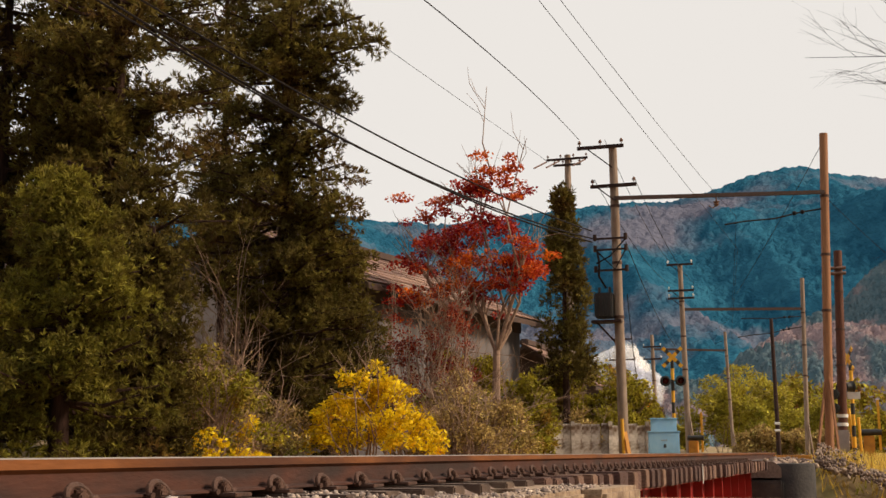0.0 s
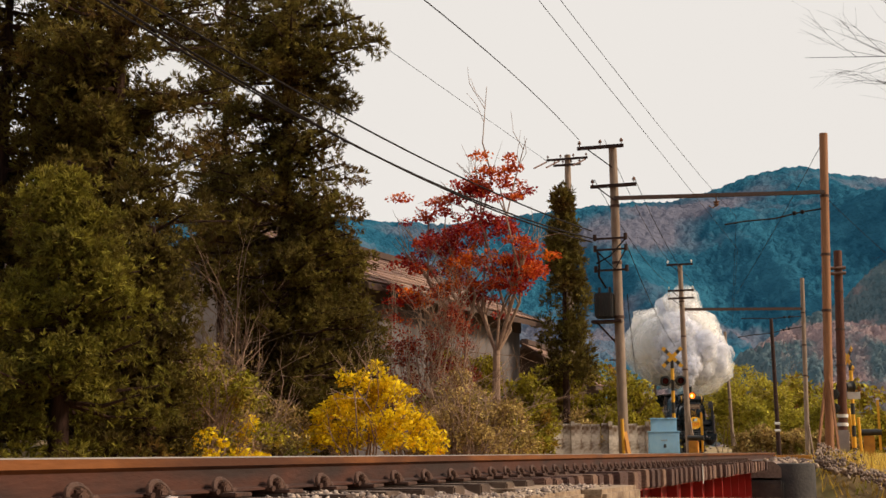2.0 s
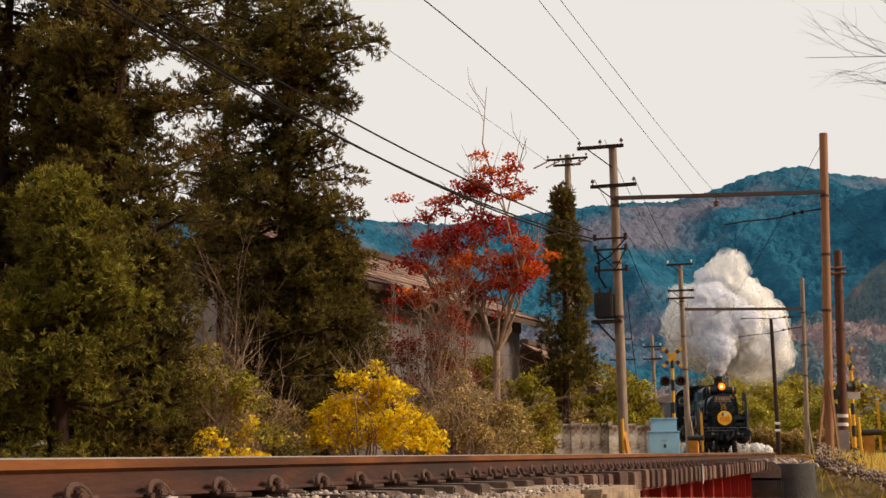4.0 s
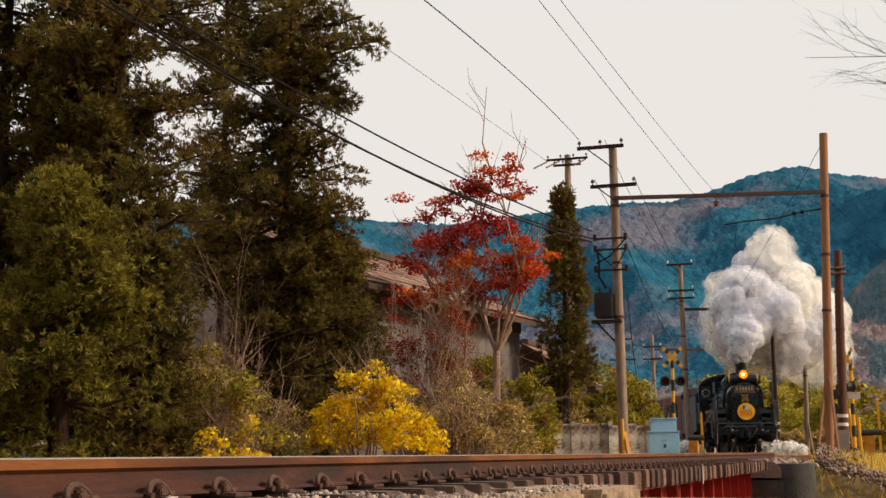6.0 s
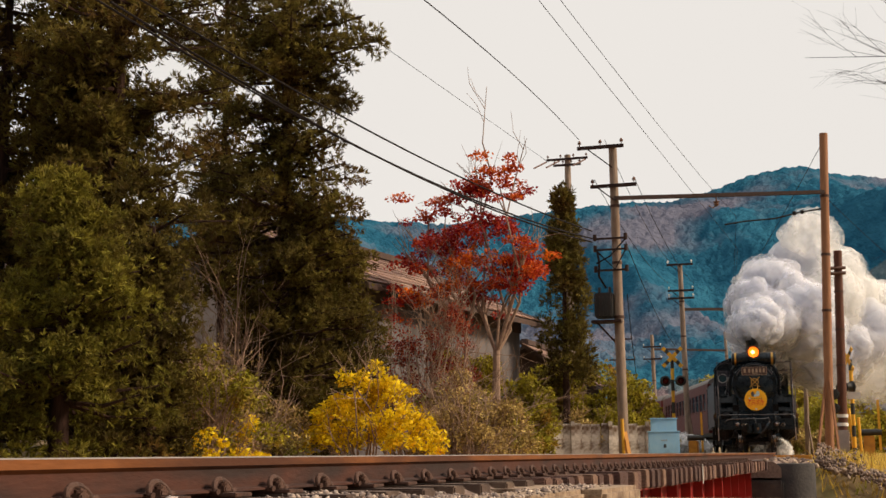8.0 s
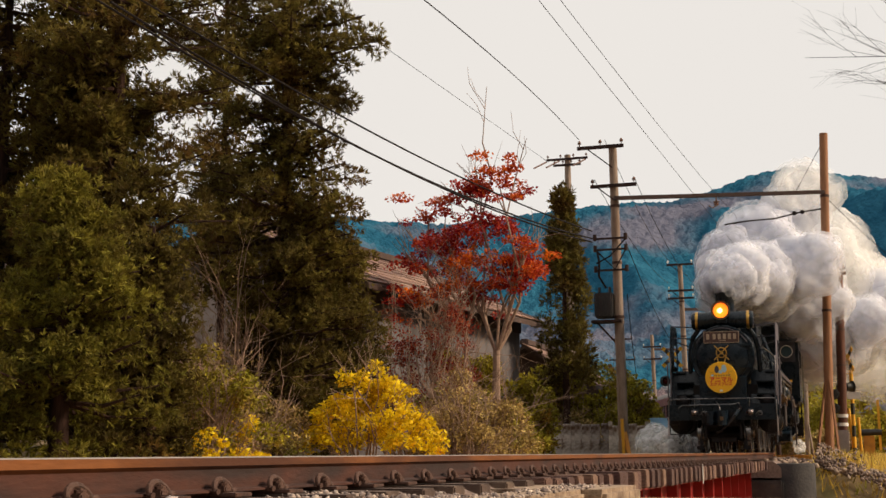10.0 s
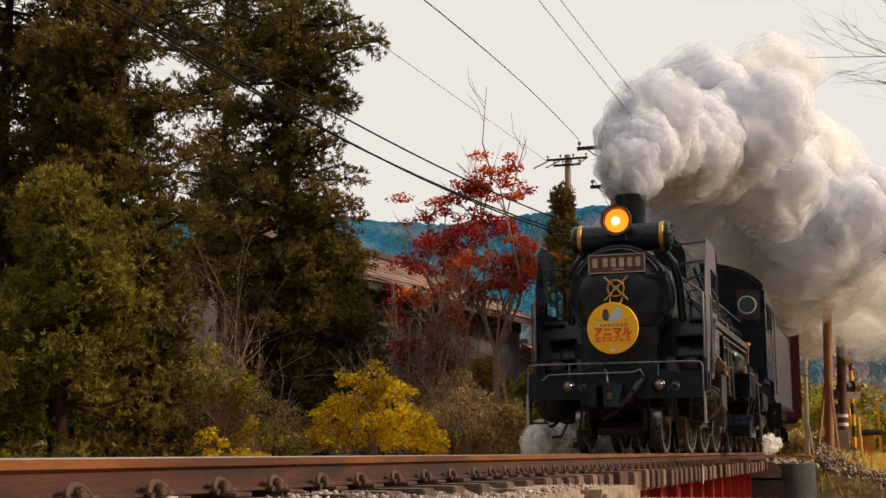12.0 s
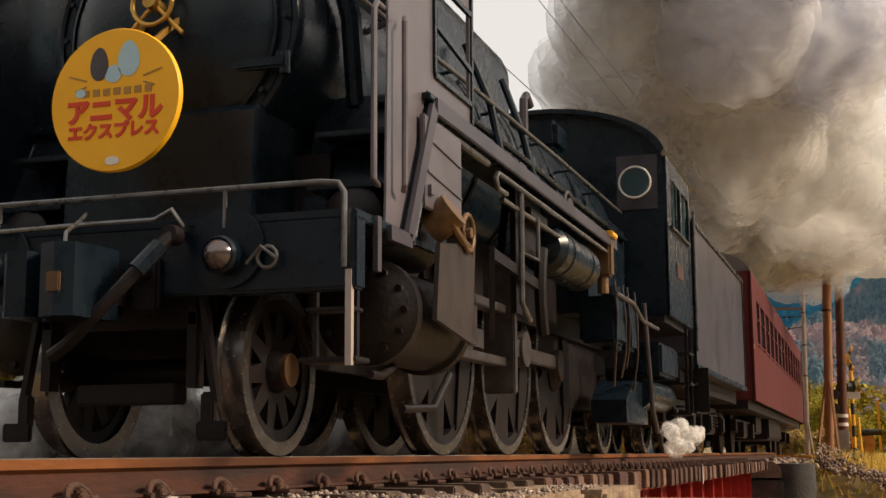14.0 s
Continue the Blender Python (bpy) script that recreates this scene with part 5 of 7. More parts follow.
def wheel_set(parent, y, r, spokes, kind, x0=0.535, crank=False, name="wheel"):
    """Two wheels on an axle: hub, tyre, rim, spokes or disc, and the counterweight of a driver."""
    out = []
    for s in (1, -1):
        bm = bmesh.new()
        lathe(bm, ((0.001, -0.11), (r * 0.15 + 0.02, -0.10), (r * 0.20 + 0.03, -0.05), (r * 0.20 + 0.03, 0.06), (0.001, 0.08)), (0, 0, 0), "x", 20, caps=False)
        rod(bm, (0.05, 0, 0), (x0, 0, 0), 0.075, seg=12)
        hub = part(name, bm, M_FRAME, parent, "")
        bm = bmesh.new()
        rod(bm, (-0.125, 0, 0), (-0.10, 0, 0), 0.085, seg=20)
        part("axle_end", bm, M_BRONZE, hub, "worn brown axle end")
        bm = bmesh.new()
        lathe(bm, tyre_profile(r) + ((r - 0.07, -0.065),), (0, 0, 0), "x", 44, caps=False)
        part("tyre", bm, M_TYRE, hub, "bright worn steel tyre")
        bm = bmesh.new()
        lathe(bm, ((r - 0.13, -0.045), (r - 0.068, -0.05), (r - 0.068, 0.05), (r - 0.13, 0.045), (r - 0.13, -0.045)), (0, 0, 0), "x", 40, caps=False)
        part("rim", bm, M_FRAME, hub)
        if kind == "disc":
            bm = bmesh.new()
            lathe(bm, ((0.08, -0.02), (r - 0.1, 0.0), (r - 0.1, 0.02), (0.08, 0.02)), (0, 0, 0), "x", 32, caps=False)
            part("disc", bm, M_FRAME, hub)
        else:
            bm = bmesh.new()
            w0, w1 = (0.055, 0.036) if kind == "spoke" else (0.15, 0.19)
            prism(bm, ((-w0, r * 0.18), (w0, r * 0.18), (w1, r - 0.10), (-w1, r - 0.10)), "x", -0.035, 0.03)
            sm = finish(bm, "spoke", M_FRAME, None)
            for k in range(spokes):
                ob = new("spoke", sm)
                ob.parent = hub
                ob.matrix_basis = pose(0, 0, 0, 360.0 * k / spokes + 12)
        if crank:
            bm = bmesh.new()
            prism(bm, [((r - 0.10) * math.sin(a), -(r - 0.10) * math.cos(a)) for a in [radians(q) for q in range(-52, 53, 8)]], "x", -0.06, 0.03)
            part("counterweight", bm, M_FRAME, hub)
            bm = bmesh.new()
            rod(bm, (-0.14, 0, 0.33), (0.03, 0, 0.33), 0.075, seg=16)
            part("crank_pin", bm, M_STEEL, hub)
        SPINNING.append((hub, r, s, y, x0, 90.0 * (s < 0)))
        out.append(hub)
    return out


# ---- the engine ----
locomotive = thing("steam_locomotive", "black steam locomotive with a round yellow headboard and lit headlamp", "locomotive")
BC = 2.25                      # boiler centre over the rails


def lp(name, bm, mat=None, label="", parent=None, smooth=35):
    return part(name, bm, mat or M_LOCO, parent or locomotive, label, smooth)


bm = bmesh.new()
lathe(bm, ((0.70, 0.44), (0.735, 0.47), (0.735, 2.45), (0.75, 2.5)), (0, 0, BC), "y", 48)
smokebox = lp("smokebox", bm)
bm = bmesh.new()
lathe(bm, ((0.001, 0.29), (0.2, 0.295), (0.42, 0.33), (0.56, 0.385), (0.60, 0.415), (0.60, 0.45)), (0, 0, BC - 0.02), "y", 48, caps=False)
lathe(bm, ((0.60, 0.40), (0.615, 0.405), (0.615, 0.44), (0.60, 0.44)), (0, 0, BC - 0.02), "y", 48, caps=False)
door = lp("smokebox_door", bm, parent=smokebox)
bm = bmesh.new()
lathe(bm, ((0.685, 0.425), (0.70, 0.415), (0.725, 0.42), (0.738, 0.445), (0.738, 0.50)), (0, 0, BC), "y", 48, caps=False)
lp("front_ring", bm, parent=smokebox)
bm = bmesh.new()
pipe(bm, arc((0, 0.37, BC), 0.66, 28, 152, 24), 0.014)
lp("handrail", bm, M_SHEEN, parent=smokebox)
for z in (BC - 0.26, BC + 0.24):
    bm = bmesh.new()
    box(bm, (0.52, 0.37, z), (0.34, 0.05, 0.06), bevel=0.012)
    rod(bm, (0.67, 0.385, z - 0.06), (0.67, 0.385, z + 0.06), 0.028, seg=10)
    lp("door_hinge", bm, parent=smokebox)
bm = bmesh.new()
for q in range(20):
    a = 2 * math.pi * q / 20
    rod(bm, (0.655 * math.cos(a), 0.40, BC + 0.655 * math.sin(a)), (0.655 * math.cos(a), 0.42, BC + 0.655 * math.sin(a)), 0.016, seg=6)
lp("bolt_ring", bm, parent=smokebox)["kind"] = "stuff"
# hand wheel with its crossed bars
bm = bmesh.new()
pipe(bm, arc((0, 0.20, 2.32), 0.115, 0, 360, 28), 0.013)
wheel = lp("door_wheel", bm, M_BRASS, "brass smokebox hand wheel")
for a in (45, 135):
    bm = bmesh.new()
    c, s = math.cos(radians(a)), math.sin(radians(a))
    rod(bm, (-0.24 * c, 0.22, 2.32 - 0.24 * s), (0.24 * c, 0.22, 2.32 + 0.24 * s), 0.012, seg=8)
    part("bar", bm, M_BRASS, wheel)
bm = bmesh.new()
rod(bm, (0, 0.16, 2.32), (0, 0.34, 2.32), 0.035, seg=12)
part("hub", bm, M_BRASS, wheel)
# number plate: bars in place of its characters
bm = bmesh.new()
box(bm, (0, 0.315, 2.69), (0.83, 0.03, 0.275), bevel=0.006)
plate = lp("number_plate", bm, M_PLATE, "dark red-brown engine plate with brass bars", smokebox)
bm = bmesh.new()
for sx, sz, w, h in ((0, 0.13, 0.81, 0.012), (0, -0.13, 0.81, 0.012), (0.4, 0, 0.012, 0.27), (-0.4, 0, 0.012, 0.27)):
    box(bm, (sx, 0.297, 2.69 + sz), (w, 0.012, h))
part("plate_border", bm, M_PLATEMARK, plate)
for k in range(6):
    bm = bmesh.new()
    x = -0.30 + 0.118 * k + (0.02 if k else -0.01)
    box(bm, (x, 0.296, 2.705), (0.07, 0.012, 0.13), bevel=0.004)
    part("character_bar", bm, M_PLATEMARK, plate)
bm = bmesh.new()
box(bm, (0.02, 0.297, 2.605), (0.16, 0.008, 0.018))
part("small_print_bar", bm, M_PLATEMARK, plate)

# headlamp on its bracket
bm = bmesh.new()
lathe(bm, ((0.001, 0.72), (0.12, 0.70), (0.185, 0.60), (0.20, 0.42), (0.215, 0.40), (0.215, 0.34), (0.19, 0.335), (0.175, 0.42), (0.12, 0.52), (0.001, 0.56)), (0, 0, 3.33), "y", 36, caps=False)
lamp = lp("headlamp", bm, None, "round black headlamp, lit amber")
bm = bmesh.new()
lathe(bm, ((0.172, 0.415), (0.12, 0.50), (0.001, 0.54)), (0, 0, 3.33), "y", 32, caps=False)
part("reflector", bm, M_LAMPGLOW, lamp, "glowing amber reflector")
bm = bmesh.new()
lathe(bm, ((0.001, 0.40), (0.04, 0.41), (0.06, 0.43), (0.04, 0.45), (0.001, 0.46)), (-0.02, 0, 3.33), "y", 20, caps=False)
part("bulb", bm, M_LAMPCORE, lamp, "bright yellow-white bulb")
bm = bmesh.new()
lathe(bm, ((0.205, 0.33), (0.222, 0.325), (0.225, 0.36), (0.205, 0.37)), (0, 0, 3.33), "y", 36, caps=False)
part("lamp_ring", bm, M_BRONZE, lamp)
bm = bmesh.new()
box(bm, (0, 0.55, 3.09), (0.24, 0.24, 0.10), bevel=0.01)
lp("lamp_bracket", bm, parent=lamp)
# feed-water heater drum across the smokebox top
bm = bmesh.new()
lathe(bm, ((0.001, -0.73), (0.17, -0.725), (0.205, -0.70), (0.21, -0.68), (0.21, 0.68), (0.205, 0.70), (0.17, 0.725), (0.001, 0.73)), (0, 0.80, 3.13), "x", 36, caps=False)
drum = lp("feedwater_heater", bm)
for x in (-0.60, 0.60):
    bm = bmesh.new()
    lathe(bm, ((0.211, -0.032), (0.220, -0.026), (0.220, 0.026), (0.211, 0.032)), (x, 0.80, 3.13), "x", 36, caps=False)
    part("brass_band", bm, M_BRASS, drum, "brass band")
bm = bmesh.new()
for k in range(10):
    a = 2 * math.pi * k / 10
    rod(bm, (0.725, 0.80 + 0.15 * math.cos(a), 3.13 + 0.15 * math.sin(a)), (0.75, 0.80 + 0.15 * math.cos(a), 3.13 + 0.15 * math.sin(a)), 0.016, seg=6)
part("bolt_ring", bm, M_FRAME, drum)["kind"] = "stuff"
for s in (1, -1):
    bm = bmesh.new()
    pipe(bm, [(s * 0.55, 0.85, 2.98), (s * 0.72, 0.9, 2.75), (s * 0.80, 0.95, 2.4), (s * 0.82, 1.0, 1.9)], 0.06, 10)
    lp("heater_pipe", bm)
bm = bmesh.new()
lathe(bm, ((0.36, 2.96), (0.27, 3.08), (0.225, 3.25), (0.225, 3.82), (0.245, 3.85), (0.245, 3.91), (0.20, 3.92), (0.19, 3.6), (0.001, 3.55)), (0, 1.6, 0), "z", 32, caps=False)
lp("chimney", bm)
# boiler, domes, firebox
bm = bmesh.new()
lathe(bm, ((0.74, 2.45), (0.77, 2.55), (0.80, 5.6), (0.84, 6.6), (0.84, 8.4)), (0, 0, BC), "y", 48)
boiler = lp("boiler", bm)
for y in (2.5, 3.5, 4.5, 5.5, 6.5, 7.4):
    bm = bmesh.new()
    r = 0.775 + 0.02 * max(0, y - 2.5)
    r = min(r, 0.845)
    lathe(bm, ((r, -0.03), (r + 0.012, -0.025), (r + 0.012, 0.025), (r, 0.03)), (0, y, BC), "y", 48, caps=False)
    part("boiler_band", bm, M_LOCO, boiler)
bm = bmesh.new()
prism(bm, [(-0.62, BC + 0.4), (-0.62, BC + 0.9)] + [(0.48 * math.sin(a) * 1.29, BC + 0.9 + 0.42 * math.cos(a)) for a in [radians(q) for q in range(-80, 81, 16)]] + [(0.62, BC + 0.9), (0.62, BC + 0.4)], "y", 3.0, 4.9)
lp("dome_casing", bm)
for k, y in enumerate((5.6, 6.0)):
    bm = bmesh.new()
    rod(bm, (0.1 - 0.2 * k, y, BC + 0.75), (0.1 - 0.2 * k, y, BC + 1.22), 0.06, seg=12)
    rod(bm, (0.1 - 0.2 * k, y, BC + 1.18), (0.1 - 0.2 * k, y, BC + 1.3), 0.09, 0.05, seg=12)
    lp("safety_valve", bm, M_BRONZE)
bm = bmesh.new()
pipe(bm, [(0.25, 6.8, BC + 0.8), (0.25, 6.8, BC + 1.25), (0.25, 6.9, BC + 1.32), (0.25, 7.05, BC + 1.25)], 0.045)
rod(bm, (-0.3, 7.2, BC + 0.7), (-0.3, 7.2, BC + 1.28), 0.055, seg=10)
lp("whistle", bm, M_SHEEN)
bm = bmesh.new()
box(bm, (0.35, 7.4, BC + 0.98), (0.30, 0.5, 0.3), bevel=0.05)
lp("turbo_generator", bm)
# front deck, apron and beam
bm = bmesh.new()
box(bm, (0, -0.05, 0.915), (2.54, 0.12, 0.34), bevel=0.012)
beam = lp("buffer_beam", bm)
bm = bmesh.new()
box(bm, (0, 0.30, 1.085), (2.54, 0.82, 0.05), bevel=0.008)
lp("front_deck", bm)
bm = bmesh.new()
prism(bm, ((0.28, 1.11), (0.31, 1.74), (0.36, 1.78), (0.9, 1.78), (0.9, 1.11)), "x", -0.54, 0.54)
lp("front_apron", bm)
for s in (1, -1):
    bm = bmesh.new()
    prism(bm, ((0.72, 1.11), (0.98, 1.95), (1.5, 1.95), (1.5, 1.11)), "x", s * 0.60, s * 1.17)
    blk = lp("deflector_base", bm)
    for y, z in ((0.66, 1.36), (0.76, 1.66)):
        bm = bmesh.new()
        box(bm, (s * 0.93, y, z), (0.40, 0.26, 0.03), bevel=0.006)
        part("step_tread", bm, M_LOCO, blk)
# front hand rail
bm = bmesh.new()
pipe(bm, [(-1.22, -0.13, 0.84), (-1.22, -0.13, 1.18), (-1.19, -0.13, 1.225)] + [(0.2 * k - 1.1, -0.13, 1.235) for k in range(12)] + [(1.19, -0.13, 1.225), (1.22, -0.13, 1.18), (1.22, -0.13, 0.84)], 0.014)
rail = lp("front_handrail", bm, M_BRIGHT)
for x in (-0.62, 0.62):
    bm = bmesh.new()
    rod(bm, (x, -0.13, 1.05), (x, -0.13, 1.235), 0.011, seg=8)
    part("stanchion", bm, M_BRIGHT, rail)
# marker lamps
for s in (1, -1):
    bm = bmesh.new()
    prism(bm, [(s * 0.63 + 0.19 * math.cos(a), 0.955 + 0.19 * math.sin(a)) for a in [radians(q) for q in range(0, 361, 12)][:-1]], "y", -0.135, -0.115)
    disc = lp("marker_disc", bm)
    bm = bmesh.new()
    lathe(bm, ((0.09, -0.11), (0.09, -0.20), (0.078, -0.215), (0.074, -0.205)), (s * 0.63, 0, 0.915), "y", 24, caps=False)
    part("lamp_body", bm, M_LOCO, disc)
    bm = bmesh.new()
    lathe(bm, ((0.076, -0.20), (0.055, -0.245), (0.025, -0.265), (0.001, -0.27)), (s * 0.63, 0, 0.915), "y", 24, caps=False)
    part("lens", bm, M_REDGLASS, disc, "shiny round marker lens")
    bm = bmesh.new()
    pipe(bm, arc((s * 0.63 + 0.22, -0.15, 0.90), 0.05, 0, 360, 12), 0.009, 6)
    pipe(bm, [(s * 0.63 + 0.27, -0.15, 0.89), (s * 0.63 + 0.19, -0.16, 0.95), (s * 0.63 + 0.12, -0.16, 0.87)], 0.009, 6)
    part("hook", bm, M_BRIGHT, disc)
# coupler and hoses
bm = bmesh.new()
box(bm, (0, -0.25, 0.78), (0.24, 0.34, 0.24), bevel=0.04)
coupler = lp("knuckle_coupler", bm, M_FRAME, "heavy dark knuckle coupler")
bm = bmesh.new()
prism(bm, ((-0.30, -0.230), (-0.31, -0.490), (-0.27, -0.530), (-0.17, -0.520), (-0.15, -0.450), (-0.13, -0.250)), "z", 0.63, 0.93)
part("guard_arm", bm, M_LOCO, coupler)
bm = bmesh.new()
prism(bm, ((-0.10, -0.250), (-0.11, -0.450), (-0.06, -0.570), (0.03, -0.600), (0.11, -0.560), (0.14, -0.430), (0.14, -0.250)), "z", 0.62, 0.95)
part("knuckle", bm, M_LOCO, coupler)
bm = bmesh.new()
box(bm, (0.03, -0.598, 0.77), (0.07, 0.02, 0.09), bevel=0.006)
part("knuckle_recess", bm, M_BRONZE, coupler, "rusty recess in the knuckle")
bm = bmesh.new()
pipe(bm, [(-0.02, -0.450, 0.93), (-0.03, -0.430, 1.02), (-0.06, -0.280, 1.10), (-0.12, -0.14, 1.16)], 0.010, 6)
part("lifting_link", bm, M_BRIGHT, coupler)
for x in (0.22, -0.40):
    bm = bmesh.new()
    box(bm, (x, -0.13, 0.80), (0.14, 0.05, 0.26), bevel=0.015)
    rod(bm, (x, -0.16, 0.86), (x, -0.20, 0.86), 0.035, seg=10)
    lp("coupler_pocket_bracket", bm, M_FRAME)
bm = bmesh.new()
pipe(bm, [(0.40, -0.14, 1.04), (0.41, -0.26, 1.00), (0.33, -0.36, 0.86), (0.16, -0.42, 0.66), (0.0, -0.44, 0.50), (-0.10, -0.40, 0.46)], 0.032, 10)
lathe(bm, ((0.045, -0.04), (0.05, 0), (0.045, 0.04)), (0.41, -0.24, 1.01), "y", 12)
hose = lp("brake_hose", bm, M_FRAME, "black rubber brake hose")
bm = bmesh.new()
rod(bm, (0.385, -0.30, 0.955), (0.31, -0.375, 0.835), 0.042, seg=10)
part("hose_clamp", bm, M_LOCO, hose)
bm = bmesh.new()
pipe(bm, [(-1.0, -0.16, 1.02), (-0.9, -0.17, 1.09), (-0.1, -0.18, 1.10), (0.28, -0.18, 1.10), (0.38, -0.2, 1.14), (0.42, -0.16, 1.06)], 0.013, 8)
lp("uncoupling_lever", bm, M_BRIGHT)
# front frames, guard irons and steps
bm = bmesh.new()
for s in (1, -1):
    prism(bm, ((-0.02, 0.76), (-0.02, 0.62), (0.25, 0.42), (1.3, 0.42), (1.3, 1.06), (0.1, 1.06)), "x", s * 0.40 - 0.02, s * 0.40 + 0.02)
    box(bm, (s * 0.40, 0.02, 0.50), (0.05, 0.08, 0.36))
box(bm, (0, 0.1, 0.72), (0.84, 0.1, 0.22))
box(bm, (0, 0.12, 0.30), (0.55, 0.12, 0.10), bevel=0.01)
lp("front_frame", bm, M_FRAME)
for s in (1, -1):
    bm = bmesh.new()
    box(bm, (s * 0.50, -0.02, 0.22), (0.07, 0.05, 0.16), bevel=0.01)
    box(bm, (s * 0.53, -0.04, 0.12), (0.16, 0.03, 0.09), bevel=0.008)
    bar(bm, (s * 0.45, 0.0, 0.75), (s * 0.53, 0.0, 0.25), 0.05, 0.03)
    lp("guard_iron", bm, M_FRAME)
    bm = bmesh.new()
    for dx in (-0.10, 0.10):
        bar(bm, (s * 1.12 + dx, 0.02, 0.78), (s * 1.12 + dx, 0.02, 0.42), 0.02, 0.03)
    box(bm, (s * 1.12, 0.0, 0.43), (0.28, 0.18, 0.025), bevel=0.005)
    box(bm, (s * 1.12, 0.0, 0.66), (0.24, 0.12, 0.02), bevel=0.005)
    lp("front_step", bm, M_FRAME)

# smoke deflectors with their window and rails
for s in (1, -1):
    dfl_x = s * 1.225
    bm = bmesh.new()
    outline = [(0.37, 1.22), (0.40, 2.35), (0.62, 2.95), (0.74, 3.05), (1.66, 3.05), (1.76, 2.98), (1.78, 2.62), (1.12, 2.62), (1.12, 2.08), (1.78, 2.08), (1.78, 1.95), (0.98, 1.95), (0.62, 1.11), (0.36, 1.11)]
    prism(bm, outline, "x", dfl_x - 0.006, dfl_x + 0.006)
    box(bm, (dfl_x, 1.77, 2.35), (0.02, 0.03, 0.55))
    # the right plate's grey is painted sunlight, the left stays black
    dfl = lp("smoke_deflector", bm, M_SHEET if s > 0 else M_LOCO, "black smoke deflector plate greyed with painted sunlight" if s > 0 else "black smoke deflector plate")
    bm = bmesh.new()
    for y0, z0, y1, z1 in ((1.10, 2.08, 1.10, 2.64), (1.10, 2.63, 1.79, 2.63), (1.10, 2.07, 1.79, 2.07), (1.79, 1.95, 1.79, 3.0), (1.11, 2.36, 1.78, 2.28)):
        bar(bm, (dfl_x + s * 0.012, y0, z0), (dfl_x + s * 0.012, y1, z1), 0.022, 0.03)
    part("window_frame", bm, M_LOCO, dfl)
    bm = bmesh.new()
    pipe(bm, [(dfl_x - s * 0.02, 0.33, 1.30), (dfl_x - s * 0.02, 0.27, 1.32), (dfl_x - s * 0.02, 0.27, 2.18), (dfl_x - s * 0.02, 0.30, 2.22), (dfl_x - s * 0.02, 0.40, 2.22)], 0.016)
    pipe(bm, [(dfl_x + s * 0.05, 0.50, 1.30), (dfl_x + s * 0.07, 0.46, 1.32), (dfl_x + s * 0.07, 0.46, 2.16), (dfl_x + s * 0.05, 0.52, 2.20)], 0.016)
    part("grab_rail", bm, M_SHEET, dfl)
    for q0, q1 in (((dfl_x, 0.85, 3.02), (s * 0.55, 0.85, 2.98)), ((dfl_x, 0.80, 2.75), (s * 0.62, 0.95, 2.70)), ((dfl_x, 1.5, 2.7), (s * 0.68, 1.5, 2.5))):
        bm = bmesh.new()
        bar(bm, q0, q1, 0.028, 0.028)
        part("stay", bm, M_SHEEN, dfl)
    # running board, valance and the slanting front piece
    bm = bmesh.new()
    box(bm, (s * 1.10, 3.5, 1.90), (0.36, 5.2, 0.035), bevel=0.006)
    prism(bm, ((0.57, 1.09), (0.98, 1.90), (1.02, 1.90), (1.02, 1.86), (0.62, 1.06)), "x", s * 0.95, s * 1.28)
    board = lp("running_board", bm)
    bm = bmesh.new()
    box(bm, (s * 1.275, 3.55, 1.865), (0.025, 5.1, 0.10), bevel=0.006)
    bar(bm, (s * 1.275, 0.58, 1.08), (s * 1.275, 0.97, 1.84), 0.025, 0.09, up=Vector((0, -0.9, 0.45)))
    box(bm, (s * 1.275, 0.45, 1.06), (0.025, 0.30, 0.07))
    box(bm, (s * 1.275, 0.14, 0.98), (0.025, 0.05, 0.26))
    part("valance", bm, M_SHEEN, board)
    bm = bmesh.new()
    pipe(bm, [(s * 1.24, 0.70, 1.06), (s * 1.24, 1.04, 1.72), (s * 1.24, 1.12, 1.78), (s * 1.24, 2.1, 1.78)], 0.024)
    pipe(bm, [(s * 1.25, 2.5, 1.66), (s * 1.25, 2.3, 1.66), (s * 1.25, 2.25, 1.72), (s * 1.25, 2.3, 1.76), (s * 1.25, 6.0, 1.76)], 0.018)
    pipe(bm, [(s * 1.22, 2.5, 1.63), (s * 1.22, 5.2, 1.63), (s * 1.22, 5.4, 1.45)], 0.018)
    part("pipe_run", bm, M_BRIGHT, board)
    # boiler hand rail with knobs
    bm = bmesh.new()
    pipe(bm, [(s * 0.80, 1.0, BC + 0.30), (s * 0.86, 2.6, BC + 0.30), (s * 0.92, 5.6, BC + 0.30), (s * 0.94, 8.2, BC + 0.30)], 0.017)
    hr = lp("boiler_handrail", bm, M_BRIGHT)
    for y in (1.5, 2.6, 3.7, 4.8, 5.9, 7.0):
        bm = bmesh.new()
        rod(bm, (s * 0.70, y, BC + 0.28), (s * (0.82 + 0.02 * y), y, BC + 0.30), 0.014, seg=8)
        part("knob", bm, M_LOCO, hr)
    bm = bmesh.new()
    pipe(bm, [(s * 0.70, 3.4, BC + 0.75), (s * 0.86, 3.5, BC + 0.3), (s * 0.98, 3.5, BC - 0.3), (s * 0.95, 3.4, 1.4)], 0.03)
    pipe(bm, [(s * 0.70, 4.4, BC + 0.75), (s * 0.86, 4.4, BC + 0.3), (s * 0.98, 4.5, BC - 0.3), (s * 0.95, 4.6, 1.4)], 0.03)
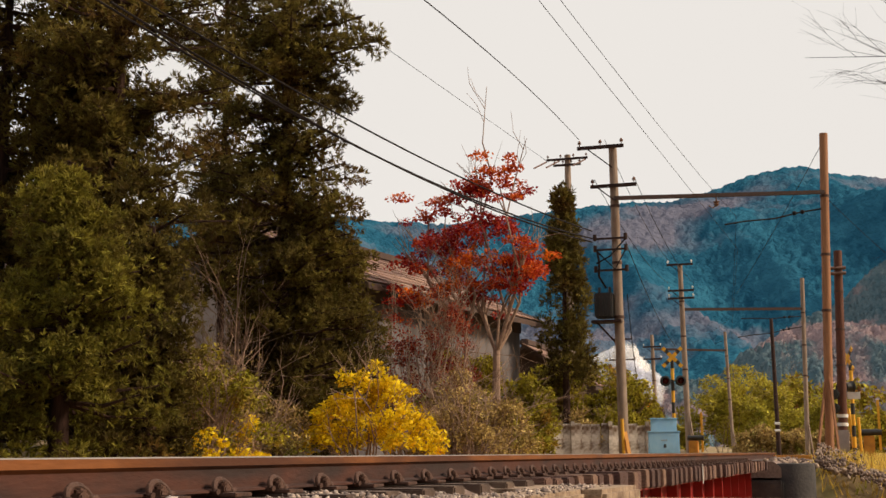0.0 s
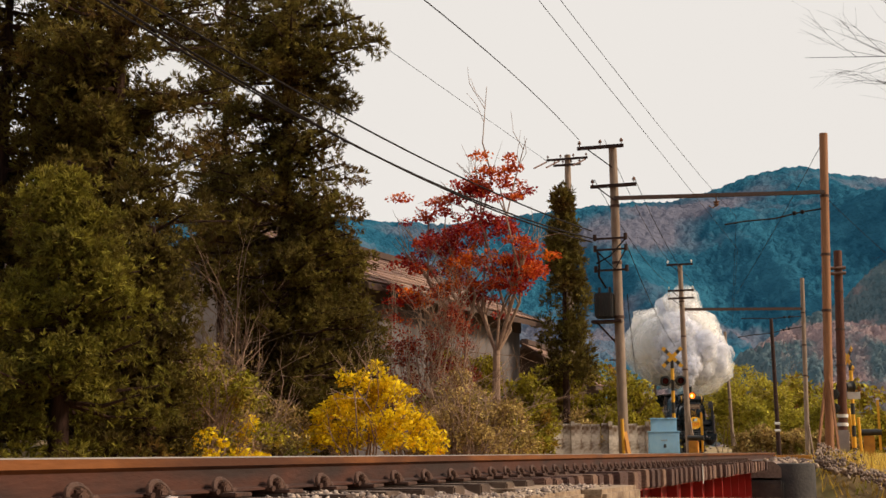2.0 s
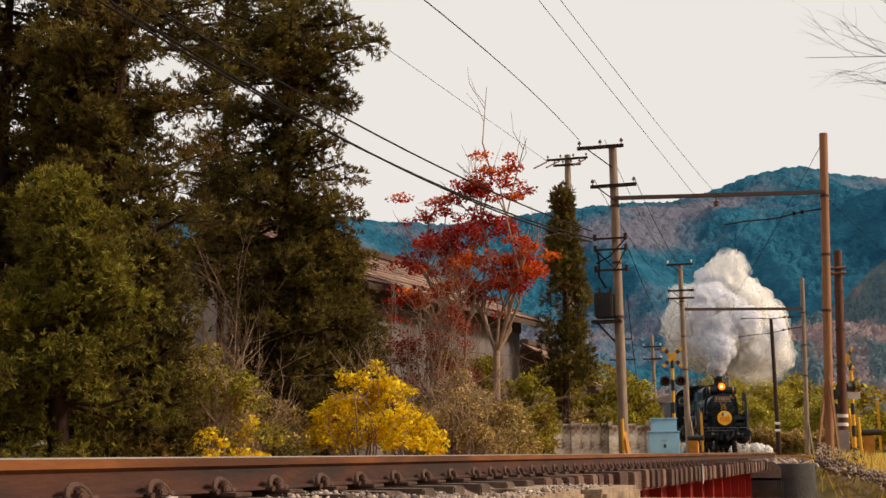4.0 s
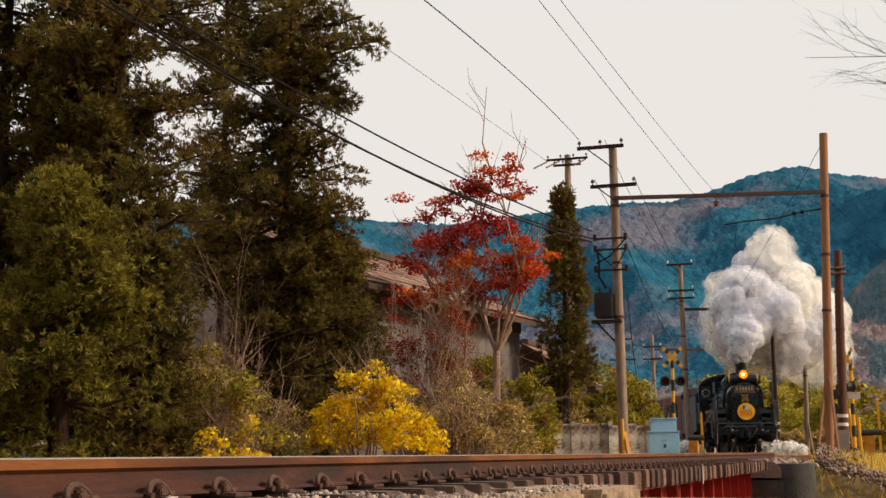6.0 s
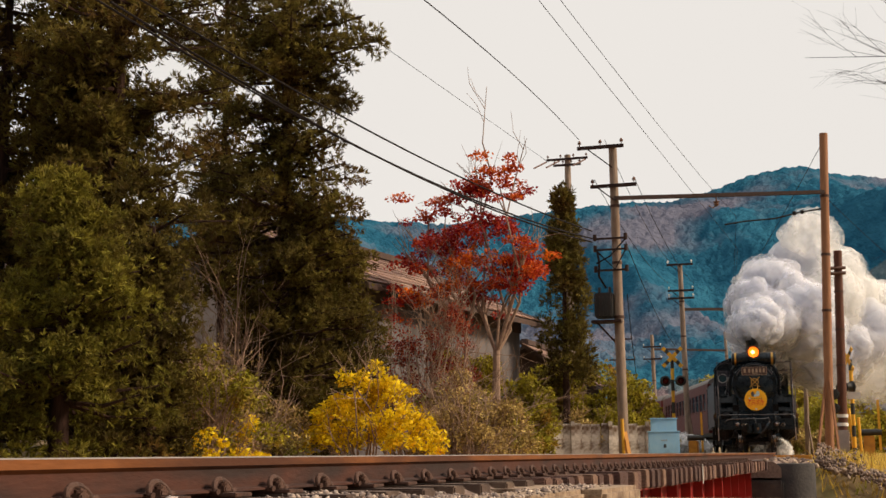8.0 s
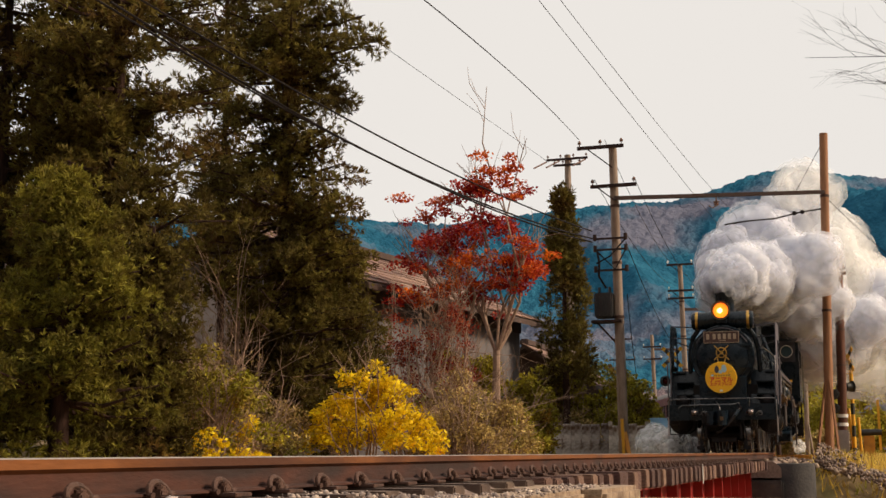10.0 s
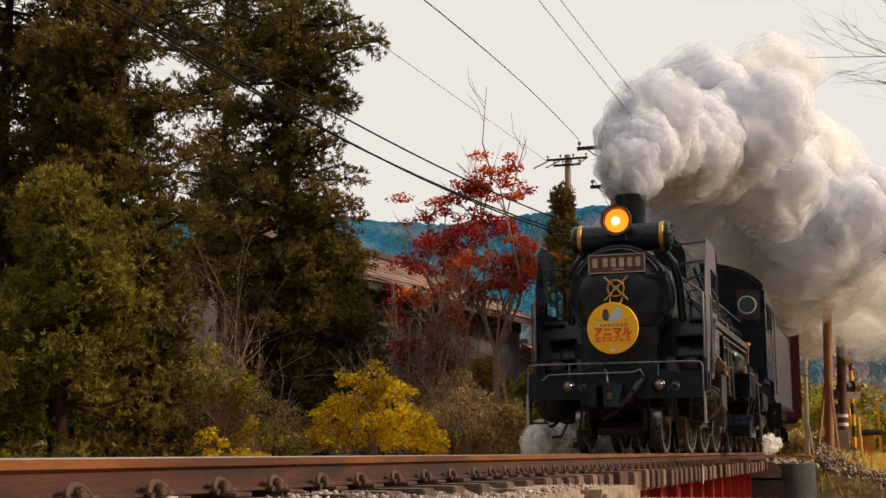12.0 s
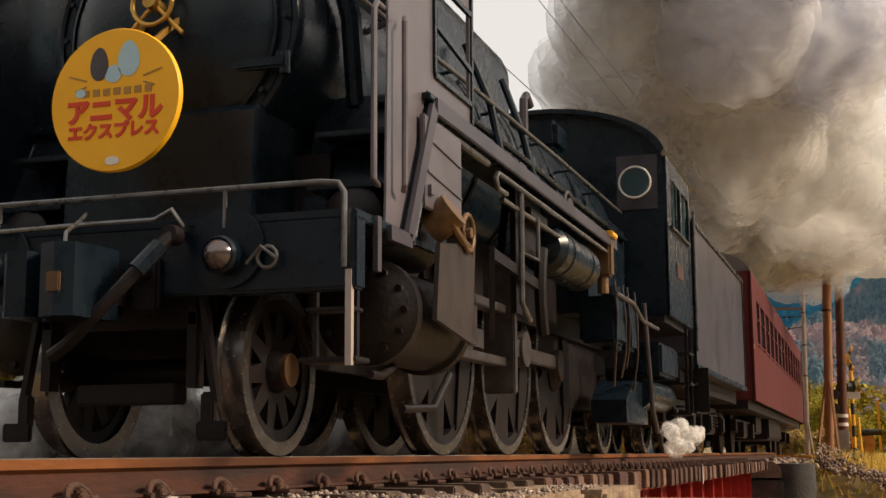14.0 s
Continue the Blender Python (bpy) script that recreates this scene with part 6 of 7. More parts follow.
    pipe(bm, [(s * 0.78, 2.0, BC + 0.12), (s * 0.90, 4.0, BC + 0.05), (s * 0.96, 6.0, BC), (s * 0.98, 8.2, BC)], 0.028)
    lp("sand_pipe", bm)
    bm = bmesh.new()
    lathe(bm, ((0.001, -0.02), (0.16, 0), (0.19, 0.05), (0.19, 0.10)), (s * 0.78, 5.3, BC - 0.05), "x", 24, caps=False) if s > 0 else lathe(bm, ((0.001, 0.02), (0.16, 0), (0.19, -0.05), (0.19, -0.10)), (s * 0.78, 5.3, BC - 0.05), "x", 24, caps=False)
    pipe(bm, arc((s * 0.98, 5.5, BC - 0.16), 0.17, 0, 360, 20, "yz"), 0.016)
    rod(bm, (s * 0.8, 5.5, BC - 0.16), (s * 1.0, 5.5, BC - 0.16), 0.12, seg=16)
    lp("feed_pump", bm, M_SHEEN)

    # cylinder, valve chest and cover sheets
    bm = bmesh.new()
    lathe(bm, ((0.001, 0.54), (0.12, 0.55), (0.20, 0.58), (0.235, 0.61), (0.275, 0.63), (0.275, 0.70), (0.25, 0.71), (0.25, 1.46), (0.275, 1.47), (0.275, 1.54), (0.10, 1.60)), (s * 1.03, 0, 0.72), "y", 32, caps=False)
    cyl = lp("cylinder", bm, M_FRAME)
    bm = bmesh.new()
    for k in range(12):
        a = 2 * math.pi * k / 12
        rod(bm, (s * 1.03 + 0.215 * math.cos(a), 0.575, 0.72 + 0.215 * math.sin(a)), (s * 1.03 + 0.215 * math.cos(a), 0.61, 0.72 + 0.215 * math.sin(a)), 0.02, seg=6)
    part("bolt_ring", bm, M_FRAME, cyl)["kind"] = "stuff"
    bm = bmesh.new()
    lathe(bm, ((0.001, 0.50), (0.10, 0.51), (0.16, 0.55), (0.16, 0.7), (0.18, 0.72), (0.18, 1.45), (0.10, 1.55)), (s * 0.98, 0, 1.20), "y", 24, caps=False)
    part("valve_chest", bm, M_FRAME, cyl)
    bm = bmesh.new()
    prism(bm, ((0.74, 0.68), (0.80, 1.08), (1.42, 1.16), (1.36, 0.60)), "x", s * 1.34, s * 1.365)
    part("cylinder_cover", bm, M_OILY, cyl, "oily brown-grey cover sheet")
    bm = bmesh.new()
    box(bm, (s * 1.26, 1.14, 1.53), (0.03, 0.64, 0.50), bevel=0.006)
    for z in (1.50, 1.68):
        bar(bm, (s * 1.28, 0.86, z - 0.02), (s * 1.28, 1.44, z - 0.07), 0.008, 0.012)
    box(bm, (s * 1.28, 0.90, 1.38), (0.03, 0.06, 0.05))
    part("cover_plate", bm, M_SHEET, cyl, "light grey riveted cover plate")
    bm = bmesh.new()
    rod(bm, (s * 1.22, 1.05, 1.20), (s * 1.36, 1.05, 1.30), 0.10, seg=16)
    pipe(bm, arc((s * 1.38, 1.24, 1.20), 0.10, 0, 360, 16, "yz"), 0.014)
    rod(bm, (s * 1.2, 1.24, 1.20), (s * 1.4, 1.24, 1.20), 0.03, seg=10)
    pipe(bm, [(s * 1.36, 1.0, 1.22), (s * 1.38, 1.12, 1.14), (s * 1.36, 1.35, 1.12), (s * 1.3, 1.45, 1.02)], 0.022)
    part("lubricator", bm, M_BRONZE, cyl, "bronze lubricator with a small hand wheel")
    for pts, r in (([(s * 1.0, 0.52, 1.0), (s * 0.9, 0.35, 0.92), (s * 0.86, 0.20, 0.92)], 0.06), ([(s * 1.05, 0.95, 0.46), (s * 1.08, 0.7, 0.40), (s * 1.08, 0.55, 0.40)], 0.022), ([(s * 1.10, 1.75, 0.46), (s * 1.12, 1.4, 0.26), (s * 1.12, 0.9, 0.24)], 0.022)):
        bm = bmesh.new()
        pipe(bm, pts, r, 10)
        part("drain_pipe", bm, M_FRAME, cyl)
    bm = bmesh.new()
    bar(bm, (s * 1.235, -0.10, 0.40), (s * 1.235, -0.10, 0.83), 0.03, 0.03)
    part("edge_strip", bm, M_GREYBOX, cyl, "pale edge strip")
    # slide bars
    bm = bmesh.new()
    box(bm, (s * 1.03, 2.45, 0.98), (0.10, 1.3, 0.06), bevel=0.006)
    box(bm, (s * 1.03, 2.45, 0.62), (0.10, 1.3, 0.06), bevel=0.006)
    box(bm, (s * 1.03, 3.10, 0.86), (0.22, 0.08, 0.9), bevel=0.01)
    lp("slide_bar", bm, M_STEEL)
    # expansion link bracket and valve gear
    bm = bmesh.new()
    prism(bm, ((3.05, 1.84), (3.05, 0.95), (3.2, 0.95), (3.2, 1.4), (3.75, 1.4), (3.75, 1.84)), "x", s * 1.12, s * 1.16)
    bar(bm, (s * 1.2, 2.3, 1.25), (s * 1.2, 3.6, 1.18), 0.04, 0.07)
    bar(bm, (s * 1.2, 2.32, 1.3), (s * 1.18, 2.38, 0.72), 0.035, 0.06)
    pipe(bm, arc((s * 1.22, 4.2, 1.15), 0.72, 155, 205, 8, "yz"), 0.045)
    box(bm, (s * 1.18, 3.55, 1.68), (0.05, 0.5, 0.10), bevel=0.01)
    lp("valve_gear", bm, M_FRAME)
    bm = bmesh.new()
    pipe(bm, [(s * 1.22, 3.0, 1.80), (s * 1.22, 3.0, 1.35), (s * 1.24, 3.35, 1.35), (s * 1.24, 3.35, 1.65)], 0.016)
    pipe(bm, [(s * 1.24, 2.9, 1.75), (s * 1.24, 2.9, 1.0), (s * 1.24, 3.1, 0.9)], 0.02)
    lp("grab_rail", bm, M_BRIGHT)
    # air reservoir under the board
    bm = bmesh.new()
    lathe(bm, ((0.001, 4.02), (0.14, 4.05), (0.19, 4.12), (0.19, 5.30), (0.14, 5.37), (0.001, 5.40)), (s * 1.10, 0, 1.55), "y", 28, caps=False)
    tank = lp("air_reservoir", bm)
    for y in (4.35, 5.05):
        bm = bmesh.new()
        lathe(bm, ((0.191, -0.025), (0.198, -0.02), (0.198, 0.02), (0.191, 0.025)), (s * 1.10, y, 1.55), "y", 28, caps=False)
        part("strap", bm, M_LOCO, tank)
    bm = bmesh.new()
    box(bm, (s * 1.18, 5.85, 1.72), (0.22, 0.16, 0.34), bevel=0.02)
    rod(bm, (s * 1.2, 5.85, 1.4), (s * 1.2, 5.85, 1.6), 0.05, seg=10)
    pump = lp("oil_pump", bm, M_BRONZE)
    bm = bmesh.new()
    box(bm, (s * 1.18, 5.85, 1.92), (0.28, 0.24, 0.05), bevel=0.01)
    part("lid", bm, M_YEL, pump, "yellow-painted lid")
    bm = bmesh.new()
    box(bm, (s * 1.10, 6.3, 1.20), (0.34, 0.5, 0.42), bevel=0.03)
    box(bm, (s * 1.12, 6.95, 1.20), (0.30, 0.34, 0.46), bevel=0.03)
    rod(bm, (s * 1.12, 6.6, 0.95), (s * 1.12, 6.6, 1.55), 0.09, seg=14)
    lp("air_pump", bm)
    bm = bmesh.new()
    for k in range(4):
        y = 6.05 + 0.31 * k + 0.07 * (k % 2)
        pipe(bm, [(s * 1.26, y, 1.55), (s * 1.28, y + 0.02, 1.25), (s * (1.24 + 0.02 * (k % 2)), y + 0.12, 0.95), (s * 1.15, y + 0.45, 0.62 + 0.1 * (k % 3))], 0.012)
    pipe(bm, [(s * 1.28, 6.0, 1.42), (s * 1.28, 6.9, 1.42), (s * 1.28, 7.4, 1.3), (s * 1.28, 8.3, 1.3)], 0.022)
    pipe(bm, [(s * 1.26, 7.6, 1.5), (s * 1.27, 7.7, 1.0), (s * 1.27, 7.9, 0.45), (s * 1.25, 8.3, 0.22)], 0.026)
    lp("injector_pipe", bm, M_SHEEN)
    bm = bmesh.new()
    prism(bm, ((7.1, 0.52), (7.5, 0.72), (8.0, 0.72), (8.3, 0.42), (8.3, 0.30), (7.1, 0.30)), "x", s * 0.80, s * 1.15)
    lp("ash_pan", bm, M_LOCO)
# main frame
bm = bmesh.new()
for s in (1, -1):
    box(bm, (s * 0.42, 5.4, 0.80), (0.06, 8.4, 0.62))
box(bm, (0, 5.8, 1.35), (1.3, 5.6, 0.5))
box(bm, (0, 7.6, 0.9), (1.2, 1.6, 0.9))
box(bm, (0, 1.5, 1.25), (1.5, 1.4, 0.7))
lp("main_frame", bm, M_FRAME)
bm = bmesh.new()
prism(bm, ((-0.95, 1.3), (-0.95, BC + 0.1), (0.95, BC + 0.1), (0.95, 1.3)), "y", 6.4, 8.3)
lp("firebox", bm)

# cab
CAB0, CAB1, CW = 8.35, 10.15, 1.40
bm = bmesh.new()
roof_arc = [(CW * 1.03 * math.sin(a), 3.12 + 0.66 * math.cos(a)) for a in [radians(q) for q in range(-82, 83, 6)]]
inner = [(x * 0.97, z - 0.05) for x, z in roof_arc]
prism(bm, roof_arc + inner[::-1], "y", CAB0 - 0.12, CAB1 + 0.45)
cab_roof = lp("cab_roof", bm, None, "curved black cab roof")
bm = bmesh.new()
prism(bm, [(-CW, 1.45), (CW, 1.45), (CW, 3.15)] + [(x * 0.97, z - 0.06) for x, z in roof_arc[::-1]] + [(-CW, 3.15)], "y", CAB0, CAB0 + 0.03)
front = lp("cab_front", bm)
for s in (1, -1):
    bm = bmesh.new()
    box(bm, (s * 1.10, CAB0 - 0.012, 2.90), (0.44, 0.015, 0.60), bevel=0.004)
    win = part("window_panel", bm, M_SHEEN, front)
    bm = bmesh.new()
    rod(bm, (s * 1.08, CAB0 - 0.03, 2.90), (s * 1.08, CAB0 - 0.02, 2.90), 0.165, seg=28)
    part("pane", bm, M_GLASS, win)
    bm = bmesh.new()
    pipe(bm, arc((s * 1.08, CAB0 - 0.04, 2.90), 0.17, 0, 360, 28), 0.012)
    part("spectacle_ring", bm, M_WHITE, win, "white-painted spectacle ring")
    bm = bmesh.new()
    for y0, y1, z0, z1 in ((CAB0, CAB1, 1.45, 2.45), (CAB0, CAB1, 2.98, 3.18), (CAB0, CAB0 + 0.35, 2.45, 2.98), (CAB0 + 0.98, CAB0 + 1.1, 2.45, 2.98), (CAB1 - 0.12, CAB1, 2.45, 2.98)):
        box(bm, (s * CW, (y0 + y1) / 2, (z0 + z1) / 2), (0.03, y1 - y0, z1 - z0))
    side = lp("cab_side", bm)
    bm = bmesh.new()
    box(bm, (s * (CW - 0.03), CAB0 + 0.66, 2.71), (0.012, 0.62, 0.52))
    box(bm, (s * (CW - 0.03), CAB0 + 1.38, 2.71), (0.012, 0.56, 0.52))
    part("pane", bm, M_GLASS, side)
    bm = bmesh.new()
    for y in (CAB0 + 0.36, CAB0 + 0.66, CAB0 + 0.97):
        box(bm, (s * (CW + 0.012), y, 2.71), (0.02, 0.03, 0.54))
    box(bm, (s * (CW + 0.02), CAB0 + 0.9, 2.43), (0.05, 1.4, 0.03))
    part("window_frame", bm, M_LOCO, side)
    bm = bmesh.new()
    pipe(bm, [(s * (CW + 0.05), CAB1 + 0.06, 1.2), (s * (CW + 0.05), CAB1 + 0.06, 2.9)], 0.018)
    part("grab_rail", bm, M_BRIGHT, side)
    bm = bmesh.new()
    box(bm, (s * (CW + 0.02), CAB0 + 0.8, 2.0), (0.012, 0.46, 0.16), bevel=0.003)
    part("side_plate", bm, M_PLATE, side)
    bm = bmesh.new()
    for z in (0.45, 0.8, 1.15):
        box(bm, (s * 1.28, CAB1 - 0.12, z), (0.24, 0.36, 0.025))
    for y in (-0.30, 0.06):
        bar(bm, (s * 1.36, CAB1 + y, 0.44), (s * 1.36, CAB1 + y, 1.45), 0.03, 0.02)
    lp("cab_step", bm, M_FRAME)
    bm = bmesh.new()
    rod(bm, (s * 1.1, 8.0, 0.62), (s * 1.1, 9.6, 0.62), 0.16, seg=18)
    box(bm, (s * 1.15, 9.0, 1.0), (0.3, 1.2, 0.35), bevel=0.03)
    lp("cab_tank", bm)
bm = bmesh.new()
box(bm, (0, (CAB0 + CAB1) / 2, 1.42), (2.7, CAB1 - CAB0, 0.08))
lp("cab_floor", bm, M_FRAME)

wheel_set(locomotive, 0.54, 0.43, 10, "spoke", name="leading_wheel")
DRIVERS = (3.15, 4.82, 6.49)
for y in DRIVERS:
    wheel_set(locomotive, y, 0.76, 7, "box", crank=True, name="driving_wheel")
wheel_set(locomotive, 8.75, 0.43, 10, "spoke", name="trailing_wheel")
RODS = []
for s in (1, -1):
    bm = bmesh.new()
    box(bm, (0, 0, 0), (0.05, DRIVERS[2] - DRIVERS[0], 0.12), bevel=0.01)
    for y in (-1.67, 0, 1.67):
        lathe(bm, ((0.12, -0.04), (0.12, 0.04)), (0, y, 0), "x", 20)
    RODS.append((lp("coupling_rod", bm, M_STEEL, "polished steel coupling rod"), "couple", s))
    bm = bmesh.new()
    L = 2.35
    bar(bm, (0, 0, 0), (0, -L, 0), 0.05, 0.13)
    lathe(bm, ((0.14, -0.05), (0.14, 0.05)), (0, 0, 0), "x", 20)
    lathe(bm, ((0.10, -0.05), (0.10, 0.05)), (0, -L, 0), "x", 20)
    RODS.append((lp("main_rod", bm, M_STEEL, "polished steel main rod"), "main", s))
    bm = bmesh.new()
    box(bm, (0, 0, 0), (0.16, 0.34, 0.30), bevel=0.03)
    rod(bm, (0, -0.1, 0), (0, -1.15, 0), 0.04, seg=12)
    RODS.append((lp("crosshead", bm, M_STEEL, "steel crosshead and piston rod"), "cross", s))

# ---- headboard ----
bm = bmesh.new()
lathe(bm, ((0.001, -0.02), (0.355, -0.02), (0.36, -0.012), (0.36, 0.012), (0.355, 0.018), (0.001, 0.018)), (0, -0.10, 1.725), "y", 64, caps=False)
disc_board = lp("headboard", bm, M_BOARD, "round orange-yellow board")


def lettering(text, size, x, z, mat, parent, bold=0.0):
    cu = bpy.data.curves.new("lettering", "FONT")
    cu.body, cu.size, cu.align_x, cu.align_y, cu.extrude, cu.offset = text, size, "CENTER", "CENTER", 0.002, bold
    tmp = bpy.data.objects.new("lettering", cu)
    me = bpy.data.meshes.new_from_object(tmp)
    bpy.data.objects.remove(tmp)
    me.materials.clear()
    me.materials.append(mat)
    ob = new("lettering", me)
    ob.parent = parent
    ob.matrix_basis = pose(x, -0.123, z, 90)
    return ob


lettering("アニマル", 0.135, 0.0, 1.665, M_BOARDRED, disc_board, 0.006)
lettering("エクスプレス", 0.085, 0.0, 1.565, M_BOARDRED, disc_board, 0.004)
for k in range(7):
    bm = bmesh.new()
    box(bm, (-0.18 + 0.058 * k + 0.02, -0.1215, 1.765), (0.038, 0.004, 0.035))
    part("print_bar", bm, M_BOARDTAN, disc_board)
for x, z, rx, rz, mm in ((-0.09, 1.91, 0.05, 0.085, M_BOARDDARK), (0.075, 1.925, 0.06, 0.09, M_BOARDBLUE), (-0.01, 1.855, 0.045, 0.045, M_BOARDBLUE), (0.0, 1.42, 0.04, 0.022, M_WHITE), (-0.19, 1.77, 0.028, 0.022, M_BOARDBLUE)):
    bm = bmesh.new()
    prism(bm, [(x + rx * math.cos(a) * (1 - 0.15 * math.sin(a)), z + rz * math.sin(a)) for a in [radians(q) for q in range(0, 360, 18)]], "y", -0.124, -0.119)
    part("printed_shape", bm, mm, disc_board)
for s in (1, -1):
    for k, (z, w) in enumerate(((1.83, 0.10), (1.80, 0.06))):
        bm = bmesh.new()
        bar(bm, (s * 0.16, -0.1215, z), (s * (0.16 + w), -0.1215, z + 0.03 - 0.05 * k), 0.004, 0.008)
        part("printed_twig", bm, M_BOARDTAN, disc_board)
bm = bmesh.new()
bar(bm, (-0.05, -0.04, 1.95), (-0.10, 0.30, 2.25), 0.02, 0.03)
bar(bm, (0.05, -0.04, 1.95), (0.10, 0.30, 2.25), 0.02, 0.03)
part("bracket", bm, M_BRASS, disc_board)

# ---- tender ----
tender = thing("tender", "black coal tender with riveted sides, grey sheen painted in", "tender")
bm = bmesh.new()
box(bm, (0, 3.3, 1.98), (2.66, 6.3, 1.90), bevel=0.03)
body = part("tank", bm, M_SHEEN, tender)
bm = bmesh.new()
for s in (1, -1):
    box(bm, (s * 1.34, 3.3, 2.90), (0.03, 6.3, 0.06), bevel=0.008)
    box(bm, (s * 1.34, 3.3, 1.06), (0.04, 6.3, 0.08), bevel=0.008)
    for y in (0.17, 6.43):
        box(bm, (s * 1.338, y, 1.98), (0.02, 0.05, 1.88))
part("tank_edging", bm, M_LOCO, tender)
bm = bmesh.new()
box(bm, (0, 3.3, 0.92), (2.3, 6.6, 0.2))
part("underframe", bm, M_FRAME, tender)
bm = bmesh.new()
prism(bm, ((-1.1, 2.92), (-0.8, 3.1), (-0.3, 3.25), (0.3, 3.22), (0.8, 3.1), (1.1, 2.92)), "y", 0.6, 4.4)
part("coal_load", bm, M_COAL, tender, "heap of black coal")
for y0 in (1.5, 5.1):
    for s in (1, -1):
        bm = bmesh.new()
        prism(bm, ((y0 - 1.15, 0.55), (y0 - 0.7, 0.72), (y0 + 0.7, 0.72), (y0 + 1.15, 0.55), (y0 + 1.15, 0.40), (y0 + 0.4, 0.30), (y0 - 0.4, 0.30), (y0 - 1.15, 0.40)), "x", s * 0.80, s * 0.88)
        fr = part("bogie_frame", bm, M_FRAME, tender)
        for dy in (-0.8, 0.8):
            bm = bmesh.new()
            box(bm, (s * 0.93, y0 + dy, 0.45), (0.16, 0.26, 0.28), bevel=0.03)
            part("axle_box", bm, M_FRAME, fr)
        bm = bmesh.new()
        for k in range(5):
            lathe(bm, ((0.07, -0.015), (0.09, 0), (0.07, 0.015)), (s * 0.92, y0, 0.42 + 0.05 * k), "z", 12)
        part("spring", bm, M_FRAME, fr)
    for dy in (-0.8, 0.8):
        wheel_set(tender, y0 + dy, 0.43, 0, "disc")
for s in (1, -1):
    bm = bmesh.new()
    for z in (0.5, 0.85):
        box(bm, (s * 1.22, 0.25, z), (0.24, 0.34, 0.025))
    bar(bm, (s * 1.32, 0.25, 0.5), (s * 1.32, 0.25, 1.05), 0.3, 0.02)
    part("step", bm, M_FRAME, tender)


# ---- coaches ----
def coach():
    base = thing("passenger_coach", "dark maroon passenger coach with a row of windows", "coach", "coaches of the train")
    L, W = 19.4, 1.36
    bm = bmesh.new()
    prof = [(W * 1.02 * math.sin(a), 3.15 + 0.52 * math.cos(a)) for a in [radians(q) for q in range(-86, 87, 9)]]
    prism(bm, prof, "y", 0.0, L)
    part("roof", bm, M_COACHROOF, base, "grey arched roof")
    bm = bmesh.new()
    for s in (1, -1):
        box(bm, (s * W, L / 2, 1.42), (0.06, L, 1.02))
        box(bm, (s * W, L / 2, 2.98), (0.06, L, 0.42))
        y = 0.0
        for k in range(14):
            box(bm, (s * W, y + (1.0 if k in (0, 13) else 0.36) / 2, 2.35), (0.06, 1.0 if k in (0, 13) else 0.36, 0.86))
            y += 1.36 + (0.35 if k == 0 else 0)
        box(bm, (s * W, L - 0.5, 2.35), (0.06, 1.0, 0.86))
    box(bm, (0, 0.03, 2.05), (W * 2, 0.06, 2.3))
    box(bm, (0, L - 0.03, 2.05), (W * 2, 0.06, 2.3))
    body = part("body", bm, M_COACH, base)
    bm = bmesh.new()
    box(bm, (0, -0.12, 2.0), (0.95, 0.26, 2.2), bevel=0.05)
    part("gangway", bm, M_FRAME, base)
    for s in (1, -1):
        bm = bmesh.new()
        box(bm, (s * (W + 0.012), L / 2, 1.98), (0.035, L, 0.04))
        part("waist_rail", bm, M_COACH, body)
        for k in range(13):
            y = 1.0 + 0.35 * 1 + 1.36 * k
            bm = bmesh.new()
            box(bm, (s * (W - 0.012), y + 0.5, 2.35), (0.014, 1.02, 0.86))
            pane = part("window", bm, M_GLASS, body)
            bm = bmesh.new()
            box(bm, (s * (W + 0.01), y + 0.5, 2.45), (0.03, 0.98, 0.035))
            part("sash", bm, M_COACH, pane)
        bm = bmesh.new()
        box(bm, (s * (W + 0.008), 0.55, 2.0), (0.03, 0.7, 1.9), bevel=0.006)
        part("door", bm, M_COACH, body)
        bm = bmesh.new()
        box(bm, (s * (W + 0.02), 0.12, 1.86), (0.02, 0.2, 0.09))
        part("cream_mark", bm, M_CREAM, body)
    bm = bmesh.new()
    box(bm, (0, L / 2, 0.84), (2.5, L, 0.16))
    box(bm, (0, L / 2, 0.55), (2.2, 4.5, 0.5), bevel=0.04)
    box(bm, (0.4, L / 2 - 4, 0.6), (1.2, 1.6, 0.4), bevel=0.03)
    part("underframe", bm, M_FRAME, base)
    for y0 in (2.8, L - 2.8):
        for s in (1, -1):
            bm = bmesh.new()
            prism(bm, ((y0 - 1.6, 0.62), (y0 + 1.6, 0.62), (y0 + 1.6, 0.40), (y0 + 0.5, 0.28), (y0 - 0.5, 0.28), (y0 - 1.6, 0.40)), "x", s * 0.82, s * 0.92)
            for dy in (-1.1, 1.1):
                box(bm, (s * 0.95, y0 + dy, 0.43), (0.16, 0.28, 0.28))
            part("bogie_frame", bm, M_FRAME, base)
        for dy in (-1.1, 1.1):
            for s in (1, -1):
                bm = bmesh.new()
                lathe(bm, ((0.001, -0.06), (0.43, -0.06), (0.43, 0.04), (0.46, 0.05), (0.46, 0.07), (0.001, 0.07)), (0, 0, 0), "x", 28, caps=False)
                w = part("wheel", bm, M_FRAME, base)
                w.matrix_basis = pose(s * 0.535, y0 + dy, 0.43)
    return base


coaches = [coach()]
for k in range(2):
    coaches.append(copy_thing(coaches[0], pose(0, 0, 0)))
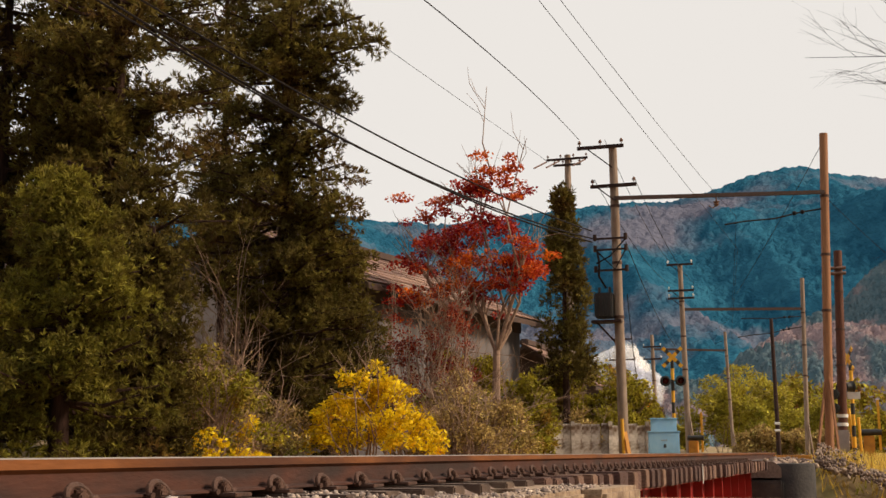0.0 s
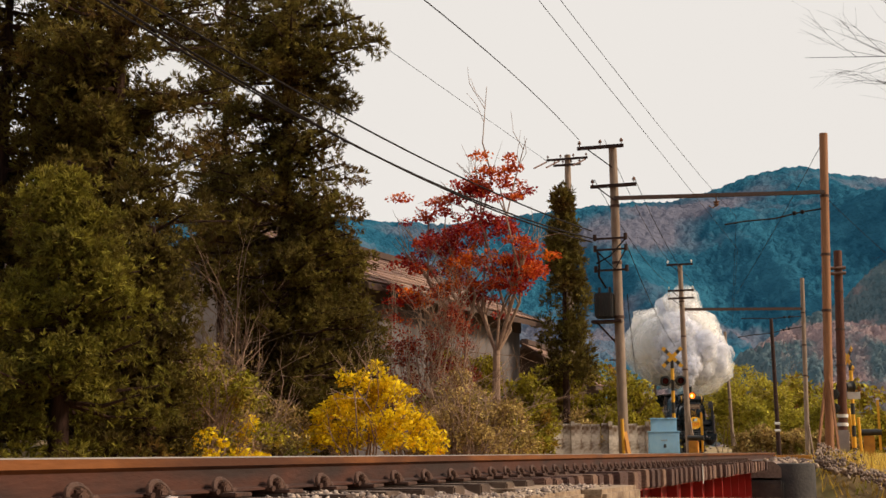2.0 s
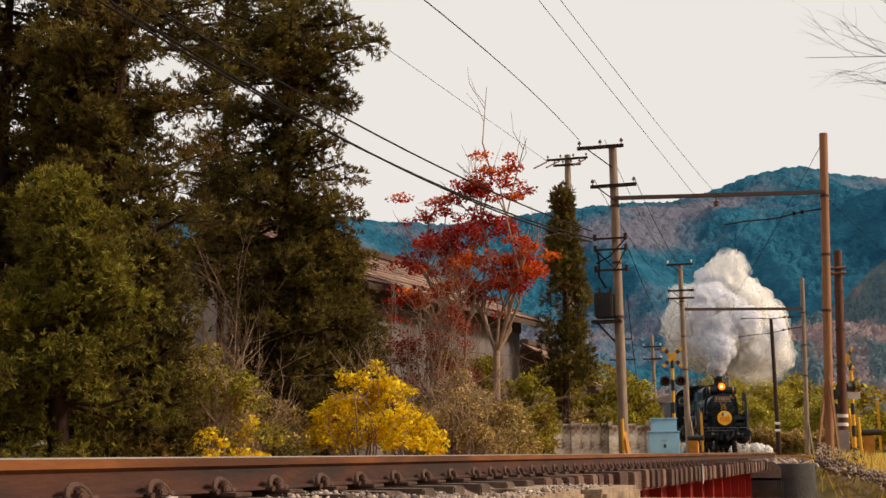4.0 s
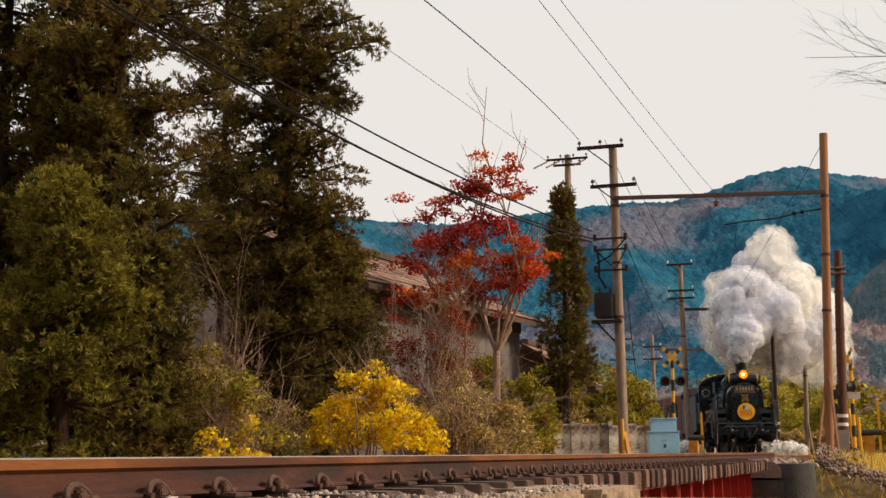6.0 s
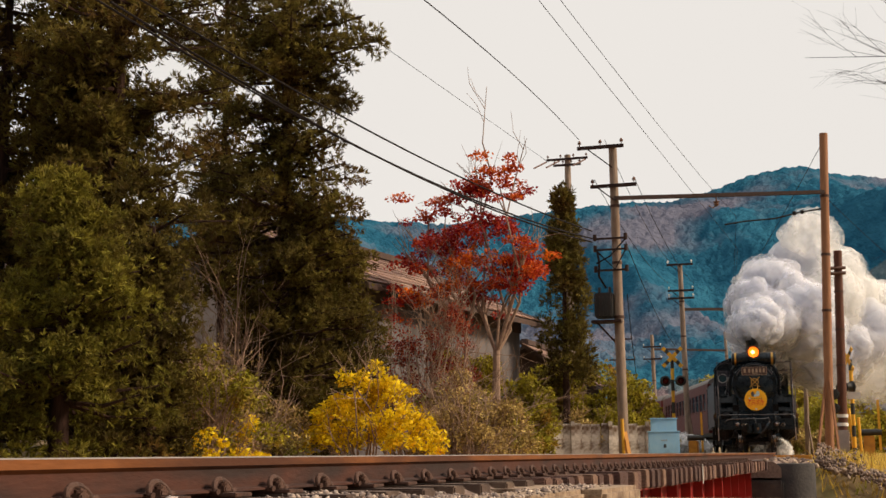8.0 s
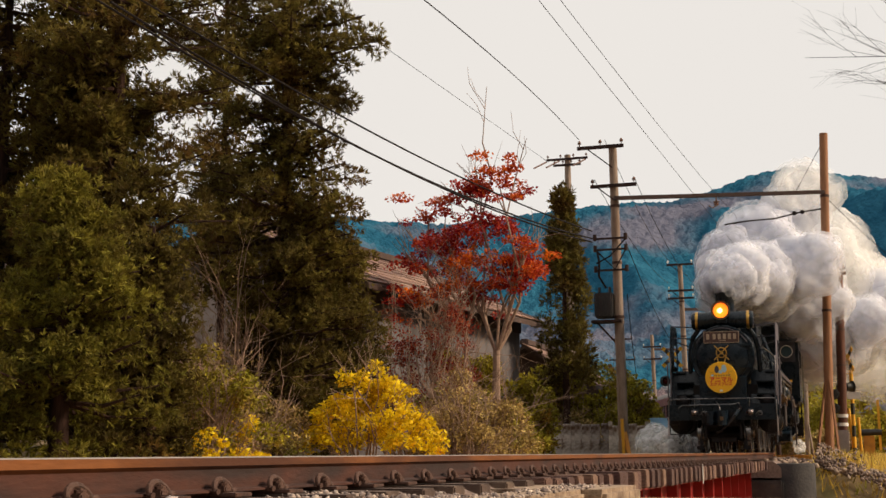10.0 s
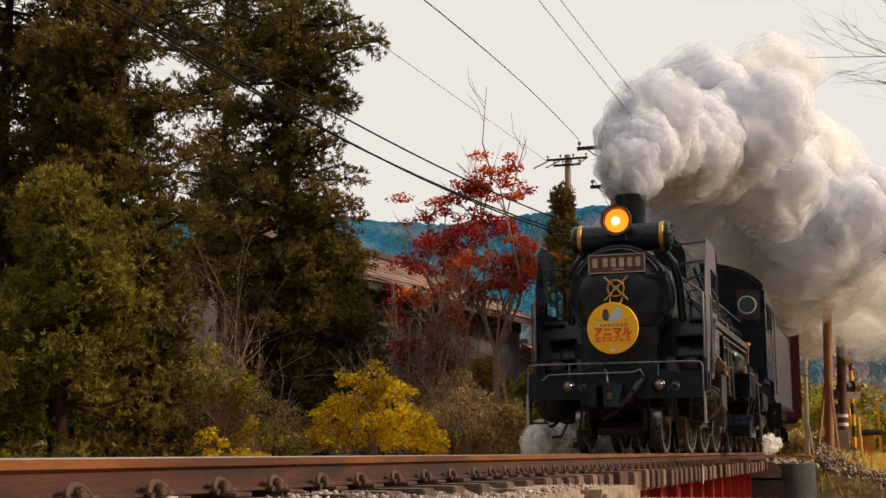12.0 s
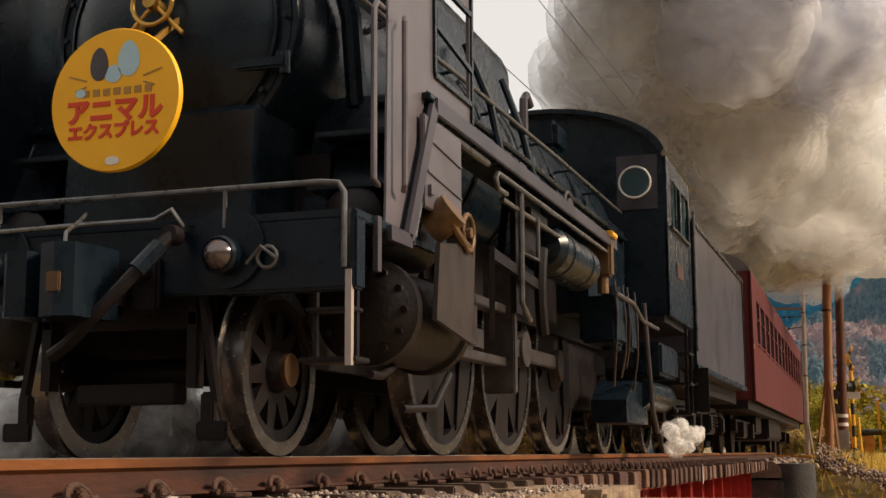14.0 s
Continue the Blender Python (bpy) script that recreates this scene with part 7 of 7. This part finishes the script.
# ---- smoke and steam, in billowing pieces ----
def vapour(name, dark, light, clear):
    m = bpy.data.materials.new(name)
    m.use_nodes = True
    n, l = m.node_tree.nodes, m.node_tree.links
    n.remove(n["Principled BSDF"])
    tc = n.new("ShaderNodeTexCoord")
    g = n.new("ShaderNodeTexNoise")
    g.inputs["Scale"].default_value, g.inputs["Detail"].default_value = 1.1, 4
    l.new(tc.outputs["Object"], g.inputs["Vector"])
    r = n.new("ShaderNodeValToRGB")
    r.color_ramp.elements[0].position, r.color_ramp.elements[1].position = 0.3, 0.7
    r.color_ramp.elements[0].color, r.color_ramp.elements[1].color = (*dark, 1), (*light, 1)
    l.new(g.outputs["Fac"], r.inputs["Fac"])
    d = n.new("ShaderNodeBsdfDiffuse")
    t = n.new("ShaderNodeBsdfTranslucent")
    l.new(r.outputs[0], d.inputs["Color"])
    l.new(r.outputs[0], t.inputs["Color"])
    mix = n.new("ShaderNodeMixShader")
    mix.inputs[0].default_value = 0.7
    l.new(d.outputs[0], mix.inputs[1])
    l.new(t.outputs[0], mix.inputs[2])
    tr = n.new("ShaderNodeBsdfTransparent")
    cut = n.new("ShaderNodeMapRange")
    cut.inputs["From Min"].default_value, cut.inputs["From Max"].default_value = 0.35, 0.68
    cut.inputs["To Min"].default_value, cut.inputs["To Max"].default_value = max(0.0, clear - 0.25), min(1.0, clear + 0.25)
    l.new(g.outputs["Fac"], cut.inputs["Value"])
    mix2 = n.new("ShaderNodeMixShader")
    l.new(cut.outputs[0], mix2.inputs[0])
    l.new(mix.outputs[0], mix2.inputs[1])
    l.new(tr.outputs[0], mix2.inputs[2])
    l.new((mix2 if clear > 0 else mix).outputs[0], n["Material Output"].inputs["Surface"])
    return m


scene.cycles.transparent_max_bounces = 64
SHELLS = ((1.0, 0.80), (0.90, 0.62), (0.79, 0.40), (0.66, 0.0))     # size and clearness of the layers of a puff
M_SMOKE = [vapour("smoke_layer", (0.81, 0.825, 0.89), (0.91, 0.925, 0.975), c) for r, c in SHELLS]
M_STEAM = [vapour("steam_layer", (0.90, 0.90, 0.90), (0.96, 0.96, 0.96), c) for r, c in SHELLS]
M_THIN = [vapour("thin_steam_layer", (0.90, 0.90, 0.90), (0.96, 0.96, 0.96), c) for c in (0.88, 0.8, 0.7, 0.6)]


def puff_mesh(seed, mats, sub=4):
    """A billowing lump of vapour in four layers, thin outside and dense within."""
    bm = bmesh.new()
    off = Vector((seed * 7.3, seed * 3.1, seed * 5.7))
    for layer, (size, clear) in enumerate(SHELLS):
        vs = bmesh.ops.create_icosphere(bm, subdivisions=sub, radius=1.0)["verts"]
        for v in vs:
            d = v.co.normalized()
            k = 0.36 * noise.noise(d * 1.3 + off)
            for f, a in ((2.6, 0.17), (5.4, 0.05)):
                k += a * (1 - 2 * abs(noise.noise(d * f + off * (1 + f) + Vector((0.15 * layer, 0, 0)))))
            v.co = d * (0.86 + k) * size
        for fc in {fc for v in vs for fc in v.link_faces}:
            fc.material_index = layer
    me = finish(bm, "vapour_puff", mats[0], 180)
    for m in mats[1:]:
        me.materials.append(m)
    return me


PUFFS = {key: [puff_mesh(i + 1 + 10 * j, mats) for i in range(4)] for j, (key, mats) in enumerate((("smoke", M_SMOKE), ("steam", M_STEAM), ("thin", M_THIN)))}
DRIFTING = []       # piece, its kind and its own numbers
rng_s = np.random.RandomState(2024)
plume = thing("smoke_plume", "billowing grey-white smoke trailing from the engine's chimney", "smoke")
for i in range(130):
    a = ((i + 0.5) / 130) ** 1.15
    size = 0.32 + 1.40 * a ** 0.68
    size *= rng_s.uniform(0.65, 1.1)
    ob = new("smoke_puff", PUFFS["thin" if a > 0.55 or (a > 0.35 and i % 2) else "smoke"][i % 4])
    ob.parent = plume
    ob.scale = (size * 1.25,) * 3
    spread = (0.10 + 1.75 * min(1.0, a * 1.6))
    DRIFTING.append((ob, "plume", a, rng_s.randn(3) * spread * np.array([0.62, 0.8, 0.55]), rng_s.uniform(0, 360, 3), rng_s.uniform(-9, 9, 3)))
steam = thing("steam_cloud", "low white steam blown out beside the engine's wheels", "steam")
for i in range(34):
    thin = i % 3 == 0
    side = -1 if i < 24 else 1
    size = rng_s.uniform(0.28, 0.46) if side < 0 else rng_s.uniform(0.06, 0.13)
    ob = new("steam_puff", PUFFS["thin" if thin or side > 0 else "steam"][i % 4])
    ob.parent = steam
    ob.scale = (size * (1.2 if thin else 1),) * 3
    home = (side * rng_s.uniform(1.35, 1.95), rng_s.uniform(4.2, 8.4), rng_s.uniform(0.06, 0.40)) if side < 0 else (rng_s.uniform(1.15, 1.45), rng_s.uniform(8.2, 10.4), rng_s.uniform(0.02, 0.30))
    DRIFTING.append((ob, "steam", 0.0, np.array(home), rng_s.uniform(0, 360, 3), rng_s.uniform(-14, 14, 3)))


for i in range(18):
    size = rng_s.uniform(0.22, 0.42)
    ob = new("steam_puff", PUFFS["thin" if i % 2 else "steam"][i % 4])
    ob.parent = steam
    ob.scale = (size,) * 3
    home = (rng_s.uniform(1.2, 3.2), rng_s.uniform(1.0, 7.0), rng_s.uniform(0.0, 0.25))
    DRIFTING.append((ob, "side", 0.0, np.array(home), rng_s.uniform(0, 360, 3), rng_s.uniform(-14, 14, 3)))
for i in range(60):
    size = rng_s.uniform(0.20, 0.36)
    ob = new("steam_puff", PUFFS["steam"][i % 4])
    ob.parent = steam
    ob.scale = (size,) * 3
    home = (rng_s.uniform(-1.85, -1.0), rng_s.uniform(2.0, 7.0), rng_s.uniform(0.0, 0.26))
    DRIFTING.append((ob, "steam", 0.0, np.array(home), rng_s.uniform(0, 360, 3), rng_s.uniform(-14, 14, 3)))


def blend(t, *rows):
    """A value that glides between (time, value) rows."""
    return float(np.interp(t, [r[0] for r in rows], [r[1] for r in rows]))


def drift(entry, t):
    """Where a piece of smoke or steam stands at t."""
    ob, kind, a, own, turn0, rate = entry
    s = speed_place(t)
    rot = [turn0[k] + rate[k] * t for k in range(3)]
    if kind == "plume":
        own = own * blend(t, (0, 0.6), (3, 0.88), (6.5, 1.0))
        back = 1.6 + a * blend(t, (0, 8), (3, 9), (6.5, 14), (8, 16), (11, 26), (14, 30)) + own[1] + 0.06 * t * a
        top = blend(t, (0, 1.6), (1.5, 4.2), (3, 5.6), (6.5, 4.0), (8, 1.8), (10.5, 1.7), (11.5, 3.0), (12.5, 5.2), (14, 7.4))
        shape = math.sqrt(a / 0.35) if a < 0.35 else 1 - blend(t, (0, 0.2), (8, 0.3), (11, 0.5), (14, 0.85)) * ((a - 0.35) / 0.65) ** 1.3
        z = 3.95 + 0.62 * top * shape + own[2] * (0.35 + 0.65 * min(1, a * 3)) + 0.04 * t * a
        right = a * blend(t, (0, -0.6), (1.5, 0.6), (3, 1.8), (6.5, 4.2), (8, 4.6), (11, 2.4), (14, 1.4)) + own[0]
        floor_z = blend(t, (8, 3.7), (10.5, 4.2), (11.5, 4.9), (12.5, 6.0), (14, 7.3)) + a * blend(t, (8, -0.8), (11, -0.4), (12.5, -0.6), (14, -1.2))
        p = along(s + back, right, max(z, floor_z + 0.4 * own[2]) if a > 0.06 else max(z, 3.9))
        return pose(p.x, p.y, p.z, *rot)
    if kind == "side":
        p = along(s + own[1], blend(t, (0, -1.4), (4.2, own[0]), (7, own[0]), (9.5, -1.4)), own[2])
        return pose(p.x, p.y, p.z, *rot)
    wide = blend(t, (0, 1.0), (4, 1.2), (6, 1.9), (8.5, 1.7), (11, 1.0), (14, 1.0)) if own[0] < 0 else 1.0
    p = along(s + own[1], own[0] * wide, own[2])
    return pose(p.x, p.y, p.z, *rot)
# ---- the moving things ----
def ride(t, gap, wheelbase, first):
    """The pose of a vehicle whose front stands gap metres behind the engine's front, on two points of the track."""
    s = speed_place(t) + gap
    a, b = along(s + first), along(s + first + wheelbase)
    d = (b - a).normalized()
    rz = math.degrees(math.atan2(-d.x, d.y))
    f = a - d * first
    return pose(f.x, f.y, 0.004, 0, 0, rz)


def turn(t, r):
    """Degrees through which a wheel of radius r has rolled by t."""
    return math.degrees((speed_place(0.0) - speed_place(t)) / r)


def motions():
    times = [0.25 * i for i in range(57)]
    fine = [i / 15 for i in range(211)]
    walk(locomotive, [(t, ride(t, 0.0, 5.5, 1.5)) for t in times])
    walk(tender, [(t, ride(t, 10.75, 4.0, 1.2)) for t in times])
    for k, c in enumerate(coaches):
        walk(c, [(t, ride(t, 18.0 + 20.2 * k, 14.0, 2.8)) for t in times])
    for hub, r, s, y, x0, lag in SPINNING:
        at = pose(s * x0, y, r)
        side = pose(0, 0, 0, 0, 0, 180) if s > 0 else pose(0, 0, 0)
        walk(hub, [(t, at @ pose(0, 0, 0, turn(t, r) + lag) @ side) for t in fine])
    for ob, kind, s in RODS:
        rows = []
        for t in fine:
            a = radians(turn(t, 0.76) + (90.0 if s < 0 else 0.0))
            py, pz = -0.33 * math.sin(a), 0.33 * math.cos(a)
            if kind == "couple":
                rows.append((t, pose(s * 0.69, DRIVERS[1] + py, 0.76 + pz)))
            else:
                cy = DRIVERS[1] + py - math.sqrt(2.35 ** 2 - (pz + 0.0) ** 2)
                if kind == "cross":
                    rows.append((t, pose(s * 1.03, cy, 0.80)))
                else:
                    tilt = math.degrees(math.asin((0.76 + pz - 0.80) / 2.35))
                    rows.append((t, pose(s * 0.80, DRIVERS[1] + py, 0.76 + pz, tilt)))
        walk(ob, rows)
    for entry in DRIFTING:
        walk(entry[0], [(t, drift(entry, t)) for t in [0.7 * i for i in range(21)]])


motions()
